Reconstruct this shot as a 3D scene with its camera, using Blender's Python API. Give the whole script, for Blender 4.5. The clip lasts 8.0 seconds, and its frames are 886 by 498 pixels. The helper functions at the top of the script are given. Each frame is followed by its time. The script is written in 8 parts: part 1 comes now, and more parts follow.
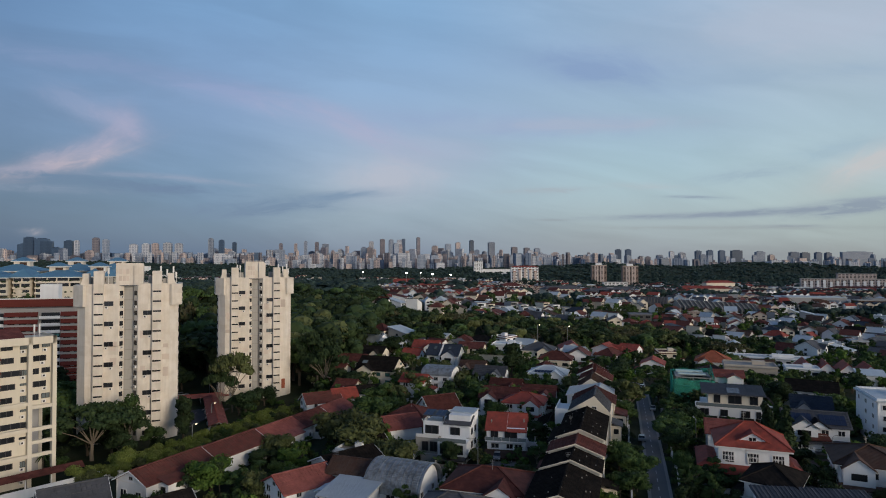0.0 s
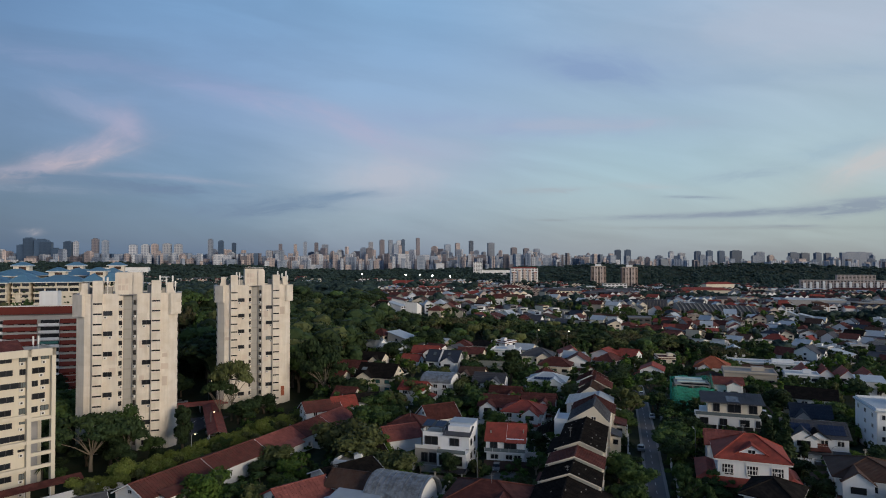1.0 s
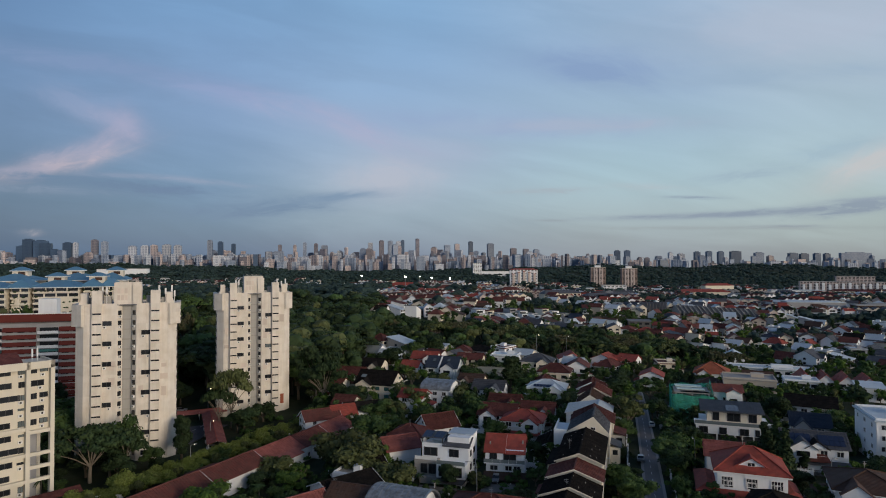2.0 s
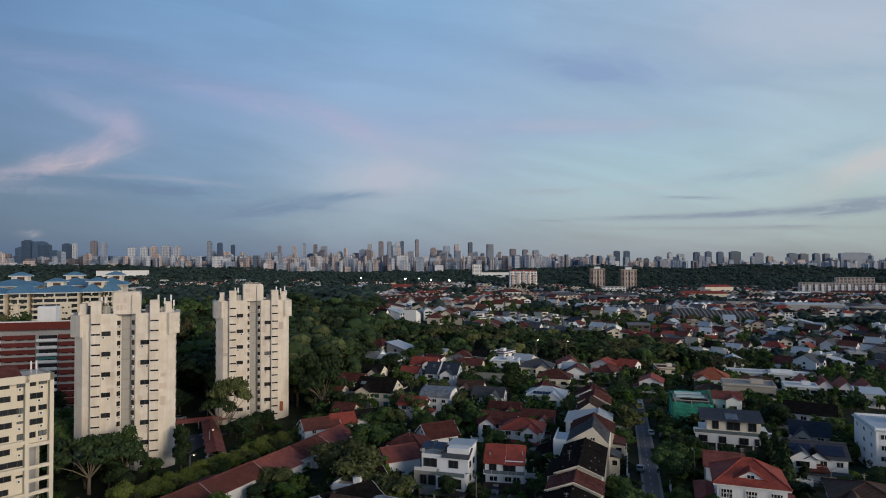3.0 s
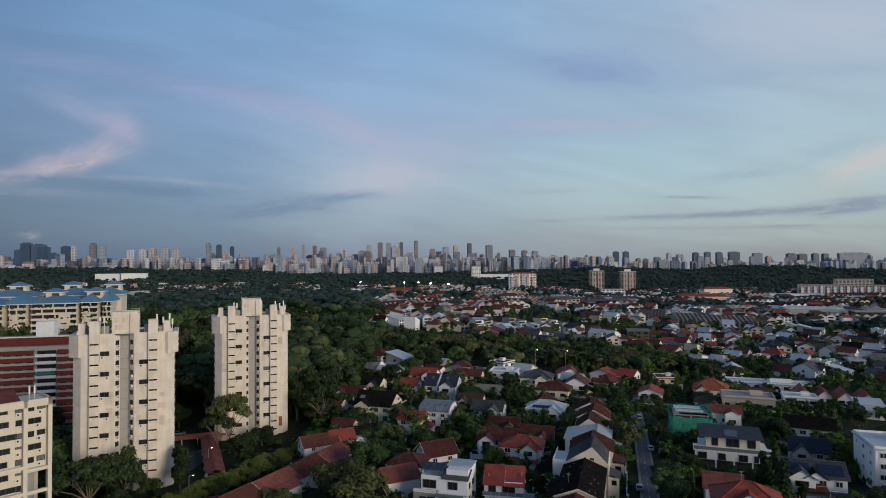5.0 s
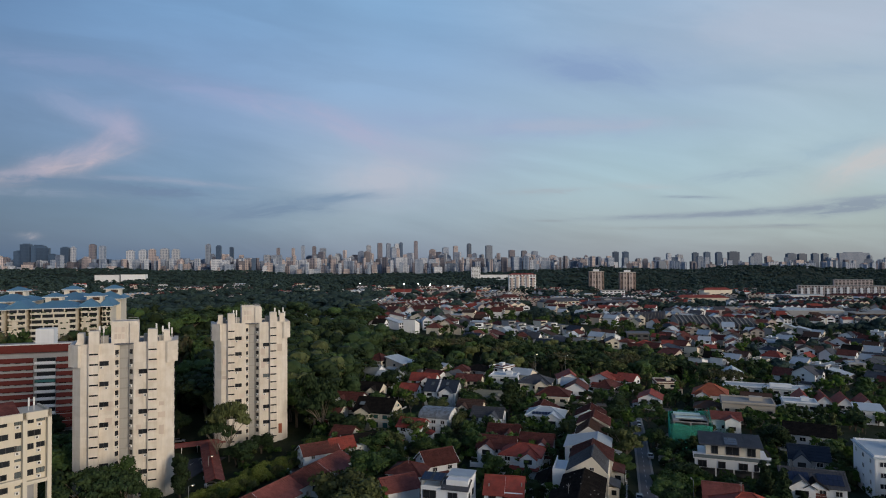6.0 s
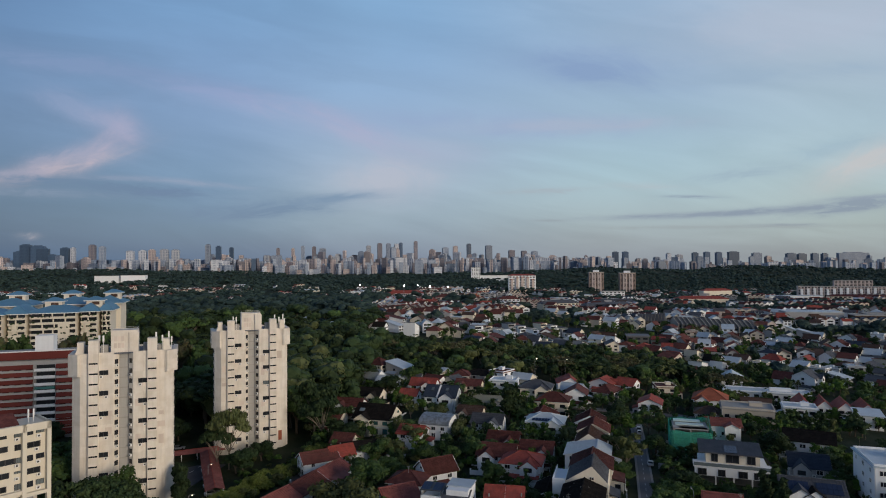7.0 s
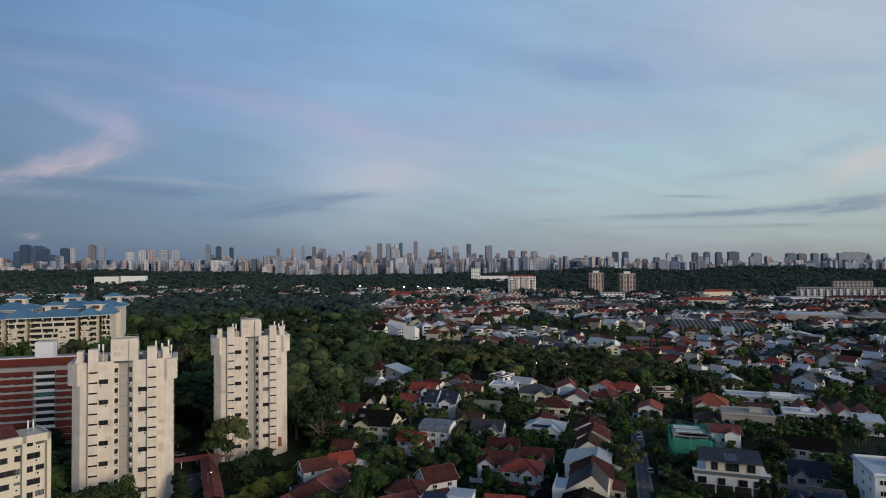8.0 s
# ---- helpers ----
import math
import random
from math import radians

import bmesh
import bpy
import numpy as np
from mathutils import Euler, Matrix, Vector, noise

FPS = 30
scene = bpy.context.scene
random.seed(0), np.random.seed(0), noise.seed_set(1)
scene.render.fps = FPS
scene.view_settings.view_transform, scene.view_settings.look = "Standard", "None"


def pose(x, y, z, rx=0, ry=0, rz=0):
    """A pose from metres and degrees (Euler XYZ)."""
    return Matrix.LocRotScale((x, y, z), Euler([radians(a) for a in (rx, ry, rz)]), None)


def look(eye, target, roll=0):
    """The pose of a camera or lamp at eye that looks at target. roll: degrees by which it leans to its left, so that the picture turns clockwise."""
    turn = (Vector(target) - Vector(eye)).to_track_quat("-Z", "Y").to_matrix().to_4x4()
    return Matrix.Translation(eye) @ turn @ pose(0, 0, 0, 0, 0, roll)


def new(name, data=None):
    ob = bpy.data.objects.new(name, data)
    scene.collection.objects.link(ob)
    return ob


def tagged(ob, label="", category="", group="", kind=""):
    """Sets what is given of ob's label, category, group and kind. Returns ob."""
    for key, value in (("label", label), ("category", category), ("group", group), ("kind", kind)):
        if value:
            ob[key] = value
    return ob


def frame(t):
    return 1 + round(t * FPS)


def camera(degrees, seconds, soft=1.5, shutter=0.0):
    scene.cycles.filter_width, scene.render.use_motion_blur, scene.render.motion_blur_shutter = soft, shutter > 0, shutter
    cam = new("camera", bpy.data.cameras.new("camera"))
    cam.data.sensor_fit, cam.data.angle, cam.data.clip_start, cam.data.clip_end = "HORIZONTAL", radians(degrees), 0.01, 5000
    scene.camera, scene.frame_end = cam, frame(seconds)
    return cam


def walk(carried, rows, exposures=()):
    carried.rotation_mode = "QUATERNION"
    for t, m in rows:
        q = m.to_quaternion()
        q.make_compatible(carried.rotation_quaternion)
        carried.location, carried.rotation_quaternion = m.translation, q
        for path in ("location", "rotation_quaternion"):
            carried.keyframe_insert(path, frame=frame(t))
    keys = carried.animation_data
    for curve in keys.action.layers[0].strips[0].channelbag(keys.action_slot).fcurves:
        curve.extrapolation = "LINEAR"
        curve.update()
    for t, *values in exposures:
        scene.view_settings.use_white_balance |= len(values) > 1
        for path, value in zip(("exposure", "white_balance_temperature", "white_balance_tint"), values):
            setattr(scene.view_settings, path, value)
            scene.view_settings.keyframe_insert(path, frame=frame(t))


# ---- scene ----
cam = camera(71.2, 8.0, soft=1.0)

# a drone that climbs straight up, very slowly turning
walk(cam, [
    (0, pose(-0.29, 0.0, 49.97, 91.097, 0, 0.000) @ pose(0, 0, 0, 0, 0, -0.001)),
    (0.5, pose(-0.25, 0.0, 51.25, 91.102, 0, -0.018) @ pose(0, 0, 0, 0, 0, -0.008)),
    (1, pose(-0.21, 0.0, 52.52, 91.115, 0, -0.038) @ pose(0, 0, 0, 0, 0, -0.023)),
    (1.5, pose(-0.18, 0.0, 53.79, 91.133, 0, -0.058) @ pose(0, 0, 0, 0, 0, -0.045)),
    (3, pose(-0.07, 0.0, 57.58, 91.194, 0, -0.122) @ pose(0, 0, 0, 0, 0, -0.142)),
    (3.5, pose(-0.03, 0.0, 58.84, 91.211, 0, -0.142) @ pose(0, 0, 0, 0, 0, -0.182)),
    (4, pose(0.00, 0.0, 60.09, 91.225, 0, -0.162) @ pose(0, 0, 0, 0, 0, -0.223)),
    (4.5, pose(0.04, 0.0, 61.33, 91.234, 0, -0.180) @ pose(0, 0, 0, 0, 0, -0.266)),
    (6, pose(0.14, 0.0, 65.06, 91.236, 0, -0.223) @ pose(0, 0, 0, 0, 0, -0.382)),
    (6.5, pose(0.17, 0.0, 66.29, 91.230, 0, -0.232) @ pose(0, 0, 0, 0, 0, -0.411)),
    (7, pose(0.20, 0.0, 67.52, 91.221, 0, -0.238) @ pose(0, 0, 0, 0, 0, -0.432)),
    (7.5, pose(0.23, 0.0, 68.75, 91.212, 0, -0.240) @ pose(0, 0, 0, 0, 0, -0.444)),
    (8, pose(0.26, 0.0, 69.97, 91.204, 0, -0.239) @ pose(0, 0, 0, 0, 0, -0.443)),
], exposures=((0, 0.0), (8, 0.0)))

# ---- world: dusk sky with thin cloud, warm low light from behind ----
SUN_AZ = 132.0      # degrees clockwise from +y
SUN_EL = 13.0

world = bpy.data.worlds.new("world")
scene.world = world
world.use_nodes = True
wt = world.node_tree
wt.nodes.clear()


def wnode(kind, **kw):
    n = wt.nodes.new(kind)
    for k, v in kw.items():
        n.inputs[k].default_value = v
    return n


def wmath(op, a, b=None, clamp=False):
    n = wt.nodes.new("ShaderNodeMath")
    n.operation, n.use_clamp = op, clamp
    for i, v in enumerate((a, b)):
        if v is None:
            continue
        if isinstance(v, (int, float)):
            n.inputs[i].default_value = v
        else:
            wt.links.new(v, n.inputs[i])
    return n.outputs[0]


def wramp(fac, stops, mode="EASE"):
    n = wt.nodes.new("ShaderNodeValToRGB")
    n.color_ramp.interpolation = mode
    els = n.color_ramp.elements
    while len(els) < len(stops):
        els.new(0.5)
    for e, (p, c) in zip(els, stops):
        e.position = p
        e.color = (c, c, c, 1) if isinstance(c, (int, float)) else (*c, 1)
    wt.links.new(fac, n.inputs[0])
    return n.outputs[0]


def wmix(fac, a, b, mode="MIX"):
    n = wt.nodes.new("ShaderNodeMix")
    n.data_type, n.blend_type = "RGBA", mode
    for sock, v in ((n.inputs[0], fac), (n.inputs[6], a), (n.inputs[7], b)):
        if isinstance(v, (int, float)):
            sock.default_value = v
        elif isinstance(v, tuple):
            sock.default_value = (*v, 1)
        else:
            wt.links.new(v, sock)
    return n.outputs[2]


def wnoise(vec, scale, detail, rough, distort=0.0):
    n = wnode("ShaderNodeTexNoise", Scale=scale, Detail=detail, Roughness=rough, Distortion=distort)
    wt.links.new(vec, n.inputs["Vector"])
    return n.outputs[0]


def wvec(x, y, z):
    n = wt.nodes.new("ShaderNodeCombineXYZ")
    for i, v in enumerate((x, y, z)):
        if isinstance(v, (int, float)):
            n.inputs[i].default_value = v
        else:
            wt.links.new(v, n.inputs[i])
    return n.outputs[0]


coord = wt.nodes.new("ShaderNodeTexCoord").outputs["Generated"]
sep = wt.nodes.new("ShaderNodeSeparateXYZ")
wt.links.new(coord, sep.inputs[0])
sx, sy, sz = sep.outputs
up = wmath("MAXIMUM", sz, 0.0)

nishita = wt.nodes.new("ShaderNodeTexSky")
nishita.sky_type, nishita.sun_disc = "NISHITA", False
nishita.sun_elevation, nishita.sun_rotation = radians(SUN_EL), radians(SUN_AZ)
nishita.air_density, nishita.dust_density, nishita.ozone_density = 1.2, 2.0, 2.0

# dusk air over the whole dome: blue-grey, paler towards +x
clear = wramp(up, ((0.0, (0.074, 0.128, 0.189)), (0.05, (0.060, 0.124, 0.235)), (0.12, (0.070, 0.143, 0.282)),
                   (0.25, (0.092, 0.170, 0.308)), (0.40, (0.070, 0.162, 0.317)), (0.65, (0.036, 0.090, 0.225)), (1.0, (0.023, 0.058, 0.160))))
pale = wramp(up, ((0.0, (0.303, 0.382, 0.422)), (0.05, (0.380, 0.511, 0.550)), (0.12, (0.402, 0.646, 0.719)),
                  (0.25, (0.374, 0.545, 0.731)), (0.40, (0.380, 0.517, 0.719)), (0.65, (0.058, 0.122, 0.262)), (1.0, (0.028, 0.066, 0.172))))
ahead = wmath("MAXIMUM", sy, 0.08)
px, pz = wmath("DIVIDE", sx, ahead), wmath("DIVIDE", sz, ahead)
side = wramp(wmath("ADD", wmath("MULTIPLY", wmath("MAXIMUM", wmath("MINIMUM", px, 1.2), -1.2), 0.62), 0.33), ((0.0, 0.0), (0.95, 1.0)))
dome_air = wmix(side, clear, pale)


def tone(r, g, b):
    """A sky tint given as 8-bit display values, less the glow of the clear sky that lies over it."""
    return tuple(((c / 255 + 0.055) / 1.055) ** 2.4 - k for c, k in zip((r, g, b), (0.050, 0.080, 0.105)))


def column(*tints):
    """Air at one bearing, from the horizon up."""
    return wramp(lift, tuple(zip((0.01, 0.05, 0.095, 0.15, 0.24, 0.33, 0.42), (tone(*t) for t in tints))), "B_SPLINE")


# the sky ahead, bearing by bearing
wisps = wnoise(wvec(wmath("MULTIPLY", px, 1.0), wmath("ADD", wmath("MULTIPLY", pz, 5.0), wmath("MULTIPLY", px, 0.9)), 3.7), 3.0, 5, 0.55, 0.5)
sway = wmath("MULTIPLY", wmath("SUBTRACT", wisps, 0.5), 0.07)
lift = wmath("ADD", pz, wmath("MULTIPLY", sway, 0.6))
bearing = wmath("ADD", px, wmath("MULTIPLY", sway, 2.2))
air = column((97, 126, 157), (92, 122, 155), (90, 119, 153), (99, 128, 164), (109, 136, 171), (112, 142, 179), (107, 141, 180))
for lo, hi, tints in ((-0.70, -0.40, ((113, 137, 165), (111, 141, 171), (109, 139, 173), (118, 149, 183), (129, 156, 192), (128, 160, 198), (123, 161, 200))),
                      (-0.40, -0.08, ((135, 153, 175), (140, 163, 186), (151, 174, 195), (159, 179, 203), (148, 175, 206), (141, 175, 211), (136, 175, 212))),
                      (-0.08, 0.30, ((152, 165, 178), (162, 181, 193), (170, 193, 206), (168, 198, 213), (160, 186, 209), (153, 181, 209), (157, 185, 213))),
                      (0.30, 0.66, ((157, 169, 177), (168, 187, 194), (172, 193, 201), (175, 198, 209), (168, 194, 211), (174, 193, 211), (177, 195, 214)))):
    n = wt.nodes.new("ShaderNodeMapRange")
    n.interpolation_type = "SMOOTHSTEP" if lo > -0.5 else "LINEAR"
    n.inputs["From Min"].default_value, n.inputs["From Max"].default_value = lo, hi
    wt.links.new(bearing, n.inputs["Value"])
    air = wmix(n.outputs[0], air, column(*tints))
air = wmix(1.0, air, wramp(wisps, ((0.25, 0.94), (0.75, 1.05))), "MULTIPLY")


def cloud(cx, cz, rx, rz, slope, tint, amount, tear=0.6, scale=5.0, stretch=4.0, seed=1.0, bend=0.0):
    """A bank of thin cloud in the sky ahead: centre, half sizes, slope and bow, torn by noise."""
    global air
    dx = wmath("SUBTRACT", px, cx)
    line = wmath("MULTIPLY", dx, slope)
    if bend:
        line = wmath("ADD", line, wmath("MULTIPLY", wmath("MULTIPLY", dx, dx), bend))
    dz = wmath("SUBTRACT", wmath("SUBTRACT", pz, cz), line)
    q = wmath("ADD", wmath("POWER", wmath("ABSOLUTE", wmath("DIVIDE", dx, rx)), 2.0), wmath("POWER", wmath("ABSOLUTE", wmath("DIVIDE", dz, rz)), 2.0))
    rag = wnoise(wvec(dx, wmath("MULTIPLY", dz, stretch), seed), scale * 2.0, 6, 0.62, 0.8)
    q = wmath("ADD", q, wmath("MULTIPLY", wmath("SUBTRACT", 0.5, rag), 7.0 * tear))
    soft = wmath("POWER", 2.718, wmath("MULTIPLY", wmath("MAXIMUM", q, 0.0), -1.0))
    air = wmix(wmath("MULTIPLY", soft, amount, True), air, tone(*tint))


LILAC, SLATE, PEACH = (152, 164, 198), (104, 131, 166), (196, 180, 190)
# broad veils
cloud(0.27, 0.315, 0.13, 0.030, -0.10, (134, 160, 199), 0.75, 0.5, 3.0, 3.0, 1.0)
cloud(0.06, 0.225, 0.24, 0.022, -0.02, (150, 171, 205), 0.7, 0.5, 3.0, 4.0, 2.0)
cloud(0.22, 0.222, 0.16, 0.012, 0.02, (172, 183, 205), 0.6, 0.6, 4.0, 5.0, 3.0)
cloud(0.56, 0.385, 0.20, 0.050, 0.10, (180, 193, 212), 0.6, 0.5, 3.0, 2.5, 4.0)
cloud(0.52, 0.300, 0.20, 0.014, 0.06, (156, 181, 205), 0.6, 0.6, 3.5, 5.0, 5.0)
cloud(-0.085, 0.137, 0.085, 0.036, 0.10, (180, 186, 204), 0.8, 0.4, 4.0, 2.2, 6.0)
cloud(-0.02, 0.185, 0.10, 0.020, -0.10, (166, 180, 205), 0.6, 0.5, 4.0, 3.0, 6.6)
cloud(-0.20, 0.238, 0.13, 0.019, -0.28, (170, 174, 203), 0.55, 0.6, 6.0, 3.0, 7.0, -0.5)
cloud(-0.13, 0.205, 0.06, 0.020, -0.45, (170, 176, 204), 0.5, 0.5, 6.0, 2.5, 7.5)
cloud(-0.34, 0.272, 0.12, 0.016, -0.22, (150, 165, 202), 0.6, 0.6, 5.0, 3.5, 8.0)
cloud(-0.62, 0.330, 0.22, 0.016, -0.15, (132, 153, 190), 0.6, 0.6, 4.0, 4.0, 8.6)
# the peach hook with its slate underside
cloud(-0.618, 0.157, 0.090, 0.013, 0.20, PEACH, 0.66, 0.6, 8.0, 3.0, 9.0, 0.3)
cloud(-0.625, 0.166, 0.075, 0.017, 0.30, (170, 166, 190), 0.5, 0.7, 7.0, 2.5, 9.3)
cloud(-0.548, 0.190, 0.034, 0.020, 0.75, (178, 170, 192), 0.62, 0.6, 8.0, 1.5, 9.6)
cloud(-0.512, 0.218, 0.026, 0.030, -0.35, (174, 168, 193), 0.66, 0.6, 9.0, 1.3, 9.9)
cloud(-0.535, 0.232, 0.050, 0.016, -0.30, (158, 164, 194), 0.6, 0.6, 8.0, 1.6, 10.2)
cloud(-0.585, 0.253, 0.060, 0.022, -0.40, (146, 160, 193), 0.45, 0.6, 7.0, 2.0, 10.5)
cloud(-0.69, 0.148, 0.06, 0.006, 0.03, (160, 160, 186), 0.6, 0.5, 7.0, 4.0, 10.8)
cloud(-0.55, 0.126, 0.17, 0.012, -0.07, (100, 127, 163), 0.95, 0.7, 7.0, 5.0, 11.0)
cloud(-0.66, 0.118, 0.10, 0.007, -0.05, (124, 143, 174), 0.6, 0.7, 8.0, 5.0, 11.3)
cloud(-0.44, 0.116, 0.05, 0.006, -0.02, (101, 127, 165), 0.85, 0.6, 9.0, 5.0, 11.6)
cloud(-0.40, 0.131, 0.075, 0.0045, -0.10, (146, 158, 186), 0.55, 0.6, 9.0, 5.0, 11.9)
cloud(-0.52, 0.140, 0.07, 0.004, -0.04, (138, 152, 182), 0.5, 0.6, 9.0, 5.0, 12.2)
cloud(-0.29, 0.088, 0.15, 0.013, 0.07, (108, 136, 171), 0.9, 0.6, 6.0, 4.5, 12.5)
cloud(-0.18, 0.103, 0.07, 0.007, 0.12, (118, 145, 178), 0.8, 0.5, 7.0, 4.5, 12.8)
cloud(-0.665, 0.047, 0.016, 0.005, 0.0, (146, 156, 178), 0.8, 0.9, 16.0, 1.6, 13.1)
# thin dark streaks over the pale side
cloud(0.40, 0.0735, 0.15, 0.0040, 0.030, (142, 160, 182), 0.95, 0.5, 9.0, 8.0, 14.0)
cloud(0.52, 0.079, 0.12, 0.0055, 0.055, (139, 158, 181), 0.95, 0.5, 9.0, 7.0, 14.4)
cloud(0.66, 0.086, 0.10, 0.0105, 0.10, (140, 159, 181), 0.95, 0.7, 9.0, 6.0, 14.8)
cloud(0.69, 0.100, 0.06, 0.0035, 0.06, (144, 162, 184), 0.8, 0.5, 9.0, 8.0, 15.2)
cloud(0.41, 0.1030, 0.042, 0.0026, -0.02, (145, 165, 186), 0.9, 0.5, 10.0, 9.0, 15.6)
cloud(0.555, 0.0560, 0.055, 0.0026, 0.01, (146, 163, 180), 0.85, 0.5, 10.0, 9.0, 16.0)
cloud(0.175, 0.0660, 0.028, 0.0018, 0.0, (148, 164, 180), 0.7, 0.5, 10.0, 9.0, 16.4)
cloud(0.165, 0.114, 0.060, 0.005, 0.02, (163, 177, 192), 0.65, 0.7, 8.0, 6.0, 16.8)
cloud(0.33, 0.120, 0.050, 0.005, -0.04, (176, 188, 200), 0.6, 0.7, 8.0, 6.0, 17.2)
cloud(0.50, 0.142, 0.070, 0.010, 0.12, (156, 180, 199), 0.7, 0.7, 7.0, 5.0, 17.6)
cloud(0.63, 0.180, 0.070, 0.014, 0.22, (156, 183, 203), 0.5, 0.6, 6.0, 4.0, 18.0)
cloud(0.70, 0.160, 0.080, 0.024, 0.38, (198, 198, 203), 0.75, 0.45, 5.0, 2.5, 18.4)
cloud(0.47, 0.0535, 0.22, 0.003, 0.0, (152, 166, 178), 0.5, 0.7, 7.0, 9.0, 18.8)
# outside the view the plain dome goes on
air = wmix(wmath("MULTIPLY", wramp(sy, ((0.50, 0.0), (0.72, 1.0))), wramp(pz, ((0.44, 1.0), (0.62, 0.0)))), dome_air, air)

glow = wt.nodes.new("ShaderNodeBackground")
glow.inputs["Strength"].default_value = 0.025
wt.links.new(nishita.outputs[0], glow.inputs["Color"])
# the sky behind: bright low down over the sunset, dull overhead
rear = wramp(up, ((0.0, (0.35, 0.41, 0.53)), (0.3, (0.23, 0.31, 0.44)), (0.7, (0.030, 0.068, 0.150)), (1.0, (0.022, 0.050, 0.120))))
air = wmix(wramp(sy, ((0.0, 0.0), (0.5, 1.0))), rear, air)
dome = wt.nodes.new("ShaderNodeBackground")
dome.inputs["Strength"].default_value = 1.0
wt.links.new(air, dome.inputs["Color"])
both = wt.nodes.new("ShaderNodeAddShader")
wt.links.new(glow.outputs[0], both.inputs[0])
wt.links.new(dome.outputs[0], both.inputs[1])
wout = wt.nodes.new("ShaderNodeOutputWorld")
wt.links.new(both.outputs[0], wout.inputs[0])

lamp = bpy.data.lights.new("sun", "SUN")
lamp.energy, lamp.angle, lamp.color = 2.0, radians(24), (1.0, 0.84, 0.65)
sun = new("sun", lamp)
sa, se = radians(SUN_AZ), radians(SUN_EL)
sun.matrix_basis = look((0, 0, 0), (-math.sin(sa) * math.cos(se), -math.cos(sa) * math.cos(se), -math.sin(se)))


# ---- materials ----
def material(name, color, rough=0.8, vary=0.25, grain=0.0, scale=1.0, bump=0.0, metal=0.0, tint=0.12, island=0.0,
             streak=0.0, wave=0.0, wave_axis="X", second=None, coat=0.0, gloss=0.12, patch=0.0):
    """One procedural surface: broad stains, fine grain, optional rain streaks, ribs and a second colour."""
    m = bpy.data.materials.new(name)
    m.use_nodes = True
    nt = m.node_tree
    nodes, links = nt.nodes, nt.links
    bsdf = nodes["Principled BSDF"]
    bsdf.inputs["Roughness"].default_value = rough
    bsdf.inputs["Metallic"].default_value = metal
    bsdf.inputs["Specular IOR Level"].default_value = gloss
    bsdf.inputs["Coat Weight"].default_value = coat
    geo = nodes.new("ShaderNodeNewGeometry")
    tc = nodes.new("ShaderNodeTexCoord")

    def noise_tex(vec, s, detail=4, rgh=0.55):
        n = nodes.new("ShaderNodeTexNoise")
        n.inputs["Scale"].default_value, n.inputs["Detail"].default_value, n.inputs["Roughness"].default_value = s, detail, rgh
        links.new(vec, n.inputs["Vector"])
        return n.outputs[0]

    def mm(op, a, b):
        n = nodes.new("ShaderNodeMath")
        n.operation = op
        for i, v in enumerate((a, b)):
            if isinstance(v, (int, float)):
                n.inputs[i].default_value = v
            else:
                links.new(v, n.inputs[i])
        return n.outputs[0]

    broad = noise_tex(geo.outputs["Position"], 0.22 * scale)
    value = mm("ADD", 1.0 - 0.5 * vary, mm("MULTIPLY", broad, vary))
    if grain:
        fine = noise_tex(geo.outputs["Position"], 4.0 * scale, 3, 0.7)
        value = mm("MULTIPLY", value, mm("ADD", 1.0 - 0.5 * grain, mm("MULTIPLY", fine, grain)))
    if patch:
        cells = nodes.new("ShaderNodeVectorMath")
        cells.operation = "SNAP"
        cells.inputs[1].default_value = (2.4, 3.1, 2.75)
        links.new(tc.outputs["Object"], cells.inputs[0])
        wn = nodes.new("ShaderNodeTexWhiteNoise")
        links.new(cells.outputs[0], wn.inputs["Vector"])
        value = mm("MULTIPLY", value, mm("ADD", 1.0 - 0.5 * patch, mm("MULTIPLY", wn.outputs["Value"], patch)))
    if streak:
        mp = nodes.new("ShaderNodeMapping")
        mp.inputs["Scale"].default_value = (1.0, 1.0, 0.07)
        links.new(geo.outputs["Position"], mp.inputs[0])
        st = noise_tex(mp.outputs[0], 1.1, 5, 0.65)
        value = mm("MULTIPLY", value, mm("ADD", 1.0 - 0.5 * streak, mm("MULTIPLY", st, streak)))
    if tint:
        rnd = nodes.new("ShaderNodeObjectInfo").outputs["Random"]
        value = mm("MULTIPLY", value, mm("ADD", 1.0 - 0.5 * tint, mm("MULTIPLY", rnd, tint)))
    if island:
        value = mm("MULTIPLY", value, mm("ADD", 1.0 - 0.5 * island, mm("MULTIPLY", geo.outputs["Random Per Island"], island)))
    base = nodes.new("ShaderNodeMix")
    base.data_type = "RGBA"
    base.inputs[6].default_value = (*color, 1)
    base.inputs[7].default_value = (*(second or color), 1)
    base.inputs[0].default_value = 0.0
    if second:
        ramp = nodes.new("ShaderNodeValToRGB")
        ramp.color_ramp.elements[0].position, ramp.color_ramp.elements[1].position = 0.42, 0.62
        links.new(noise_tex(geo.outputs["Position"], 0.35 * scale, 5, 0.6), ramp.inputs[0])
        links.new(ramp.outputs[0], base.inputs[0])
    mul = nodes.new("ShaderNodeVectorMath")
    mul.operation = "SCALE"
    links.new(base.outputs[2], mul.inputs[0])
    links.new(value, mul.inputs["Scale"])
    links.new(mul.outputs[0], bsdf.inputs["Base Color"])
    height = None
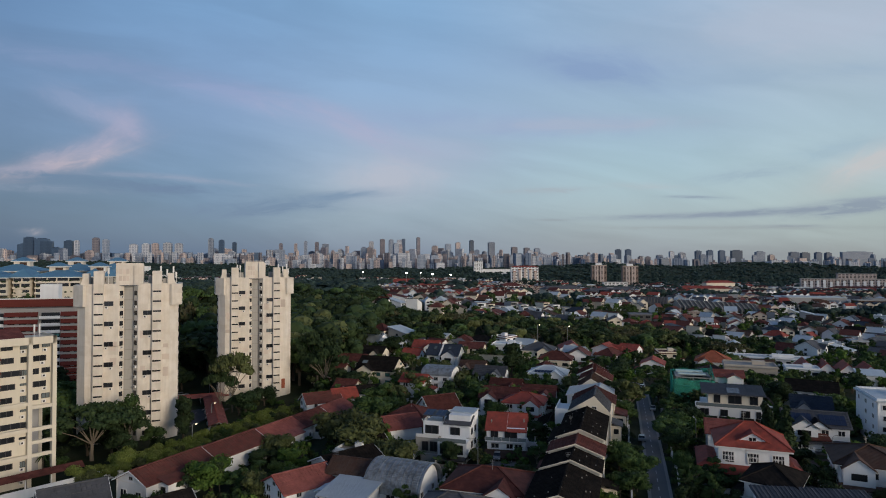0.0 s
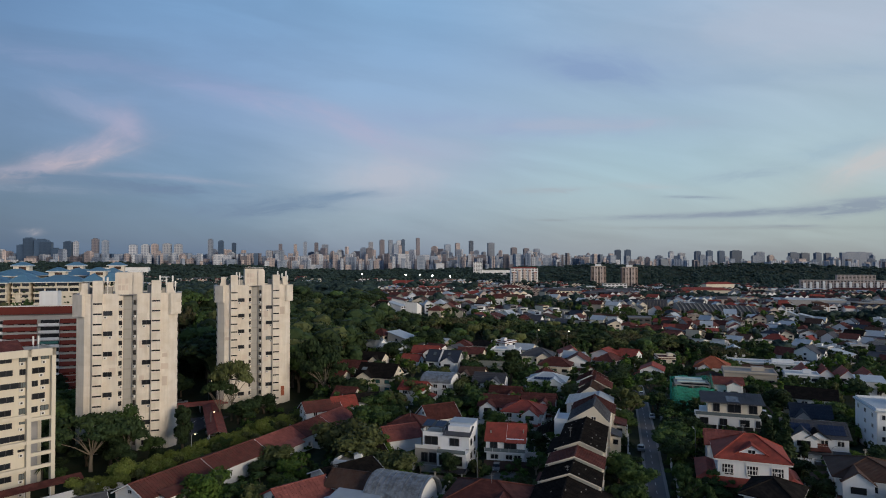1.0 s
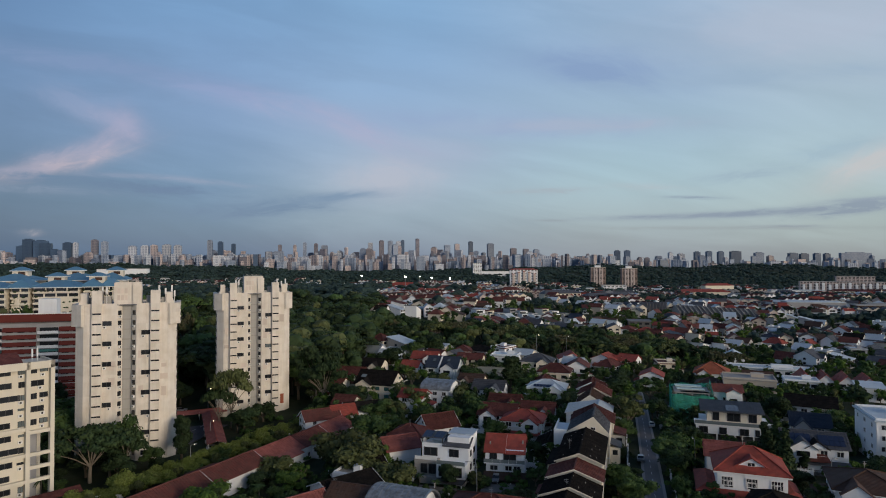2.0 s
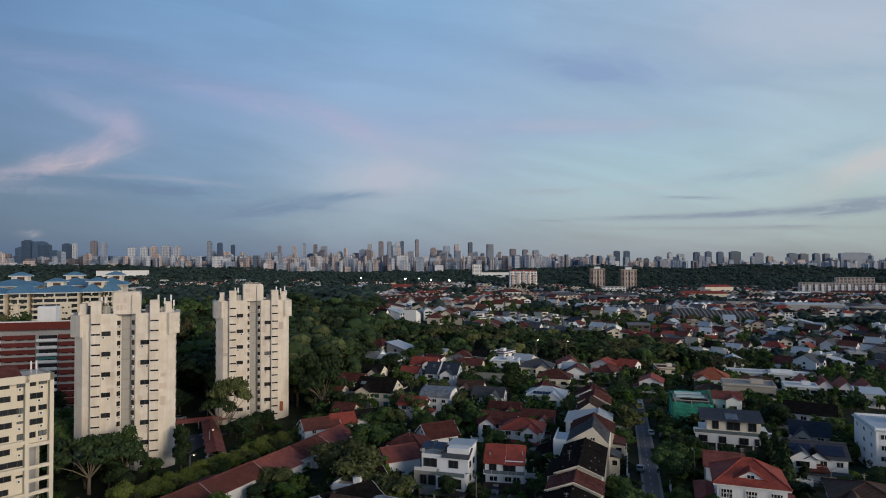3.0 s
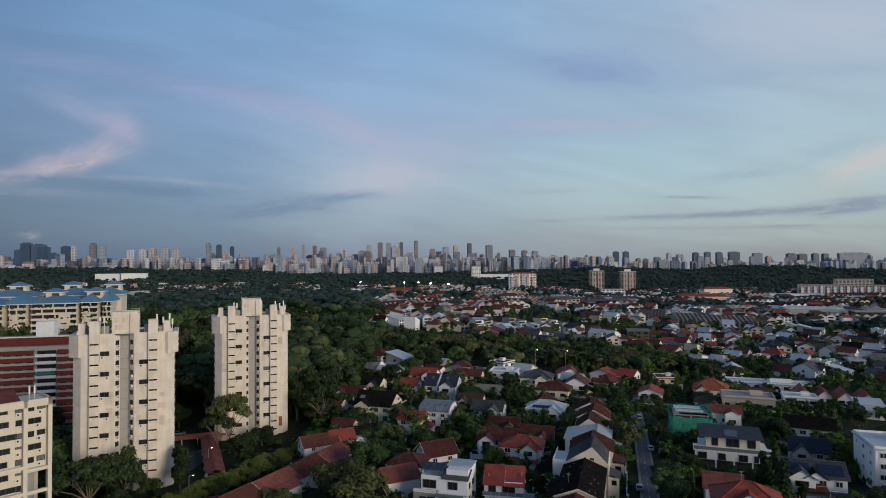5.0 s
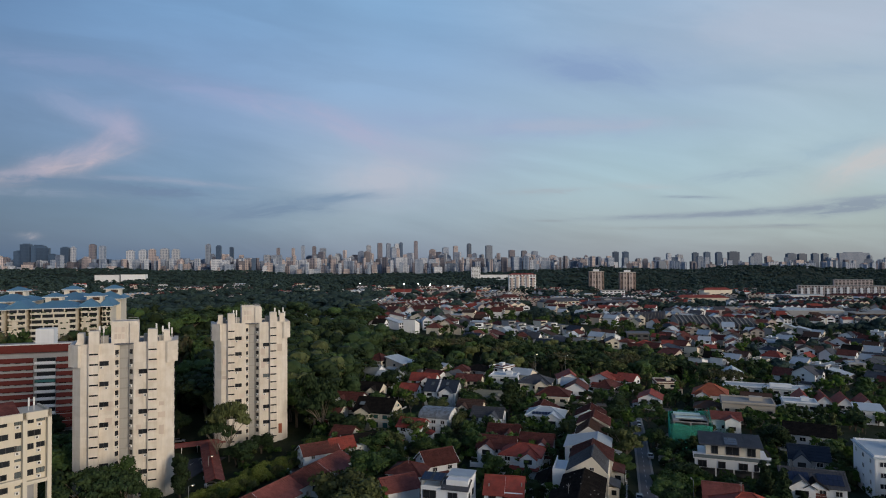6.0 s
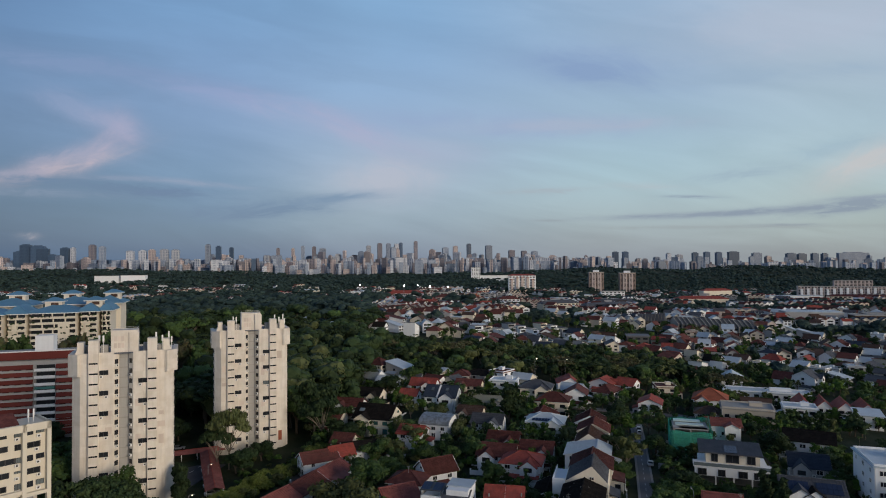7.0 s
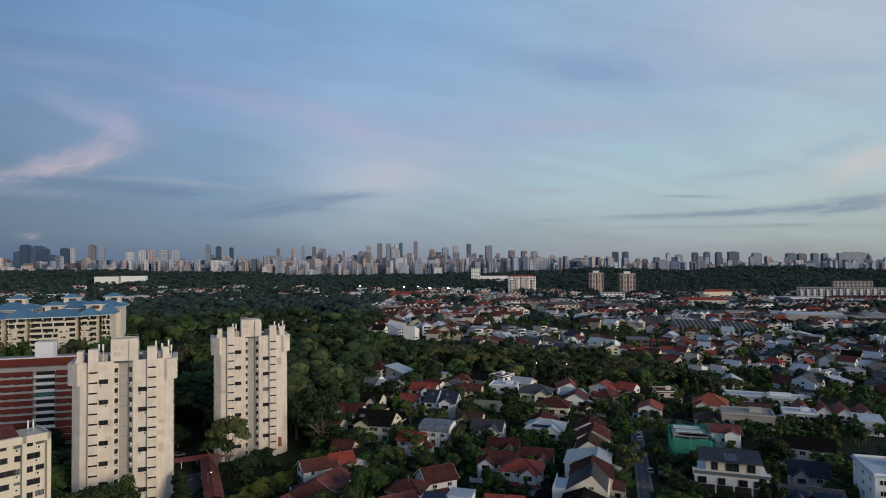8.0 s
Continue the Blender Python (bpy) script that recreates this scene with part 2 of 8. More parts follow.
    if wave:
        w = nodes.new("ShaderNodeTexWave")
        w.bands_direction = wave_axis
        w.inputs["Scale"].default_value = wave
        w.inputs["Distortion"].default_value = 0.0
        links.new(tc.outputs["Object"], w.inputs["Vector"])
        height = w.outputs["Fac"]
    if bump:
        b = nodes.new("ShaderNodeBump")
        b.inputs["Strength"].default_value = bump
        b.inputs["Distance"].default_value = 0.06
        links.new(height if height is not None else noise_tex(geo.outputs["Position"], 9.0 * scale, 4, 0.7), b.inputs["Height"])
        links.new(b.outputs[0], bsdf.inputs["Normal"])
    return m


M = {}
M["white"] = material("white_paint", (0.76, 0.78, 0.80), 0.75, 0.16, 0.06, 1, 0.06, tint=0.10, streak=0.18)
M["cream"] = material("cream_paint", (0.70, 0.64, 0.53), 0.8, 0.16, 0.06, 1, 0.06, tint=0.12, streak=0.18)
M["beige"] = material("beige_render", (0.47, 0.42, 0.36), 0.85, 0.2, 0.1, 1, 0.08, streak=0.2)
M["greywall"] = material("grey_render", (0.36, 0.36, 0.37), 0.85, 0.2, 0.1, 1, 0.08, streak=0.2)
M["darkwall"] = material("dark_cladding", (0.10, 0.10, 0.10), 0.7, 0.25, 0.1)
M["tower"] = material("tower_render", (0.682, 0.632, 0.564), 0.85, 0.16, 0.06, 1, 0.06, tint=0.0, streak=0.34, patch=0.10, second=(0.63, 0.57, 0.49))
M["patchwall"] = material("repainted_render", (0.60, 0.52, 0.455), 0.85, 0.25, 0.06, 1, 0.06, tint=0.25, streak=0.3)
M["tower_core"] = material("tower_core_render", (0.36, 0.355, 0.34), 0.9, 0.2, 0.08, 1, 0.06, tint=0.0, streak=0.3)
M["slab"] = material("yellowish_render", (0.63, 0.585, 0.49), 0.85, 0.14, 0.06, 1, 0.06, tint=0.0, streak=0.22)
M["concrete"] = material("concrete", (0.33, 0.32, 0.30), 0.9, 0.35, 0.2, 1, 0.1, streak=0.15)
M["flatroof"] = material("bitumen_roof", (0.16, 0.17, 0.19), 0.9, 0.4, 0.2, 1.5, 0.1)
M["red"] = material("red_roof_tiles", (0.29, 0.066, 0.050), 0.7, 0.8, 0.5, 2, 0.5, tint=0.3, wave=1.6, second=(0.22, 0.058, 0.046))
M["pink"] = material("faded_red_roof", (0.25, 0.088, 0.076), 0.7, 0.8, 0.5, 2, 0.5, tint=0.2, wave=1.6, second=(0.20, 0.070, 0.060))
M["orange"] = material("orange_roof_tiles", (0.26, 0.085, 0.050), 0.75, 0.8, 0.5, 2, 0.5, tint=0.25, wave=1.6, second=(0.28, 0.085, 0.05))
M["dkred"] = material("dark_red_roof_tiles", (0.085, 0.031, 0.027), 0.75, 0.8, 0.5, 2, 0.5, tint=0.5, wave=1.6, second=(0.125, 0.045, 0.038))
M["brown"] = material("brown_roof_tiles", (0.072, 0.042, 0.032), 0.75, 0.8, 0.5, 2, 0.5, tint=0.35, wave=1.6, second=(0.075, 0.050, 0.042))
M["black"] = material("black_roof_tiles", (0.014, 0.013, 0.013), 0.95, 0.5, 0.3, 2, 0.5, tint=0.3, wave=1.6, second=(0.024, 0.021, 0.019), gloss=0.02)
M["slate"] = material("slate_grey_roof", (0.075, 0.080, 0.093), 0.65, 0.8, 0.5, 2, 0.5, tint=0.3, wave=1.6)
M["navy"] = material("dark_blue_roof", (0.035, 0.045, 0.065), 0.6, 0.3, 0.2, 2, 0.5, tint=0.2, wave=1.6)
M["zinc"] = material("weathered_zinc", (0.27, 0.30, 0.33), 0.5, 0.6, 0.3, 2.5, 0.6, metal=0.35, tint=0.15, wave=1.1, second=(0.16, 0.17, 0.18))
M["palemetal"] = material("pale_metal_roof", (0.46, 0.52, 0.57), 0.5, 0.25, 0.12, 2, 0.5, metal=0.15, tint=0.3, wave=1.3)
M["bluetile"] = material("blue_metal_roof", (0.105, 0.235, 0.36), 0.55, 0.25, 0.12, 1, 0.4, metal=0.1, tint=0.08, wave=1.0)
M["olive"] = material("olive_metal_roof", (0.20, 0.20, 0.16), 0.7, 0.3, 0.15, 1, 0.4, wave=1.3)
M["brick"] = material("dark_red_cladding", (0.135, 0.034, 0.028), 0.75, 0.25, 0.12, 1, 0.2, tint=0.15, streak=0.2)
M["teal"] = material("teal_awning", (0.07, 0.20, 0.19), 0.7, 0.2)
M["rust"] = material("weathered_red_tiles", (0.140, 0.050, 0.043), 0.85, 0.8, 0.5, 2, 0.5, tint=0.2, wave=1.6, second=(0.115, 0.050, 0.042))
M["trim"] = material("white_trim", (0.72, 0.72, 0.71), 0.6, 0.1, tint=0.05)
M["redtrim"] = material("red_trim", (0.34, 0.075, 0.06), 0.7, 0.2)
M["frame"] = material("dark_window_frame", (0.05, 0.05, 0.055), 0.5, 0.1)
M["metal"] = material("galvanised_steel", (0.42, 0.43, 0.44), 0.4, 0.2, metal=0.8)
M["lot"] = material("dark_asphalt", (0.085, 0.085, 0.09), 0.9, 0.4, 0.25, 1, 0.1)
M["asphalt"] = material("asphalt", (0.20, 0.19, 0.19), 0.9, 0.4, 0.25, 1, 0.1)
M["paint"] = material("road_paint", (0.60, 0.60, 0.58), 0.8, 0.3, 0.3)
M["kerb"] = material("kerb_concrete", (0.30, 0.29, 0.27), 0.9, 0.3, 0.15)
M["paving"] = material("paving", (0.20, 0.185, 0.17), 0.9, 0.4, 0.25, 1, 0.1)
M["lawn"] = material("lawn", (0.052, 0.085, 0.028), 0.95, 0.5, 0.5, 1.5, 0.4, second=(0.075, 0.095, 0.035))
M["bark"] = material("bark", (0.10, 0.080, 0.060), 0.95, 0.4, 0.3, 2, 0.4)
M["palebark"] = material("pale_bark", (0.17, 0.145, 0.115), 0.95, 0.4, 0.3, 2, 0.4)
M["net"] = material("green_netting", (0.06, 0.40, 0.29), 0.85, 0.35, 0.25, 1.5, 0.3, tint=0.2, streak=0.3)
M["net"].node_tree.nodes["Principled BSDF"].inputs["Alpha"].default_value = 0.55
M["tarp"] = material("pale_sheeting", (0.50, 0.62, 0.60), 0.6, 0.3, 0.1)
M["solar"] = material("solar_cells", (0.016, 0.026, 0.060), 0.5, 0.2, tint=0.1, coat=0.5)
M["carpaint"] = material("car_paint", (0.30, 0.31, 0.33), 0.3, 0.1, tint=1.2, metal=0.3, coat=0.6)
M["rubber"] = material("rubber", (0.02, 0.02, 0.02), 0.9, 0.1)
M["steelgrey"] = material("lamp_post_grey", (0.30, 0.31, 0.31), 0.5, 0.15, metal=0.4)


def foliage(name, dark, light, island=0.5):
    m = material(name, dark, 0.75, 0.5, 0.0, 1.0, 0.0, tint=0.45, island=island, second=light)
    m.node_tree.nodes["Principled BSDF"].inputs["Specular IOR Level"].default_value = 0.15
    return m


M["leaf"] = foliage("leaves_green", (0.0376, 0.0685, 0.0221), (0.0575, 0.0940, 0.0287))
M["leaf_dark"] = foliage("leaves_dark_green", (0.0205, 0.039, 0.0165), (0.034, 0.054, 0.021))
M["leaf_wood"] = foliage("leaves_deep_green", (0.013, 0.024, 0.010), (0.023, 0.036, 0.013))
M["leaf_bright"] = foliage("leaves_bright_green", (0.052, 0.100, 0.020), (0.080, 0.130, 0.028))
M["leaf_olive"] = foliage("leaves_olive", (0.062, 0.076, 0.028), (0.085, 0.098, 0.040))
M["leaf_hedge"] = foliage("leaves_hedge", (0.125, 0.160, 0.034), (0.16, 0.19, 0.050))
M["leaf_brown"] = foliage("leaves_brownish", (0.0641, 0.0575, 0.0309), (0.0553, 0.0685, 0.0309))
# green pushed towards blue: the haze over far trees is put into the leaf colour
M["far_hazed_woods"] = foliage("woods", (0.023, 0.042, 0.039), (0.034, 0.055, 0.046), 0.6)


def glass(name, color, rough=0.08):
    m = material(name, color, rough, 0.2, tint=0.6)
    m.node_tree.nodes["Principled BSDF"].inputs["Specular IOR Level"].default_value = 0.6
    return m


M["glass"] = glass("dark_window_glass", (0.022, 0.025, 0.030))
M["greenglass"] = glass("green_window_glass", (0.05, 0.14, 0.13))
M["railglass"] = glass("glass_railing", (0.14, 0.17, 0.18), 0.15)


def emitter(name, color, strength):
    m = bpy.data.materials.new(name)
    m.use_nodes = True
    b = m.node_tree.nodes["Principled BSDF"]
    b.inputs["Base Color"].default_value = (*color, 1)
    b.inputs["Emission Color"].default_value = (*color, 1)
    b.inputs["Emission Strength"].default_value = strength
    return m


M["lit"] = emitter("lit_lamp", (1.0, 0.80, 0.50), 5.0)
M["flood"] = emitter("flood_light", (1.0, 0.95, 0.82), 12.0)
M["litroom"] = emitter("lit_room", (1.0, 0.62, 0.25), 1.2)


# ---- mesh helpers ----
def mesh_of(name, bm, mat):
    me = bpy.data.meshes.new(name)
    bmesh.ops.recalc_face_normals(bm, faces=bm.faces)
    bm.to_mesh(me)
    bm.free()
    me.materials.append(mat)
    return me


def raw_mesh(name, verts, faces, mat, smooth=False):
    """A mesh out of computed arrays; all faces have the same number of corners."""
    verts, faces = np.asarray(verts, np.float32), np.asarray(faces, np.int32)
    me = bpy.data.meshes.new(name)
    k = faces.shape[1]
    me.vertices.add(len(verts))
    me.vertices.foreach_set("co", verts.ravel())
    me.loops.add(faces.size)
    me.loops.foreach_set("vertex_index", faces.ravel())
    me.polygons.add(len(faces))
    me.polygons.foreach_set("loop_start", np.arange(0, faces.size, k, dtype=np.int32))
    me.update(calc_edges=True)
    me.materials.append(mat)
    me.polygons.foreach_set("use_smooth", np.full(len(faces), smooth, bool))
    return me


def box(bm, x0, x1, y0, y1, z0, z1):
    v = [bm.verts.new(p) for p in ((x0, y0, z0), (x1, y0, z0), (x1, y1, z0), (x0, y1, z0),
                                   (x0, y0, z1), (x1, y0, z1), (x1, y1, z1), (x0, y1, z1))]
    for f in ((3, 2, 1, 0), (4, 5, 6, 7), (0, 1, 5, 4), (1, 2, 6, 5), (2, 3, 7, 6), (3, 0, 4, 7)):
        bm.faces.new([v[i] for i in f])


def prism(bm, outline, z0, z1):
    """An upright prism over a plan outline."""
    lo = [bm.verts.new((x, y, z0)) for x, y in outline]
    hi = [bm.verts.new((x, y, z1)) for x, y in outline]
    n = len(outline)
    bm.faces.new(lo[::-1])
    bm.faces.new(hi)
    for i in range(n):
        bm.faces.new((lo[i], lo[(i + 1) % n], hi[(i + 1) % n], hi[i]))


def extrude(bm, outline, y0, y1):
    """A prism lying along y over an outline in x and z."""
    a = [bm.verts.new((x, y0, z)) for x, z in outline]
    b = [bm.verts.new((x, y1, z)) for x, z in outline]
    n = len(outline)
    bm.faces.new(a)
    bm.faces.new(b[::-1])
    for i in range(n):
        bm.faces.new((a[i], b[i], b[(i + 1) % n], a[(i + 1) % n]))


def plate(bm, corners, thick):
    """A flat slab of that thickness under the given corners."""
    top = [bm.verts.new(c) for c in corners]
    bot = [bm.verts.new((c[0], c[1], c[2] - thick)) for c in corners]
    n = len(corners)
    bm.faces.new(top)
    bm.faces.new(bot[::-1])
    for i in range(n):
        bm.faces.new((top[i], bot[i], bot[(i + 1) % n], top[(i + 1) % n]))


def beam(bm, a, b, w):
    """A square bar from a to b."""
    a, b = Vector(a), Vector(b)
    d = (b - a).normalized()
    s = d.cross(Vector((0, 0, 1))) if abs(d.z) < 0.95 else Vector((1, 0, 0))
    s.normalize()
    t = d.cross(s)
    ring = [(s + t), (s - t), (-s - t), (-s + t)]
    va = [bm.verts.new(a + r * w * 0.5) for r in ring]
    vb = [bm.verts.new(b + r * w * 0.5) for r in ring]
    bm.faces.new(va)
    bm.faces.new(vb[::-1])
    for i in range(4):
        bm.faces.new((va[i], vb[i], vb[(i + 1) % 4], va[(i + 1) % 4]))


KIDS = {}        # what hangs under what, by name


def below(ob):
    out = []
    for k in KIDS.get(ob.name, ()):
        out += [k, *below(k)]
    return out


def part(name, bm, mat, parent, label="", at=None):
    """Links a bmesh, or a ready mesh, as one mesh object under its thing or part."""
    me = bm if isinstance(bm, bpy.types.Mesh) else mesh_of(name, bm, mat)
    ob = new(name, me)
    ob.parent = parent
    KIDS.setdefault(parent.name, []).append(ob)
    if at is not None:
        ob.matrix_basis = at
    return tagged(ob, label) if label else ob


def thing(name, m, label, category, group="", kind=""):
    ob = new(name)
    ob.empty_display_size = 0.5
    ob.matrix_basis = m
    return tagged(ob, label, category, group, kind)


def one_box(x0, x1, y0, y1, z0, z1):
    bm = bmesh.new()
    box(bm, x0, x1, y0, y1, z0, z1)
    return bm


# a window one metre square, facing -y: frame with mullion, and its pane set back
def window_meshes(name, frame_mat, pane_mat):
    bm = bmesh.new()
    t = 0.07
    for x0, x1, z0, z1 in ((-0.5, 0.5, 0.5 - t, 0.5), (-0.5, 0.5, -0.5, -0.5 + t), (-0.5, -0.5 + t, -0.5, 0.5),
                           (0.5 - t, 0.5, -0.5, 0.5), (-0.025, 0.025, -0.5, 0.5)):
        box(bm, x0, x1, -0.10, 0.02, z0, z1)
    f = mesh_of(name + "_frame", bm, frame_mat)
    p = mesh_of(name + "_pane", one_box(-0.47, 0.47, -0.05, 0.02, -0.47, 0.47), pane_mat)
    return f, p


WIN = {"white": window_meshes("white_window", M["trim"], M["glass"]),
       "dark": window_meshes("dark_window", M["frame"], M["glass"]),
       "grey": window_meshes("grey_window", M["frame"], M["railglass"]),
       "green": window_meshes("green_window", M["frame"], M["greenglass"])}
SLIT = mesh_of("slit", one_box(-0.5, 0.5, -0.04, 0.02, -0.5, 0.5), M["glass"])


def window(parent, x, y, z, w, h, turn=0, style="white", name="window", label=""):
    f, p = WIN[style]
    ob = part(name, f, None, parent, label, pose(x, y, z, 0, 0, turn) @ Matrix.Diagonal((w, 1, h, 1)))
    part("pane", p, None, ob)
    return ob


def pane_only(parent, x, y, z, w, h, turn=0, name="window"):
    return part(name, SLIT, None, parent, "", pose(x, y, z, 0, 0, turn) @ Matrix.Diagonal((w, 1, h, 1)))


# ---- the lie of the land ----
def land(x, y):
    """Height of the ground."""
    g = (1 + 12 * np.exp(-((x + 70) ** 2 + (y - 620) ** 2) / (2 * 230 ** 2))
         - 13 * np.exp(-((x - 270) ** 2 + (y - 430) ** 2) / (2 * 170 ** 2))
         + 3 * np.exp(-((x - 80) ** 2 + (y - 140) ** 2) / (2 * 60 ** 2)))
    g = g + 9 * np.exp(-((x + 230) ** 2 + (y - 370) ** 2) / (2 * 70 ** 2))
    g = g - 2.6 * np.exp(-((x + 78) ** 2 + (y - 198) ** 2) / (2 * 34 ** 2))
    far = np.clip((y - 800) / 500, 0, 1)
    g = g - 13 * far * np.clip(x / np.maximum(y, 1) / 0.3, 0, 1)
    crest = np.interp(x / np.maximum(y, 1), (-0.75, -0.5, -0.33, -0.24, -0.02, 0.08, 0.2, 0.3, 0.38, 0.49, 0.62, 0.72), (38, 33, 22, 6, 3, 16, 32, 37, 31, 44, 33, 24))
    crest = crest + 4 * np.sin(x * 0.021) + 3 * np.sin(x * 0.0083 + 2) + 2 * np.sin(x * 0.057)
    g = g + crest * np.exp(-((y - 2700) / 650) ** 2)
    return g


def melt(name, tops, label, category):
    """Joins many far things into one object of its kind, material by material."""
    mats, vs, li, ls, mi = [], [], [], [], []
    nv = nl = 0
    for top in tops:
        for ob in (top, *below(top)):
            if ob.data is None:
                continue
            m = ob.matrix_basis
            p = ob.parent
            while p is not None:
                m = p.matrix_basis @ m
                p = p.parent
            me = ob.data
            co = np.empty(len(me.vertices) * 3, np.float32)
            me.vertices.foreach_get("co", co)
            mm = np.array(m)
            vs.append(co.reshape(-1, 3) @ mm[:3, :3].T + mm[:3, 3])
            a = np.empty(len(me.loops), np.int32)
            me.loops.foreach_get("vertex_index", a)
            s = np.empty(len(me.polygons), np.int32)
            me.polygons.foreach_get("loop_start", s)
            li.append(a + nv)
            ls.append(s + nl)
            if me.materials[0] not in mats:
                mats.append(me.materials[0])
            mi.append(np.full(len(s), mats.index(me.materials[0]), np.int32))
            nv += len(me.vertices)
            nl += len(a)
    gone = [ob for top in tops for ob in (*below(top), top)]
    for name_gone in [ob.name for ob in gone]:
        KIDS.pop(name_gone, None)
    bpy.data.batch_remove(gone)
    out = bpy.data.meshes.new(name)
    out.vertices.add(nv)
    out.vertices.foreach_set("co", np.concatenate(vs).astype(np.float32).ravel())
    out.loops.add(nl)
    out.loops.foreach_set("vertex_index", np.concatenate(li))
    starts = np.concatenate(ls)
    out.polygons.add(len(starts))
    out.polygons.foreach_set("loop_start", starts)
    for m in mats:
        out.materials.append(m)
    out.polygons.foreach_set("material_index", np.concatenate(mi))
    out.polygons.foreach_set("use_smooth", np.zeros(len(starts), bool))
    out.update(calc_edges=True)
    return tagged(new(name, out), label, category, kind="stuff")


USED = []       # plan of what stands where: x, y, radius


def free(x, y, r):
    return all((x - a) ** 2 + (y - b) ** 2 > (r + c) ** 2 for a, b, c in USED)


AXIS = radians(17)
U, V = Vector((math.sin(AXIS), math.cos(AXIS))), Vector((math.cos(AXIS), -math.sin(AXIS)))


def street(u, v):
    """Plan coordinates along and across the street that runs away from the camera."""
    return 45.7 + u * U.x + v * V.x, 131.0 + u * U.y + v * V.y


# ground: one sheet out to the horizon, finer near by
def ground():
    ys = np.concatenate((np.linspace(-200, 60, 8), np.linspace(75, 700, 80), np.linspace(730, 1600, 36), np.linspace(1680, 5600, 40)))
    xs = np.linspace(-1, 1, 71)
    grid = []
    for y in ys:
        half = 420 + max(y, 0) * 1.05
        x = half * np.sign(xs) * np.abs(xs) ** 1.3
        grid.append(np.stack((x, np.full_like(x, y), land(x, np.full_like(x, y))), 1))
    verts = np.concatenate(grid)
    n = len(xs)
    i, j = np.meshgrid(np.arange(len(ys) - 1), np.arange(n - 1), indexing="ij")
    a = (i * n + j).ravel()
    return raw_mesh("ground", verts, np.stack((a, a + 1, a + n + 1, a + n), 1), M["soil"], True)


M["soil"] = material("ground_cover", (0.022, 0.034, 0.017), 0.95, 0.6, 0.5, 0.5, 0.4, tint=0, second=(0.036, 0.042, 0.024))
tagged(new("ground", ground()), "dark grassy ground with bare patches under the trees", "ground", kind="structure")


def strip(name, pts, width, mat, lift, label, category, thick=0.25):
    """A strip of paving that follows the land along a line of plan points."""
    verts, faces = [], []
    line = []
    for a, b in zip(pts[:-1], pts[1:]):
        n = max(2, int(math.dist(a, b) / 6))
        line += [(a[0] + (b[0] - a[0]) * k / n, a[1] + (b[1] - a[1]) * k / n) for k in range(n)]
    line.append(pts[-1])
    for k, (x, y) in enumerate(line):
        p, q = line[max(k - 1, 0)], line[min(k + 1, len(line) - 1)]
        d = Vector((q[0] - p[0], q[1] - p[1])).normalized()
        s = Vector((d.y, -d.x)) * width / 2
        z = float(land(x, y)) + lift
        verts += [(x - s.x, y - s.y, z), (x + s.x, y + s.y, z), (x + s.x, y + s.y, z - thick - 1), (x - s.x, y - s.y, z - thick - 1)]
    for k in range(len(line) - 1):
        o = 4 * k
        for c in range(4):
            faces.append((o + c, o + (c + 1) % 4, o + 4 + (c + 1) % 4, o + 4 + c))
    return tagged(new(name, raw_mesh(name, verts, faces, mat)), label, category, kind="structure")


ROAD = [street(-60, -1.0), street(-8, -0.6), street(44, -1.5), street(100, -2.6), street(150, -4.4)]
strip("pavement", ROAD, 4.7, M["kerb"], 0.28, "grey concrete footways and kerbs along the street", "pavement")
strip("road", ROAD, 3.4, M["asphalt"], 0.33, "narrow asphalt street running between the houses", "road")
for a, b in zip(ROAD[:-1], ROAD[1:]):
    for k in range(int(math.dist(a, b) / 3)):
        f = k * 3 / math.dist(a, b)
        USED.append((a[0] + (b[0] - a[0]) * f, a[1] + (b[1] - a[1]) * f, 2.4))
dash = mesh_of("lane_mark", one_box(-0.07, 0.07, -0.9, 0.9, 0, 0.02), M["paint"])
for k in range(30):
    u = -40 + k * 5.0
    v = -0.9 - (u + 8) * 0.018
    x, y = street(u, v + 0.2)
    tagged(new("lane_mark", dash), "white dashed line painted on asphalt", "road marking", "lane marks", "structure").matrix_basis = pose(x, y, float(land(x, y)) + 0.345, 0, 0, -14.6)
cross = [street(150, -45), street(152, -7), street(158, 60)]
strip("side_road", cross, 5.0, M["asphalt"], 0.25, "asphalt side street crossing between gardens", "road")


# ---- apartment towers ----
def mirror(outline):
    return [(-x, y) for x, y in outline][::-1]


AC_BODY = mesh_of("aircon_unit", one_box(-0.42, 0.42, -0.38, 0.0, -0.3, 0.3), M["trim"])
AC_FAN = mesh_of("fan_grille", one_box(-0.22, 0.16, -0.40, -0.37, -0.2, 0.2), M["frame"])


def aircon(parent, x, y, z, turn=0):
    ob = part("aircon_unit", AC_BODY, None, parent, "white air-conditioner box", pose(x, y, z, 0, 0, turn))
    part("fan_grille", AC_FAN, None, ob)


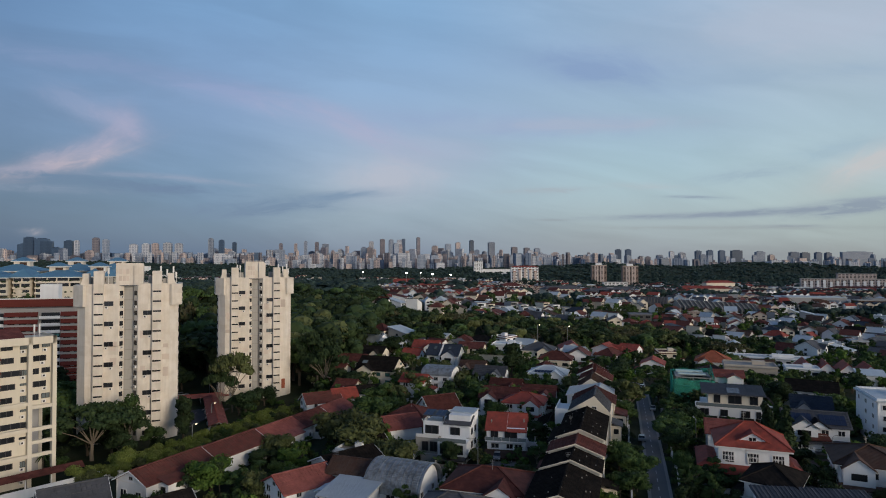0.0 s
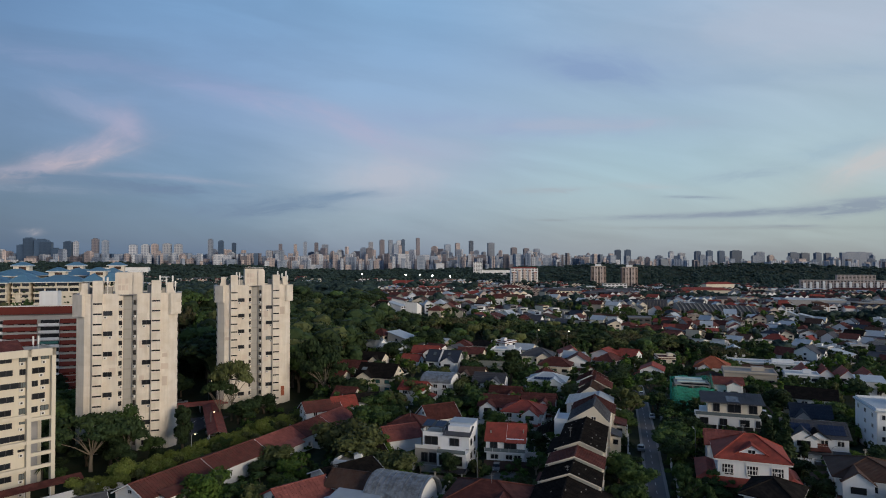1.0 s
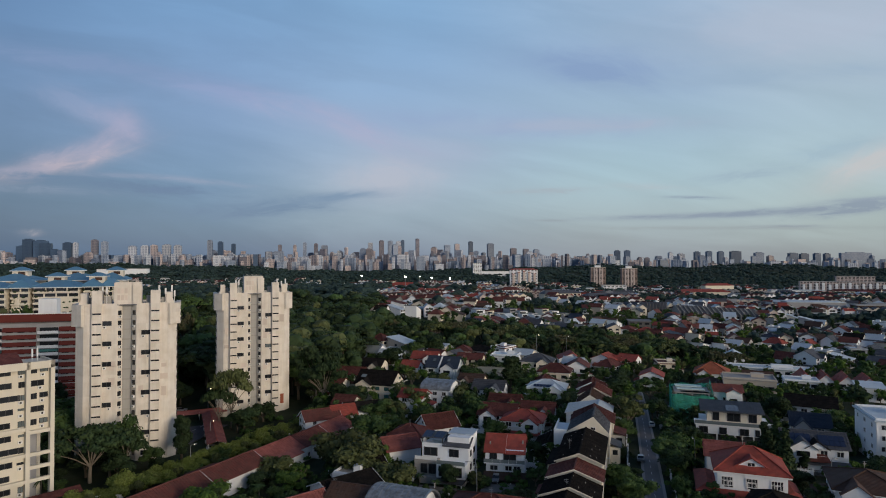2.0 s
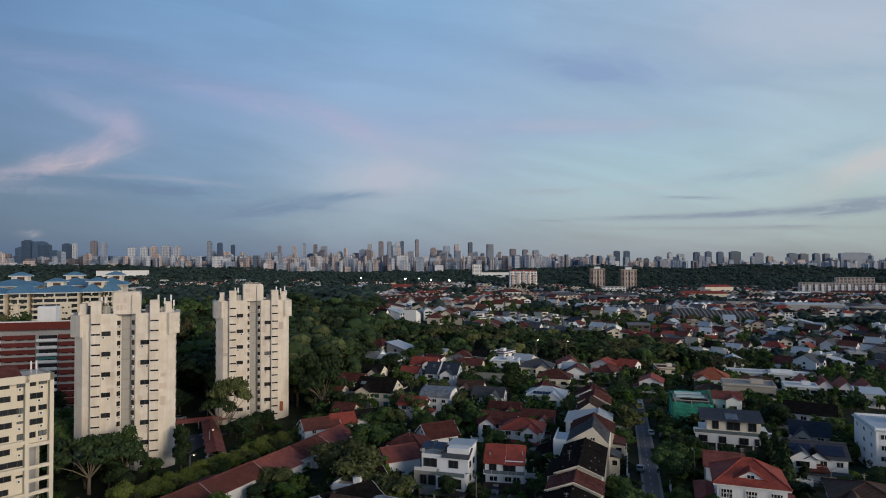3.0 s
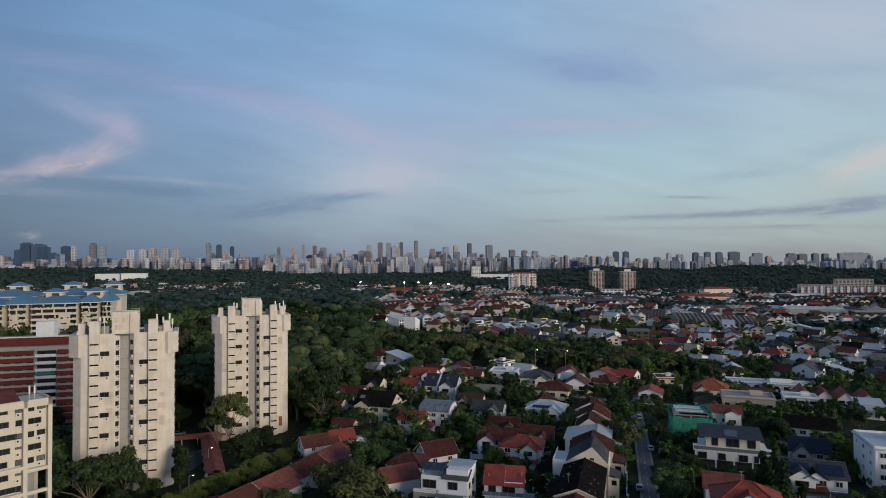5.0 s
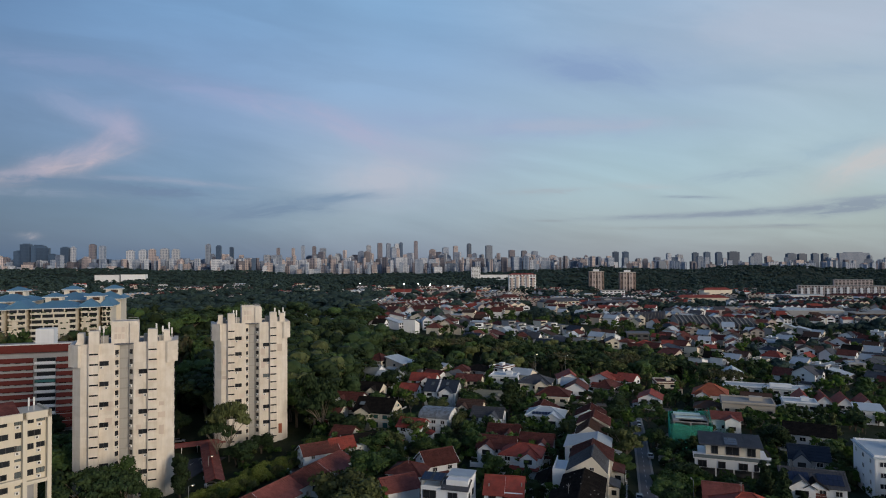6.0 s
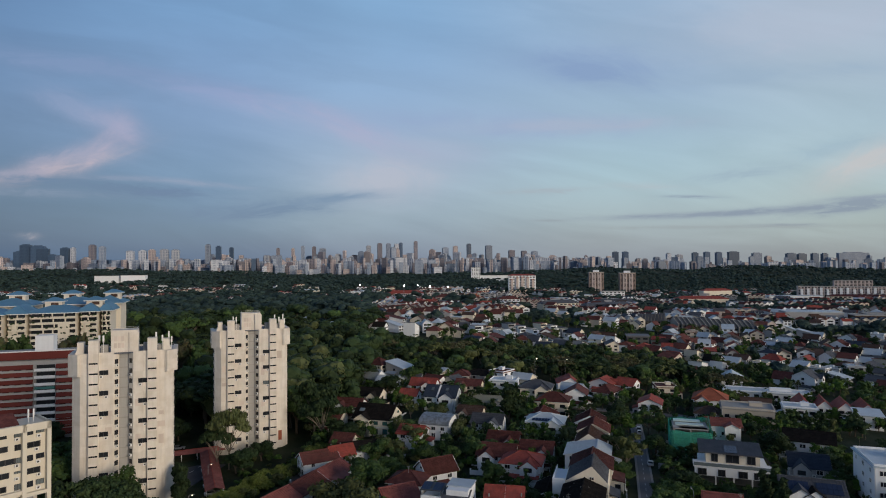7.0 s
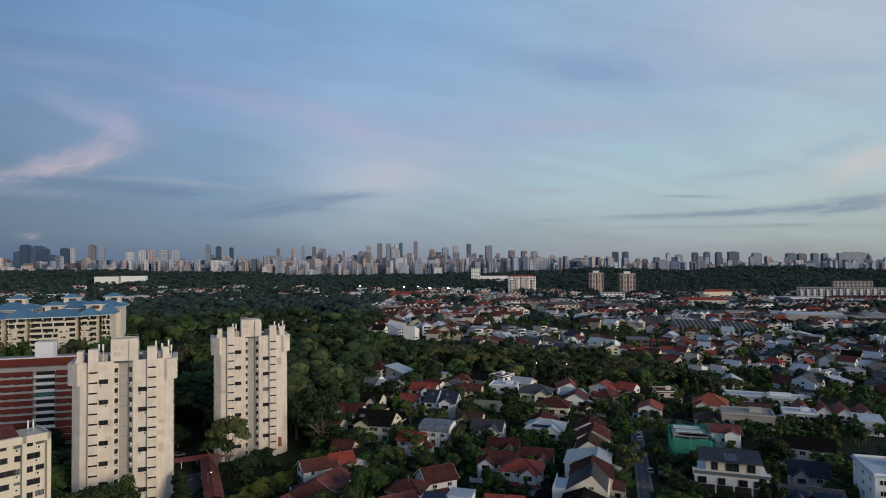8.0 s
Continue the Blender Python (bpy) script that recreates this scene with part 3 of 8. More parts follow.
def apartment_tower(x, y, z, turn, seed, label):
    rnd = random.Random(seed)
    st, n = 2.75, 15
    top = n * st - 0.45
    t = thing("apartment_tower", pose(x, y, z, 0, 0, turn), label, "apartment building", "pale towers")
    # two wings either side of the recessed stair core; plan is symmetric, front at y = 0
    wing = [(-2.4, 0.0), (-6.3, 0.0), (-8.4, 0.0), (-10.4, 0.3), (-12.5, 2.4), (-12.5, 13.5),
            (-10.2, 15.8), (-2.6, 15.8), (-1.2, 4.0), (-1.2, 1.5)]
    for sgn, out in ((1, wing), (-1, mirror(wing))):
        bm = bmesh.new()
        prism(bm, out, -7, top)
        part("wing_wall", bm, M["tower"], t)
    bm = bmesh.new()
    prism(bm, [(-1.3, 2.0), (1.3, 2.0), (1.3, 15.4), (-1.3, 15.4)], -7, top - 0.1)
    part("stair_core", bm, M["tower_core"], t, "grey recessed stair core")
    for sgn in (-1, 1):
        # projecting rib with slit windows, rising above the roof
        bm = bmesh.new()
        prism(bm, [(sgn * 7.15 - 1.2, 0.3), (sgn * 7.15 - 1.2, -0.85), (sgn * 7.15 + 1.2, -0.85), (sgn * 7.15 + 1.2, 0.3)], -7, top)
        prism(bm, [(sgn * 7.15 - 1.2, 2.0), (sgn * 7.15 - 1.2, -0.82), (sgn * 7.15 + 1.2, -0.82), (sgn * 7.15 + 1.2, 2.0)], top, top + 4.0)
        part("rib", bm, M["tower"], t)
        for k in range(n):
            zz = k * st + 0.1 + (0.55 if sgn > 0 else 0.0)
            pane_only(t, sgn * 7.15, -0.86, zz, 2.1, 0.42)
            part("lintel", LINTEL, None, t, "", pose(sgn * 7.15, -0.87, zz + 0.36) @ Matrix.Diagonal((2.3, 1, 1, 1)))
        # bulging shoulder round the top storeys
        bm = bmesh.new()
        out = [(sgn * 10.3, 0.1), (sgn * 10.9, -0.35), (sgn * 13.5, 2.2), (sgn * 13.5, 13.5), (sgn * 12.3, 14.9), (sgn * 12.3, 2.6)]
        prism(bm, out, top - 5.6, top + 0.25)
        part("shoulder", bm, M["tower"], t)
        # sloped chimney block at the outer corner
        bm = bmesh.new()
        a = [(-1.1, 0), (1.1, 0), (1.1, 3.3), (-0.5, 3.3), (-0.5, 1.5)] if sgn > 0 else [(-1.1, 0), (1.1, 0), (0.5, 1.5), (0.5, 3.3), (-1.1, 3.3)]
        a = [(-q[0], q[1]) for q in a][::-1]
        extrude(bm, [(sgn * 10.9 + q[0], top + q[1]) for q in a], 2.2, 4.8)
        part("chimney_block", bm, M["tower"], t)
        # windows: outer panel plain, inner panel on alternate storeys, recess every storey
        for k in range(n):
            zz = k * st + 0.2
            if k % 2 == (n + (0 if sgn < 0 else 1)) % 2 and k < n - (1 if sgn < 0 else 2):
                xx = sgn * 4.75
                window(t, xx, -0.02, zz, 2.2, 1.25, 0, rnd.choice(("dark",) * 6 + ("grey",)))
                aircon(t, xx + rnd.choice((-0.6, 0.6)), 0.0, zz - 1.05)
            window(t, sgn * 1.8, 0.72, zz, 1.1, 1.25, sgn * -51, "dark")
            if rnd.random() < 0.8:
                aircon(t, sgn * 1.8, 0.75, zz - 1.05, sgn * -51)
            window(t, sgn * 12.52, 5.5, zz, 1.4, 1.1, sgn * 90, "dark") if k < n - 2 else None
            window(t, sgn * 12.52, 9.5, zz, 1.4, 1.1, sgn * 90, "dark") if k < n - 2 else None
        for k in range(3):
            window(t, sgn * 13.52, 4.2, top - 1.3 - k * 1.8 * 0.9, 1.0, 1.0, sgn * 90, "dark")
    for k in range(n):
        part("landing_band", one_box(-1.2, 1.2, 1.86, 2.02, k * st + 0.9, k * st + 1.25), M["concrete"], t)
    # lift motor room and tank on the roof
    bm = bmesh.new()
    prism(bm, [(-3.4, 3.0), (3.2, 3.0), (3.2, 9.0), (-3.4, 9.0)], top - 0.2, top + 6.0)
    prism(bm, [(1.2, 2.5), (3.5, 2.5), (3.5, 6), (1.2, 6)], top - 0.2, top + 5.5)
    part("lift_motor_room", bm, M["tower"], t)
    for x0, x1, y0, y1 in ((-3.3, 3.1, 3.05, 3.1), (-3.3, 3.1, 8.9, 8.95), (-3.35, -3.3, 3.05, 8.95), (3.1, 3.15, 3.05, 8.95)):
        part("roof_rail", one_box(x0, x1, y0, y1, top + 6.5, top + 6.56), M["metal"], t)
        part("roof_rail", one_box(x0, x1, y0, y1, top + 5.98, top + 6.12), M["tower"], t)
    for k in range(6):
        part("repaint_patch", one_box(-2.6 + 0.9 * (k % 3), -1.9 + 0.9 * (k % 3), 2.985, 3.0, top + 1.2 + 1.9 * (k // 3), top + 2.6 + 1.9 * (k // 3)), M["patchwall"], t)
    for k in range(9):
        sx2 = rnd.choice((-1, 1))
        xx, zz, ww, hh = sx2 * rnd.choice((3.6, 9.4)), rnd.uniform(4, top - 5), rnd.uniform(1.2, 1.9), rnd.uniform(1.0, 2.8)
        part("repaint_patch", one_box(xx - ww / 2, xx + ww / 2, -0.012, 0.0, zz, zz + hh), M["patchwall"], t, "slightly darker repainted patch")
    part("roof_deck", one_box(-10.0, 10.0, 0.5, 15.2, top - 0.1, top + 0.03), M["flatroof"], t, "dark flat roof")
    for x0, x1, y0, y1 in ((-10.4, -2.4, 0.08, 0.38), (2.4, 10.4, 0.08, 0.38), (-10, 10, 15.4, 15.7)):
        part("parapet", one_box(x0, x1, y0, y1, top - 0.05, top + 0.5), M["tower"], t)
    for px, py, h in ((-5.0, 4.0, 2.2), (5.6, 3.5, 2.4), (9.4, 4.0, 1.8), (-9.5, 6.0, 2.0)):
        part("water_tank", one_box(px - 0.9, px + 0.9, py - 0.9, py + 0.9, top, top + h), M["concrete"], t)
    for px, py, h in ((-6.2, 3.0, 5.0), (-5.2, 3.0, 4.9), (8.0, 2.0, 5.3), (9.6, 2.6, 4.4), (11.2, 4.0, 5.2), (11.9, 5.0, 3.6)):
        bm = bmesh.new()
        bmesh.ops.create_cone(bm, cap_ends=True, segments=8, radius1=0.09, radius2=0.09, depth=h, matrix=Matrix.Translation((px, py, top + h / 2)))
        box(bm, px - 0.22, px + 0.22, py - 0.15, py + 0.15, top + h - 1.7, top + h)
        part("antenna", bm, M["trim"], t)
    if seed == 8:
        part("patch_panel", one_box(9.0, 10.2, 0.02, 0.25, 1.2, 4.6), M["orange"], t, "faded orange panel near its foot")
    USED.append((x + 7 * math.sin(radians(-turn)), y + 8, 15))
    return t


LINTEL = mesh_of("lintel", one_box(-0.5, 0.5, -0.10, 0.02, -0.07, 0.07), M["tower"])
apartment_tower(-86.6, 170.0, 2.4, 22, 3, "tall pale concrete apartment tower with slit windows and stained render")
apartment_tower(-67.0, 221.0, 2.8, 22, 8, "tall pale concrete apartment tower with a weathered orange patch")


# ---- slab block with an outer frame of columns ----
def slab_block():
    t = thing("slab_block", pose(-85.2, 136.4, 2.3, 0, 0, 49), "cream apartment block with an open concrete frame of columns and beams", "apartment building")
    st, n = 2.78, 11
    top = 31.3
    # local: face at y = 0 looking to -y, right end at x = 0
    part("wall", one_box(-42, -4.9, 1.3, 13, -3, top - 0.4), M["slab"], t)
    part("end_wall", one_box(-4.9, -0.5, 1.3, 9.0, top - 15.2, top - 0.4), M["slab"], t)
    part("back_wall", one_box(-4.9, -0.5, 8.0, 9.0, -3, top - 15.3), M["greywall"], t)
    cols = (-0.3, -4.9, -12.2, -19.5, -26.8, -34.1, -41.4)
    for cx in cols:
        part("column", one_box(cx - 0.4, cx + 0.4, 0.0, 1.32, -3, top), M["slab"], t)
    for k, a in enumerate(cols[:-1]):
        b = cols[k + 1]
        for s in ((2, 4, 6) if k else (0.6, 2, 3, 4, 5.7)):
            part("beam", one_box(b + 0.4, a - 0.4, 0.15, 0.75, s * st, s * st + 0.75), M["slab"], t)
            if k:
                part("ledge", one_box(b + 0.4, a - 0.4, 0.75, 1.32, s * st, s * st + 0.25), M["slab"], t)
    part("back_column", one_box(-1.0, -0.3, 7.9, 8.9, -3, top - 15), M["slab"], t)
    part("parapet", one_box(-42, 0.1, 0.0, 0.35, top - 1.6, top), M["slab"], t)
    part("parapet", one_box(-0.25, 0.1, 0.35, 9.0, top - 1.6, top), M["slab"], t)
    part("roof_deck", one_box(-42, -0.3, 0.3, 12.8, top - 1.5, top - 1.3), M["concrete"], t)
    bm = bmesh.new()
    plate(bm, ((-42, 2.6, top - 0.3), (-5.2, 2.6, top - 0.3), (-5.2, 7.5, top + 1.5), (-42, 7.5, top + 1.5)), 0.2)
    plate(bm, ((-42, 7.5, top + 1.5), (-5.2, 7.5, top + 1.5), (-5.2, 12.6, top - 0.3), (-42, 12.6, top - 0.3)), 0.2)
    part("roof", bm, M["dkred"], t, "dark red metal roof")
    rnd = random.Random(5)
    for k, a in enumerate(cols[:-1]):
        b = cols[k + 1]
        mid = (a + b) / 2
        for f in range(n):
            zz = f * st + 1.5
            if k == 0 and f < 6:
                continue
            if k == 0:
                if f % 2:
                    window(t, mid - 0.3, 1.28, zz, 2.5, 1.25, 0, rnd.choice(("dark", "grey")))
                else:
                    window(t, mid - 1.0, 1.28, zz, 1.2, 1.25, 0, "dark")
                    window(t, mid + 0.9, 1.28, zz + 0.1, 1.6, 1.1, 0, rnd.choice(("dark", "grey")))
                aircon(t, mid + rnd.uniform(0.1, 0.7), 1.3, zz - 1.05)
                continue
            window(t, mid - 2.5, 1.28, zz, 1.2, 1.3, 0, "dark")
            ww = (3.9, 2.4, 2.2, 2.7)[f % 4]
            window(t, mid - 1.5 + ww / 2, 1.28, zz + 0.05, ww, 1.2, 0, rnd.choice(("dark", "dark", "grey")))
            if rnd.random() < 0.85:
                window(t, mid + 2.7, 1.28, zz + rnd.choice((0.0, 0.3)), rnd.uniform(0.9, 1.5), rnd.choice((0.5, 1.15, 1.25)), 0, rnd.choice(("dark", "grey")))
                if rnd.random() < 0.6:
                    aircon(t, mid + 2.5, 1.3, zz - 1.0)
            if k == 1 and f > 5 and f < 10:
                bm = bmesh.new()
                plate(bm, ((mid - 3.2, 0.1, zz + 0.45), (mid - 1.6, 0.1, zz + 0.45), (mid - 1.6, 1.3, zz + 1.2), (mid - 3.2, 1.3, zz + 1.2)), 0.08)
                part("awning", bm, M["brick"], t, "red awning")
            if k == 2 or (k > 2 and f % 2):
                bm = bmesh.new()
                plate(bm, ((mid - 3, 0.2, zz + 0.55), (mid + 3, 0.2, zz + 0.55), (mid + 3, 1.3, zz + 1.2), (mid - 3, 1.3, zz + 1.2)), 0.08)
                part("awning", bm, M["brick"], t, "red awning")
    for px in (-3.2, -2.2):
        bm = bmesh.new()
        beam(bm, (px, 4, top - 1.5), (px, 4, top + 2.4), 0.08)
        box(bm, px - 0.15, px + 0.15, 3.9, 4.1, top + 0.6, top + 2.4)
        part("antenna", bm, M["trim"], t)
    # tiled canopy over the walk along its foot
    c = thing("covered_walkway", pose(-85.2, 136.4, 2.3, 0, 0, 49), "red tiled walkway canopy along the foot of the cream block", "canopy")
    bm = bmesh.new()
    plate(bm, ((-44, -4.2, 2.6), (4.5, -4.2, 2.6), (4.5, -2.4, 3.5), (-44, -2.4, 3.5)), 0.12)
    plate(bm, ((-44, -2.4, 3.5), (4.5, -2.4, 3.5), (4.5, -0.6, 2.6), (-44, -0.6, 2.6)), 0.12)
    part("roof", bm, M["dkred"], c)
    for k in range(10):
        part("post", one_box(-40 + k * 4.8, -39.75 + k * 4.8, -2.5, -2.25, -2.5, 3.3), M["trim"], c)
    w = thing("boundary_wall", pose(-85.2, 136.4, 2.3, 0, 0, 49), "low white boundary wall beside the walkway", "wall")
    part("wall", one_box(-44, 12, -6.6, -6.4, -2, 1.3), M["white"], w)
    for k in range(6):
        USED.append((-86 - 0.66 * k * 7, 136 - 0.75 * k * 7, 9))


slab_block()


# ---- long red block with awnings ----
def awning_block():
    t = thing("gallery_block", pose(-107.0, 240.0, 5.0, 0, 0, 17), "long white gallery block with dark red awning bands", "apartment building")
    st, n, top = 2.62, 10, 29.0
    part("wall", one_box(-95, 0, 1.6, 13, -4, top), M["greywall"], t)
    part("roof_band", one_box(-95, 0, 0.0, 1.62, top - 0.9, top + 1.9), M["brick"], t, "dark red roof band")
    part("roof_deck", one_box(-95, 0, 1.62, 13, top, top + 1.4), M["concrete"], t)
    part("parapet", one_box(-95, 0, 0.1, 0.5, top + 1.9, top + 2.3), M["trim"], t)
    part("water_tank_house", one_box(-44.5, -38.5, 5, 10, top + 1.3, top + 7.2), M["white"], t)
    x = -7.5
    k = 0
    while x > -90:
        w = (11.0, 7.0)[k % 2]
        for f in range(n):
            z0 = f * st
            part("floor_slab", one_box(x - w, x, 0.2, 1.62, z0 - 0.1, z0 + 0.12), M["greywall"], t)
            if k % 2 == 0:
                bm = bmesh.new()
                plate(bm, ((x - w + 0.15, -0.55, z0 + 1.15), (x - 0.15, -0.55, z0 + 1.15), (x - 0.15, 0.3, z0 + 2.6), (x - w + 0.15, 0.3, z0 + 2.6)), 0.1)
                part("awning", bm, M["brick"], t, "dark red awning")
                part("balcony_wall", one_box(x - w + 0.1, x - 0.1, 0.3, 0.45, z0 + 0.1, z0 + 0.7), M["brick"] if f < 3 else M["greywall"], t)
                for j in range(3):
                    pane_only(t, x - w / 6 - j * w / 3, 1.58, z0 + 0.95, w / 3 - 1.4, 0.9)
            else:
                part("balcony_wall", one_box(x - w + 0.1, x - 0.1, 0.2, 0.35, z0 + 0.1, z0 + 1.1), M["white"], t)
                pane_only(t, x - w / 2, 1.58, z0 + 1.4, w - 1.0, 1.7)
                if f == 6:
                    part("sun_blind", one_box(x - w + 0.3, x - 0.3, 0.1, 0.19, z0 + 1.4, z0 + 2.3), M["teal"], t, "teal sun blind")
        x -= w
        k += 1
    for k in range(8):
        USED.append((-107 - 11 * k, 243 - 3.3 * k, 12))


awning_block()


M["flats"] = material("flats_render", (0.66, 0.61, 0.52), 0.85, 0.16, 0.06, 1, 0.06, tint=0.05, streak=0.2)


# ---- terraced white flats under blue hipped roofs ----
def hip_roof(bm, x0, x1, y0, y1, z, rise, over=0.8, thick=0.3):
    x0, x1, y0, y1 = x0 - over, x1 + over, y0 - over, y1 + over
    w, d = x1 - x0, y1 - y0
    if w >= d:
        a, b = (x0 + d / 2, (y0 + y1) / 2, z + rise), (x1 - d / 2, (y0 + y1) / 2, z + rise)
    else:
        a, b = ((x0 + x1) / 2, y0 + w / 2, z + rise), ((x0 + x1) / 2, y1 - w / 2, z + rise)
    c = [(x0, y0, z), (x1, y0, z), (x1, y1, z), (x0, y1, z)]
    if w >= d:
        slopes = ((c[0], c[1], b, a), (c[2], c[3], a, b), (c[1], c[2], b), (c[3], c[0], a))
    else:
        slopes = ((c[1], c[2], b, a), (c[3], c[0], a, b), (c[0], c[1], a), (c[2], c[3], b))
    for s in slopes:
        plate(bm, s, thick)
    return a, b, c


def hip_caps(bm, a, b, c, w):
    ends = ((c[0], a), (c[3], a), (c[1], b), (c[2], b)) if abs(b[0] - a[0]) >= abs(b[1] - a[1]) else ((c[0], a), (c[1], a), (c[2], b), (c[3], b))
    for p, q in (*ends, (a, b)):
        if math.dist(p, q) > 0.3:
            beam(bm, (p[0], p[1], p[2] + 0.02), (q[0], q[1], q[2] + 0.02), w)


def blue_roof_flats():
    # stepped bays that share a base
    base = pose(-216, 345, 16.0, 0, 0, 18)
    t = thing("terraced_flats", base, "white terraced flats with planted balconies under blue hipped roofs", "apartment building")
    st = 3.1
    bays = ((-48, -22, -4, 20, 8), (-22, -12, 0, 22, 8), (-12, 12, 2, 26, 8), (12, 22, 6, 26, 8), (22, 28, 10, 30, 8), (-40, -16, 24, 50, 9), (-8, 14, 28, 54, 9), (14, 30, 32, 54, 9))
    for i, (x0, x1, y0, y1, n) in enumerate(bays):
        h = n * st
        part("wall", one_box(x0 + 1.0, x1 - 1.0, y0 + 2.2, y1, -18, h), M["flats"], t)
        bm = bmesh.new()
        a, b, c = hip_roof(bm, x0, x1, y0, y1, h + 0.4, 4.2, 1.0)
        part("roof", bm, M["bluetile"], t, "blue metal hipped roof")
        bm = bmesh.new()
        hip_caps(bm, a, b, c, 0.25)
        part("roof_ridge", bm, M["bluetile"], t)
        part("soffit", one_box(x0 - 0.9, x1 + 0.9, y0 - 0.9, y1 + 0.9, h - 0.3, h + 0.08), M["trim"], t)
        if i < 5:
            for k in range(n):
                z0 = k * st
                bm = bmesh.new()
                out = [(x0 + 0.3, y0 + 2.3), (x0 + 1.0, y0 + 0.3), (x1 - 1.0, y0 + 0.3), (x1 - 0.3, y0 + 2.3)]
                prism(bm, out, z0 - 0.15, z0 + 1.0)
                part("balcony", bm, M["flats"], t)
                ww = x1 - x0
                if i % 2 == 0 or k > 5:
                    pane_only(t, (x0 + x1) / 2, y0 + 2.15, z0 + 1.85, ww - 2.4, 1.75, 0, "balcony_glazing")
                    m = max(2, int(ww / 5))
                    for q in range(1, m):
                        xx = x0 + 1.2 + (ww - 2.4) * q / m + ((q * 7 + k * 3) % 5 - 2) * 0.25
                        part("pier", one_box(xx - 0.3, xx + 0.3, y0 + 1.5, y0 + 2.2, z0 + 0.9, z0 + 3.0), M["flats"], t)
                    if i in (0, 2) and k < 6:
                        part("wall_panel", one_box(x1 - 9.5, x1 - 4.0, y0 + 0.6, y0 + 2.2, z0 - 0.2, z0 + 3.1), M["flats"], t)
                else:
                    part("wall_panel", one_box(x0 + 3, x1 - 5, y0 + 0.9, y0 + 2.2, z0 - 0.2, z0 + 3.1), M["flats"], t)
                    pane_only(t, x1 - 3, y0 + 2.15, z0 + 1.7, 3.2, 1.2)
                PLANTERS.append((base, x0 + 1, x1 - 1, y0 + 0.45, z0 + 0.95))
        if i in (0, 2, 3, 5, 6, 7):
            cx, cy = (x0 + x1) / 2 + (1.5 if i % 2 else -2), (y0 + y1) / 2 + 1
            part("lantern_wall", one_box(cx - 4.2, cx + 4.2, cy - 3.2, cy + 3.2, h + 1.0, h + 5.6), M["flats"], t)
            part("lantern_opening", one_box(cx - 1.2, cx + 2.6, cy - 3.26, cy - 3.2, h + 3.4, h + 5.2), M["brown"], t)
            part("lantern_soffit", one_box(cx - 5.4, cx + 5.4, cy - 4.4, cy + 4.4, h + 5.6, h + 6.0), M["trim"], t)
            bm = bmesh.new()
            hip_roof(bm, cx - 5, cx + 5, cy - 4, cy + 4, h + 6.25, 2.0, 0.3, 0.25)
            part("lantern_roof", bm, M["bluetile"], t, "small raised blue roof")
    for k in range(9):
        USED.append((-262 + 10 * k, 345 + 3 * k, 16))
        USED.append((-268 + 10 * k, 368 + 3 * k, 16))


PLANTERS = []
blue_roof_flats()


# ---- car park between the towers ----
def car_park():
    x, y = -83, 203
    bm = bmesh.new()
    prism(bm, [(-12, -26), (4, -30), (12, 10), (8, 32), (-14, 30)], -3, 0.12)
    ob = tagged(new("car_park", mesh_of("car_park", bm, M["lot"])), "asphalt car park with painted bays beside the towers", "car park", kind="structure")
    ob.matrix_basis = pose(x, y, 0.3, 0, 0, 0)
    arrow = mesh_of("bay_mark", one_box(-0.09, 0.09, -1.1, 1.1, 0, 0.02), M["paint"])
    rnd = random.Random(4)
    for k in range(9):
        for xx in (-3.5, 2.2):
            tagged(new("bay_mark", arrow), "white bay line painted on asphalt", "road marking", "bay marks", "structure").matrix_basis = pose(x + xx + k * 0.75 - 3, y - 22 + k * 5.2, 0.43, 0, 0, -10)
    for label, a, b, w in (("red roofed car port canopy", (-64.5, 178), (-80.0, 214), 5.4), ("red roofed car port canopy", (-98, 209), (-76, 219), 4.6)):
        dx, dy = b[0] - a[0], b[1] - a[1]
        L = math.hypot(dx, dy)
        c = thing("car_port", pose(a[0], a[1], 0.3, 0, 0, math.degrees(math.atan2(dy, dx))), label + " on thin posts", "canopy", "car ports")
        bm = bmesh.new()
        plate(bm, ((0, -w / 2, 2.7), (L, -w / 2, 2.7), (L, 0, 3.6), (0, 0, 3.6)), 0.1)
        plate(bm, ((0, 0, 3.6), (L, 0, 3.6), (L, w / 2, 2.7), (0, w / 2, 2.7)), 0.1)
        part("roof", bm, M["pink"], c)
        part("ridge_cap", one_box(0, L, -0.15, 0.15, 3.55, 3.68), M["red"], c)
        for k in range(int(L / 5) + 1):
            for s in (-1, 1):
                part("post", one_box(k * 5, k * 5 + 0.14, s * w * 0.42 - 0.07, s * w * 0.42 + 0.07, -1, 2.85), M["trim"], c)
        for k in range(int(L / 6)):
            USED.append((a[0] + dx * k * 6 / L, a[1] + dy * k * 6 / L, 3))
    for k in range(9):
        USED.append((x - 5 + 0.8 * k, y - 24 + 6 * k, 7))


car_park()


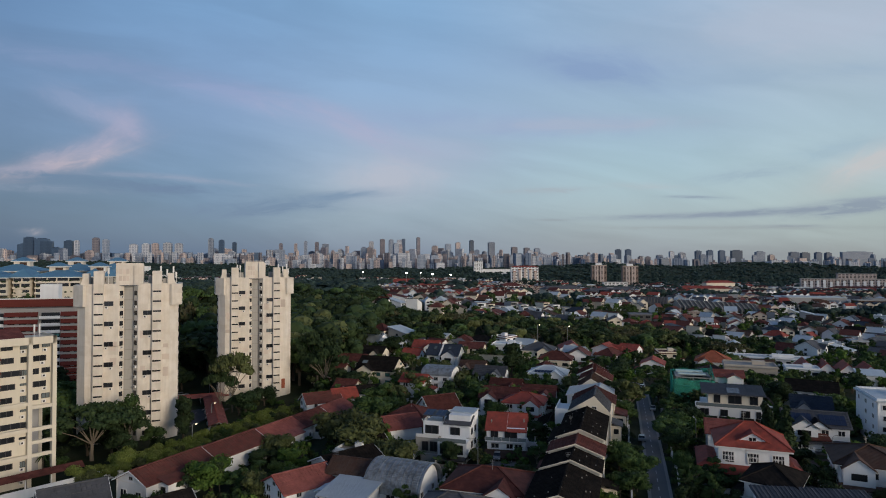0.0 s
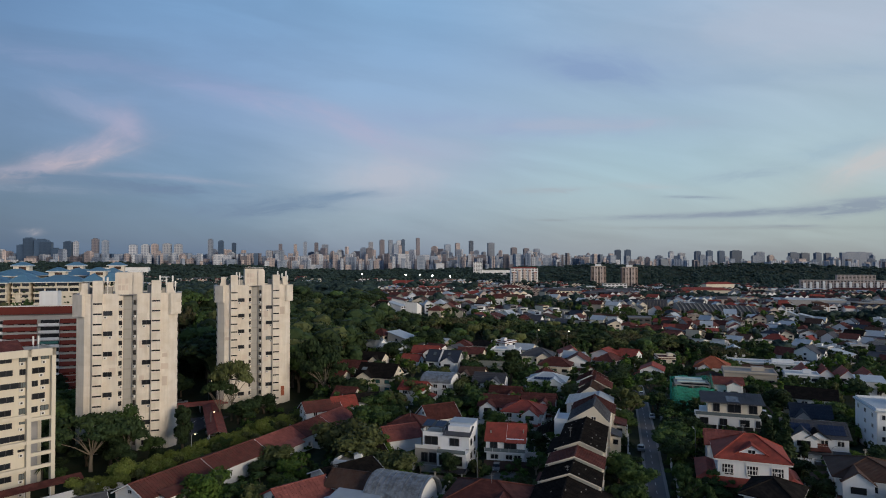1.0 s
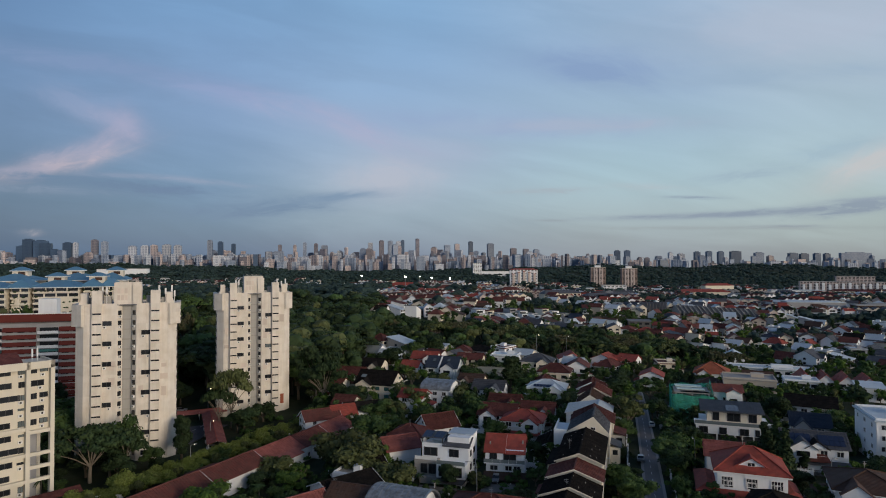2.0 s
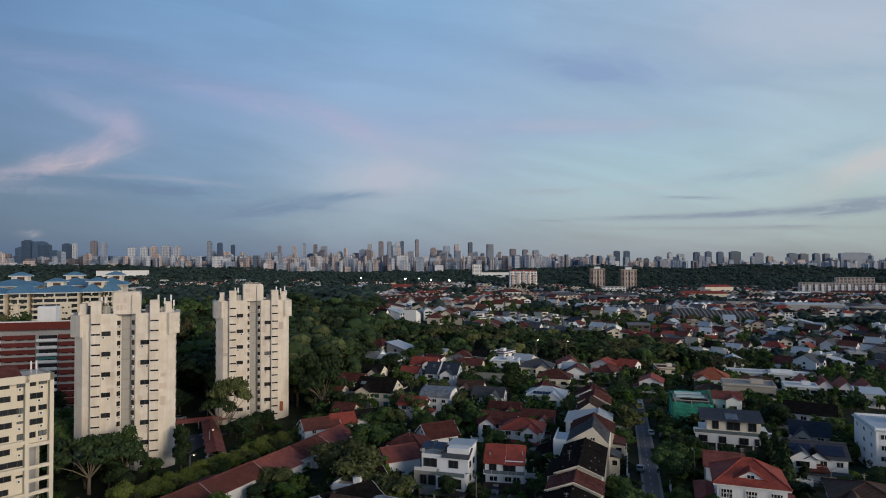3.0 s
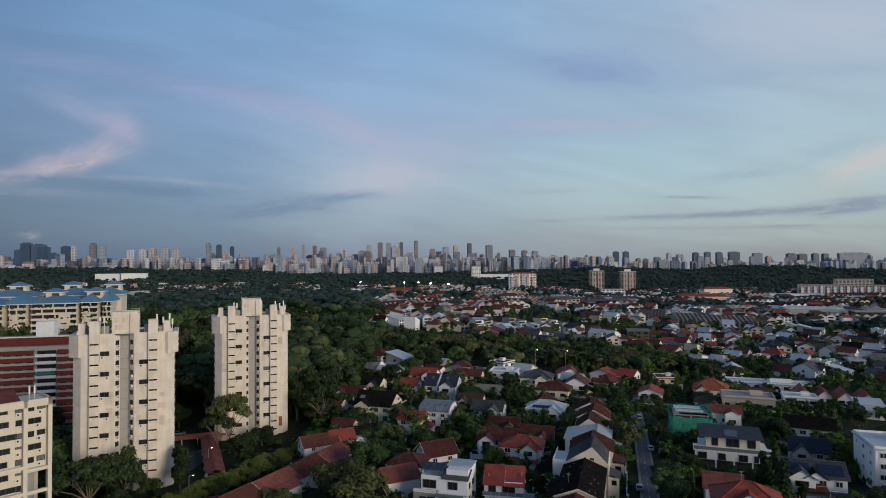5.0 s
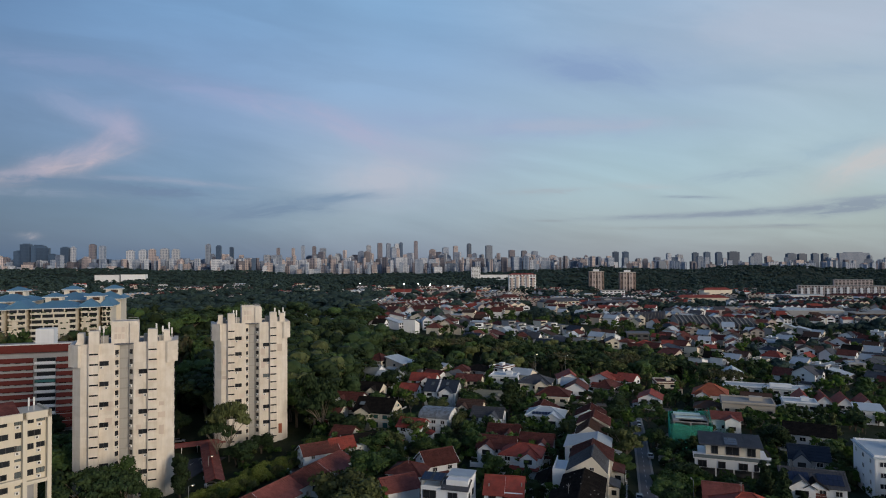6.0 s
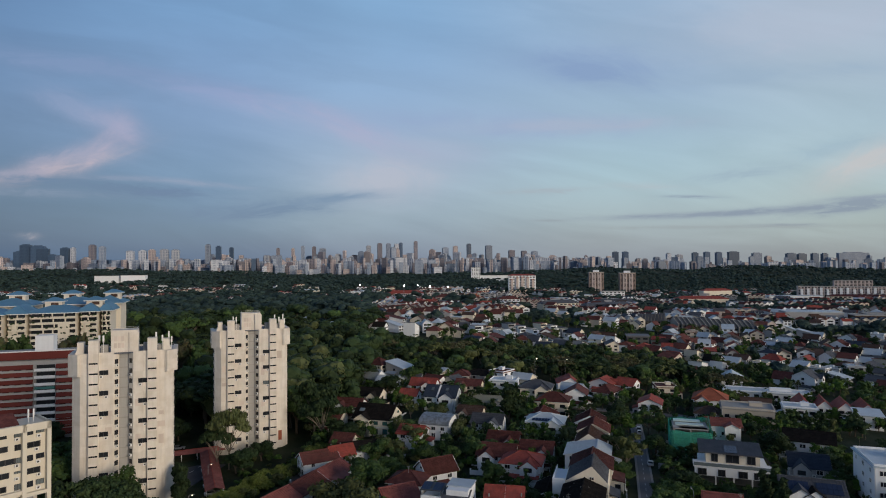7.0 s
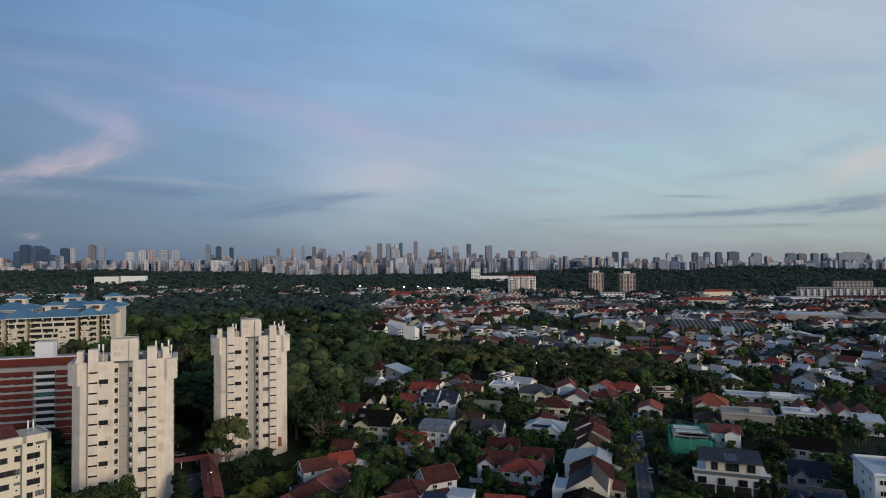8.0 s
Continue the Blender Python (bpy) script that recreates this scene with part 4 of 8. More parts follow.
# ---- houses ----
def gable_roof(bm, w, d, z, rise, over, thick, split=0.5, ribs=0.0):
    """Ridge along y; two slabs that meet at the ridge, with tile ribs down the slope where asked for."""
    r = -w / 2 + w * split
    for s, half in ((-1, r + w / 2), (1, w / 2 - r)):
        drop = rise * over / half
        e = (r + s * (half + over))
        plate(bm, ((r, -d / 2 - over, z + rise), (r, d / 2 + over, z + rise), (e, d / 2 + over, z - drop), (e, -d / 2 - over, z - drop)), thick)
        n = int((d + 2 * over) / ribs) if ribs else 0
        for k in range(n):
            yy = -d / 2 - over + (k + 0.5) * (d + 2 * over) / n
            beam(bm, (r + s * 0.1, yy, z + rise + 0.01), (e, yy, z - drop + 0.01), 0.10)
        for k in range(1, 5 if ribs else 0):
            f = k / 5
            beam(bm, (r + (e - r) * f, -d / 2 - over, z + rise - (rise + drop) * f + 0.02), (r + (e - r) * f, d / 2 + over, z + rise - (rise + drop) * f + 0.02), 0.09)
    return r


def gable_wall(bm, w, d, z0, z, rise, split=0.5):
    r = -w / 2 + w * split
    extrude(bm, [(-w / 2, z0), (w / 2, z0), (w / 2, z), (r, z + rise), (-w / 2, z)], -d / 2, d / 2)


HOUSES = []      # middle, turn and plan size of each house
LABEL = {"red": "red tiled", "rust": "weathered red tiled", "pink": "faded red", "orange": "orange tiled", "dkred": "dark red tiled", "brown": "brown tiled", "black": "black tiled",
         "slate": "slate grey", "navy": "dark blue", "zinc": "weathered zinc", "palemetal": "pale metal", "bluetile": "blue metal", "olive": "olive metal",
         "flatroof": "dark flat", "concrete": "flat concrete"}


def house(x, y, turn, w, d, storeys, roof, cover, wall="white", rise=2.6, porch=1, split=0.5, style="white", label="", detail=2, rear=None, st=3.05, z=None, group="", over=0.6):
    """A house: x, y the middle of its plan, local -y its front; detail 2 has full windows, 1 plain panes, 0 few."""
    g = float(land(x, y)) if z is None else z
    if detail == 2 and 200 < y < 330:
        w, d = w * 0.88, d * 0.92
    if detail == 2 and y > 262:
        detail = 1
    h = storeys * st + 0.4
    text = label or "%s house with a %s roof among garden trees" % ({"white": "white", "cream": "cream", "beige": "beige", "greywall": "grey", "darkwall": "dark clad"}[wall], LABEL[cover])
    t = thing("house", pose(x, y, g, 0, 0, turn), text, "house", group)
    rnd = random.Random(int(x * 7 + y * 13))
    USED.append((x, y, 0.5 * min(w, d) + 0.5))
    HOUSES.append((x, y, turn, w, d))
    if max(w, d) > 1.3 * min(w, d):
        for s in (-1, 1):
            off = Vector((s * (w / 2 - min(w, d) / 2), s * (d / 2 - min(w, d) / 2), 0))
            off = Matrix.Rotation(radians(turn), 3, "Z") @ off
            USED.append((x + off.x, y + off.y, 0.5 * min(w, d) + 0.5))
    bm = bmesh.new()
    if roof == "gable_y":
        gable_wall(bm, w, d, -3, h, rise, split)
        part("wall", bm, M[wall], t)
        bm = bmesh.new()
        r = gable_roof(bm, w, d, h + 0.16, rise, over, 0.22, split, 0.75 if detail == 2 else 0.0)
        part("roof", bm, M[cover], t)
        if detail:
            part("ridge_cap", one_box(r - 0.18, r + 0.18, -d / 2 - over, d / 2 + over, h + rise + 0.05, h + rise + 0.28), M[cover], t)
        if detail > 1 and over > 0:
            for yy in (-d / 2 - over - 0.06, d / 2 + over):
                for s in (0, 1):
                    e = (-w / 2 - over) if s == 0 else (w / 2 + over)
                    half = abs(e - r)
                    hh = (r + w / 2) if s == 0 else (w / 2 - r)
                    drop = rise * over / hh
                    bm = bmesh.new()
                    extrude(bm, sorted_quad((r, h + rise + 0.2), (e, h - drop + 0.2), (e, h - drop - 0.06), (r, h + rise - 0.06)), yy, yy + 0.06)
                    part("barge_board", bm, M["redtrim"] if cover in ("pink", "red") else M[wall], t)
    elif roof == "gable_x":
        gable_wall(bm, d, w, -3, h, rise, split)
        bm.transform(Matrix.Rotation(radians(90), 4, "Z"))
        part("wall", bm, M[wall], t)
        bm = bmesh.new()
        gable_roof(bm, d, w, h + 0.16, rise, over, 0.22, split, 0.75 if detail == 2 else 0.0)
        part("roof", bm, M[cover], t, "", pose(0, 0, 0, 0, 0, 90))
        if detail:
            r = -(-d / 2 + d * split)
            part("ridge_cap", one_box(-w / 2 - over, w / 2 + over, -r - 0.18, -r + 0.18, h + rise + 0.05, h + rise + 0.28), M[cover], t)
    elif roof == "hip":
        box(bm, -w / 2, w / 2, -d / 2, d / 2, -3, h)
        part("wall", bm, M[wall], t)
        bm = bmesh.new()
        a, b, c = hip_roof(bm, -w / 2, w / 2, -d / 2, d / 2, h + 0.2, rise, 0.75, 0.22)
        part("roof", bm, M[cover], t)
        if detail:
            bm = bmesh.new()
            hip_caps(bm, a, b, c, 0.28)
            part("ridge_cap", bm, M[cover], t)
            part("fascia", one_box(-w / 2 - 0.72, w / 2 + 0.72, -d / 2 - 0.72, d / 2 + 0.72, h - 0.18, h - 0.03), M["trim"], t)
    elif roof == "flat":
        box(bm, -w / 2, w / 2, -d / 2, d / 2, -3, h)
        part("wall", bm, M[wall], t)
        part("roof", one_box(-w / 2 - 0.5, w / 2 + 0.5, -d / 2 - 0.5, d / 2 + 0.5, h, h + 0.35), M[cover], t)
        if detail:
            for x0, x1, y0, y1 in ((-w / 2, w / 2, -d / 2, -d / 2 + 0.2), (-w / 2, w / 2, d / 2 - 0.2, d / 2), (-w / 2, -w / 2 + 0.2, -d / 2 + 0.2, d / 2 - 0.2), (w / 2 - 0.2, w / 2, -d / 2 + 0.2, d / 2 - 0.2)):
                part("parapet", one_box(x0, x1, y0, y1, h + 0.35, h + 0.9), M[wall], t)
            part("roof_box", one_box(w * 0.05, w * 0.3, 0, d * 0.25, h + 0.35, h + 1.9), M[wall], t)
    elif roof == "mono":
        extrude(bm, [(-d / 2, -3), (d / 2, -3), (d / 2, h + rise), (-d / 2, h)], -w / 2, w / 2)
        bm.transform(Matrix.Rotation(radians(90), 4, "Z"))
        part("wall", bm, M[wall], t)
        bm = bmesh.new()
        k = rise * over / d
        plate(bm, ((-w / 2 - over, -d / 2 - over, h + 0.2 - k), (w / 2 + over, -d / 2 - over, h + 0.2 - k), (w / 2 + over, d / 2 + over, h + rise + 0.2 + k), (-w / 2 - over, d / 2 + over, h + rise + 0.2 + k)), 0.22)
        part("roof", bm, M[cover], t)
    elif roof == "barrel":
        # vault along x
        n = 14
        arc = [(-math.cos(math.pi * i / n) * d / 2, h + math.sin(math.pi * i / n) * rise) for i in range(n + 1)]
        extrude(bm, [(-d / 2, -3), *[(a, b - 0.02) for a, b in arc], (d / 2, -3)][::-1], -w / 2, w / 2)
        bm.transform(Matrix.Rotation(radians(90), 4, "Z"))
        part("wall", bm, M[wall], t)
        bm = bmesh.new()
        outer = [(-math.cos(math.pi * i / n) * (d / 2 + 0.5), h + math.sin(math.pi * i / n) * (rise + 0.28)) for i in range(n + 1)]
        inner = [(-math.cos(math.pi * i / n) * (d / 2 + 0.32), h + math.sin(math.pi * i / n) * (rise + 0.08)) for i in range(n + 1)]
        for i in range(n):
            extrude(bm, [outer[i], outer[i + 1], inner[i + 1], inner[i]], -w / 2 - 0.6, w / 2 + 0.6)
        bmesh.ops.remove_doubles(bm, verts=bm.verts, dist=0.001)
        part("roof", bm, M[cover], t, "", pose(0, 0, 0, 0, 0, 90))
        bm = bmesh.new()
        for i in range(n):
            extrude(bm, [(outer[i][0] * 1.02, outer[i][1] + 0.05), (outer[i + 1][0] * 1.02, outer[i + 1][1] + 0.05), inner[i + 1], inner[i]], -w / 2 - 0.9, -w / 2 - 0.6)
        part("roof_edge", bm, M["metal"], t, "", pose(0, 0, 0, 0, 0, 90))
    # lower wing at one side, and a projecting gable on some fronts
    if detail and w > 7 and roof != "barrel":
        s = rnd.choice((-1, 1))
        ww, wd = rnd.uniform(2.2, 3.2), d * rnd.uniform(0.45, 0.7)
        hh = st * (storeys - 1) if storeys > 1 and rnd.random() < 0.6 else st
        x0 = s * w / 2
        y0 = rnd.uniform(-d / 2, d / 2 - wd)
        part("side_wing", one_box(min(x0, x0 + s * ww), max(x0, x0 + s * ww), y0, y0 + wd, -3, hh), M[wall], t)
        bm = bmesh.new()
        plate(bm, ((x0, y0 - 0.3, hh + 0.9), (x0, y0 + wd + 0.3, hh + 0.9), (x0 + s * (ww + 0.4), y0 + wd + 0.3, hh + 0.05), (x0 + s * (ww + 0.4), y0 - 0.3, hh + 0.05)), 0.16)
        part("side_roof", bm, M[cover], t)
        pane_only(t, x0 + s * ww / 2, y0 - 0.02, hh - 1.3, ww * 0.5, 1.2)
        if roof in ("gable_x", "hip") and w > 9 and rnd.random() < 0.6:
            gw, gd, gx = w * 0.42, 1.8, rnd.choice((-1, 1)) * w * 0.22
            gh = min(rise * 0.75, 2.0)
            bm = bmesh.new()
            gable_wall(bm, gw, gd, -3, h - 0.2, gh)
            part("front_bay", bm, M[wall], t, "", pose(gx, -d / 2 - gd / 2, 0))
            bm = bmesh.new()
            gable_roof(bm, gw, gd + 3.0, h - 0.05, gh, 0.35, 0.18)
            part("front_bay_roof", bm, M[cover], t, "", pose(gx, -d / 2 - gd / 2 + 1.5, 0))
            for k in range(storeys):
                pane_only(t, gx, -d / 2 - gd - 0.02, k * st + 1.7, gw * 0.5, 1.3)
    # windows by storey on front and sides
    if detail == 2:
        nx, ny = max(2, int(w / 3.4)), max(1, int(d / 4.5))
        for k in range(storeys):
            zz = k * st + 1.75
            for i in range(nx):
                xx = -w / 2 + (i + 0.5) * w / nx
                window(t, xx, -d / 2 - 0.02, zz, min(2.0, w / nx - 0.8) * rnd.uniform(0.75, 1.0), 1.35 if k else 1.9, 0, style)
            for i in range(ny):
                yy = -d / 2 + (i + 0.5) * d / ny
                for s in (-1, 1):
                    if rnd.random() < 0.8:
                        window(t, s * (w / 2 + 0.02), yy, zz, rnd.uniform(0.9, 1.6), 1.2, s * 90, style)
        if roof == "gable_y" and rise > 2:
            window(t, (split - 0.5) * w, -d / 2 - 0.02, h + rise * 0.3, 1.2, 0.8, 0, style)
        part("floor_band", one_box(-w / 2 - 0.05, w / 2 + 0.05, -d / 2 - 0.05, d / 2 + 0.05, st + 0.05, st + 0.28), M["trim"], t)
        cx, cy = rnd.choice((-1, 1)) * (w / 2 - 0.2), -d / 2 - 0.08
        bm = bmesh.new()
        beam(bm, (cx, cy, -1), (cx, cy, h - 0.1), 0.1)
        part("downpipe", bm, M["trim"], t)
        s = rnd.choice((-1, 1))
        aircon(t, s * (w / 2), rnd.uniform(-d / 3, d / 3), st * (storeys - 1) + 0.9, s * 90)
        aircon(t, rnd.uniform(-w / 3, w / 3), -d / 2, st * (storeys - 1) + 0.75, 0)
    elif detail == 1:
        for k in range(storeys):
            zz = k * st + 1.7
            n = max(2, int(w / 4))
            for i in range(n):
                pane_only(t, -w / 2 + (i + 0.5) * w / n, -d / 2 - 0.02, zz, min(2.2, w / n - 1), 1.3)
            for s in (-1, 1):
                pane_only(t, s * (w / 2 + 0.02), 0, zz, 1.4, 1.2, s * 90)
    else:
        for k in range(storeys):
            pane_only(t, -w * 0.22, -d / 2 - 0.02, k * st + 1.7, w * 0.28, 1.3)
            pane_only(t, w * 0.22, -d / 2 - 0.02, k * st + 1.7, w * 0.28, 1.3)
    if porch and detail:
        pw, pd = w * rnd.uniform(0.5, 0.8), 3.2
        px = rnd.choice((-1, 1)) * (w - pw) / 2
        bm = bmesh.new()
        plate(bm, ((px - pw / 2, -d / 2 - pd, st - 0.25), (px + pw / 2, -d / 2 - pd, st - 0.25), (px + pw / 2, -d / 2, st + 0.35), (px - pw / 2, -d / 2, st + 0.35)), 0.18)
        part("porch_roof", bm, M[cover if cover not in ("flatroof", "concrete", "zinc") else "concrete"], t)
        for s in (-1, 1):
            part("porch_post", one_box(px + s * (pw / 2 - 0.2) - 0.14, px + s * (pw / 2 - 0.2) + 0.14, -d / 2 - pd + 0.15, -d / 2 - pd + 0.43, -2, st - 0.28), M[wall], t)
        if detail == 2:
            part("balcony_rail", one_box(-w / 2 + 0.2, w / 2 - 0.2, -d / 2 - 0.9, -d / 2 - 0.84, st + 0.35, st + 1.2), M["railglass"] if style == "dark" else M["trim"], t)
            part("balcony", one_box(-w / 2 + 0.2, w / 2 - 0.2, -d / 2 - 0.95, -d / 2, st + 0.1, st + 0.32), M[wall], t)
    return t


def sorted_quad(*pts):
    return list(pts)


def solar(t, x, y, z, turn, tilt, nx, ny):
    """A field of solar panels on a roof, a part for each panel."""
    m = pose(x, y, z, tilt, 0, turn)
    for i in range(nx):
        for j in range(ny):
            part("solar_panel", PANEL, None, t, "dark blue solar panel", m @ pose(i * 1.15, j * 1.75, 0.12))


PANEL = mesh_of("solar_panel", one_box(-0.54, 0.54, -0.84, 0.84, 0, 0.05), M["solar"])

# -- the street's left row: stepped gabled terraces, ridges along the street --
def row(u0, u1, v, w, ridge, cover, wall, storeys, rise=2.4, split=0.5, detail=2, label="", porch=0, style="white", over=0.45):
    x, y = street((u0 + u1) / 2, v)
    g = float(land(x, y))
    st = (ridge - g - rise - 0.4) / storeys
    t = house(x, y, -17, w, u1 - u0, storeys, "gable_y", cover, wall, rise, porch, split, style, label, detail, st=st, over=over)
    if cover == "black":
        vents(t, int((u1 - u0) * 0.6), w, u1 - u0, st * storeys + 0.4, rise, int(u0))
    return t


def vents(t, n, w, d, h, rise, seed):
    """Small white vent caps dotted over a gabled roof."""
    rnd = random.Random(seed)
    for k in range(n):
        x = rnd.uniform(-w / 2, w / 2) * 0.9
        z = h + 0.2 + rise * (1 - abs(x) / (w / 2))
        part("roof_vent", VENT_CAP, None, t, "", pose(x, rnd.uniform(-d / 2, d / 2) * 0.9, z))


VENT_CAP = mesh_of("vent_cap", one_box(-0.09, 0.09, -0.09, 0.09, -0.1, 0.16), M["kerb"])
row(-34, -17.5, -17.6, 11.6, 11.0, "black", "cream", 2, 2.1, label="cream terrace house with a black gabled roof")
row(-17.3, -9.5, -17.2, 11.0, 11.8, "black", "cream", 2, 2.0)
row(-9.3, -2.0, -17.0, 11.0, 12.6, "dkred", "cream", 2, 2.0)
row(-1.6, 19.5, -16.6, 9.8, 13.6, "black", "cream", 3, 1.9, label="cream semi-detached house with a long black gabled roof")
row(21.5, 33, -16.3, 10.8, 16.0, "slate", "cream", 3, 4.2, 0.62, label="tall cream gable-ended house with a terrace", over=-0.25)
tx, ty = street(27, -23.2)
t = thing("roof_terrace", pose(tx, ty, float(land(tx, ty)), 0, 0, -17), "white walled roof terrace beside the tall gable", "terrace")
part("wall", one_box(-1.6, 1.6, -5.5, 5.5, -3, 8.2), M["white"], t)
part("parapet", one_box(-1.6, -1.4, -5.5, 5.5, 8.2, 9.3), M["white"], t)
part("parapet", one_box(-1.4, 1.6, -5.5, -5.3, 8.2, 9.3), M["white"], t)
USED.append((tx, ty, 3.5))
row(34, 45, -16.0, 11.0, 14.0, "dkred", "cream", 3, 2.5)
row(50, 62, -18.0, 13.0, 11.5, "palemetal", "white", 3, 1.6, 0.7, label="white house with pale metal roof and stepped terraces")
row(64, 77, -18.0, 12.0, 12.4, "brown", "cream", 3, 3.4, 0.45, over=-0.2)
row(80, 92, -18.0, 12.0, 11.6, "dkred", "cream", 2, 2.6)
row(95, 107, -20.0, 12.0, 10.6, "dkred", "white", 2, 2.6)
hx, hy = street(96, -36)
house(hx, hy, -17, 15, 11, 2, "hip", "palemetal", "white", 2.4, label="white house with a grey hipped roof and solar panels")

# -- houses in front of and left of the row --
house(8.6, 118, -17, 14.5, 11.5, 2, "hip", "dkred", "white", 2.6, 0, st=2.6, label="house with a dark red hipped roof close below")
house(1.5, 105.0, -17, 11, 9, 2, "hip", "slate", "white", 2.4, 0, st=2.8)
barrel = house(-8.2, 122, -22, 10.5, 10.5, 2, "barrel", "zinc", "white", 4.5, 0, st=1.65, label="white house under a weathered zinc barrel roof")
for k in range(11):
    bm = bmesh.new()
    arc = [(-math.cos(math.pi * i / 14) * 5.78, 3.72 + math.sin(math.pi * i / 14) * 4.82) for i in range(15)]
    for (y0, z0), (y1, z1) in zip(arc[:-1], arc[1:]):
        beam(bm, (-5.4 + k * 1.08, y0, z0), (-5.4 + k * 1.08, y1, z1), 0.09)
    part("roof_seam", bm, M["zinc"], barrel)
house(-17.5, 116, -20, 8.5, 8, 1, "mono", "palemetal", "white", 0.8, 0, st=4.6)
house(-18.5, 126, -20, 8, 6.5, 2, "gable_x", "brown", "cream", 2.0, 0, st=2.7)
house(-28.5, 123.0, -48, 9.0, 11, 2, "gable_y", "pink", "white", 2.2, 0, st=2.1, label="white bungalow with a faded red gabled roof")
house(-20.5, 132.5, -48, 9.5, 12, 2, "gable_y", "black", "white", 2.0, 0, st=2.5)
house(-52, 111.5, -48, 9, 12, 1, "gable_y", "black", "white", 2.0, 0, st=3.4)
house(-11.5, 161, -62, 8.0, 9, 2, "gable_y", "pink", "white", 2.2, 0, st=2.6, label="white house with a faded red gabled roof")
house(-18.5, 152.5, -62, 8, 7, 1, "gable_y", "black", "white", 1.6, 0)
house(-21, 144, -20, 7, 5, 1, "flat", "concrete", "white", 1, 1, st=3.6)
house(-1.5, 179.5, -62, 7.5, 9.5, 2, "gable_y", "dkred", "white", 2.8, 0, st=2.8)
house(-9, 172, -17, 9, 8, 2, "hip", "dkred", "white", 2.2, 0, st=2.6)
house(28.5, 166, -17, 7, 12, 1, "gable_y", "black", "white", 1.8, 0)

# -- a row of red roofs behind --
for k, (u, v, c) in enumerate(((56, -46, "dkred"), (62, -34.5, "dkred"), (49, -37.0, "red"), (71, -47, "dkred"))):
    x, y = street(u, v)
    house(x, y, -17, 11.5, 9.5, 2, "hip" if k == 2 else "gable_x", c, "white", 2.4, 1, st=2.3)

# -- red-roofed terrace beside the hedge --
for k, (x, y, L, c) in enumerate(((-58.6, 131.5, 17, "rust"), (-51.2, 146.8, 17, "rust"), (-44.4, 161.0, 14, "pink"), (-38.8, 173.0, 12.5, "dkred"), (-33.6, 184.5, 12, "pink"))):
    house(x, y, -25.5, 8.6, L, 1, "gable_y", c, "white", 2.1, 0, st=4.0, label="white terrace house with a long %s roof" % LABEL[c], group="terrace beside the hedge")
house(-66.5, 111.5, -52, 8, 10, 2, "gable_y", "slate", "white", 2.6, 0, st=2.6)

# -- houses further left of the street --
house(-39, 197, -60, 7, 11, 2, "gable_y", "rust", "white", 2.2, 0, st=2.3)
house(-32.5, 201, -60, 6.5, 8, 2, "gable_y", "red", "white", 2.4, 0, st=2.3)
house(-33, 213, -17, 8, 8, 2, "gable_x", "dkred", "cream", 2.2, 1, st=2.6)
house(-27, 205, -70, 6, 12, 2, "gable_y", "black", "white", 1.6, 0, st=2.6)
house(-20, 209, -17, 10, 7, 1, "gable_x", "red", "white", 2.0, 0)
house(-24.5, 241, -19, 17, 13, 2, "gable_x", "black", "cream", 4.0, 0, 0.5, "green", label="cream house with a broad black gable and green windows")
house(-1.0, 234, -20, 12, 12, 2, "barrel", "zinc", "white", 2.6, 0, st=2.6, label="white house with a small curved zinc roof")
house(-10, 222, -20, 10, 9, 2, "gable_x", "red", "white", 2.0, 0, st=2.5)
house(-43, 243, -17, 12, 9, 2, "gable_x", "dkred", "cream", 2.0, 1, st=2.6)
house(-38, 262, -17, 13, 9, 2, "gable_x", "dkred", "white", 2.2, 1, st=2.6)
house(-31, 278, -17, 12, 10, 2, "gable_x", "black", "cream", 2.6, 1, st=2.8)
house(1.0, 277, -18, 16, 12, 2, "gable_x", "navy", "white", 3.8, 0, 0.5, "dark", label="white modern house with a steep dark roof and white band")
house(-8, 303, -17, 14, 9, 2, "gable_x", "red", "white", 2.6, 0, st=2.6)
house(-26, 311, -17, 12, 9, 2, "gable_x", "palemetal", "white", 2.2, 0, st=2.4)
house(-15, 318, -17, 12, 9, 2, "gable_x", "slate", "white", 2.2, 0, st=2.4)
house(-14, 283, -17, 9, 8, 2, "gable_x", "red", "white", 2.2, 0, st=2.3)
house(23, 280, -17, 18, 10, 1, "gable_x", "olive", "greywall", 2.0, 0)
house(14, 306, -17, 14, 9, 2, "gable_x", "dkred", "cream", 2.2, 1, st=2.5)
house(32, 314, -17, 15, 11, 2, "flat", "palemetal", "white", 1, 0, 0.5, "green", st=2.9, label="white flat-roofed house with green glazed corner")
house(46, 299, -17, 16, 13, 2, "hip", "slate", "cream", 3.2, 0)
house(49, 271, -17, 15, 11, 2, "hip", "dkred", "cream", 3.0, 1, label="cream house with a dark red hipped roof")
house(63, 289, -17, 11, 12, 2, "gable_y", "dkred", "white", 2.8, 1)
house(18, 236, -17, 13, 10, 2, "gable_x", "slate", "white", 2.4, 1, st=2.6)
house(12, 250, -17, 11, 9, 2, "gable_x", "brown", "cream", 2.2, 1, st=2.6)
house(40, 246, -17, 13, 11, 2, "gable_y", "dkred", "white", 2.4, 1, st=2.6)

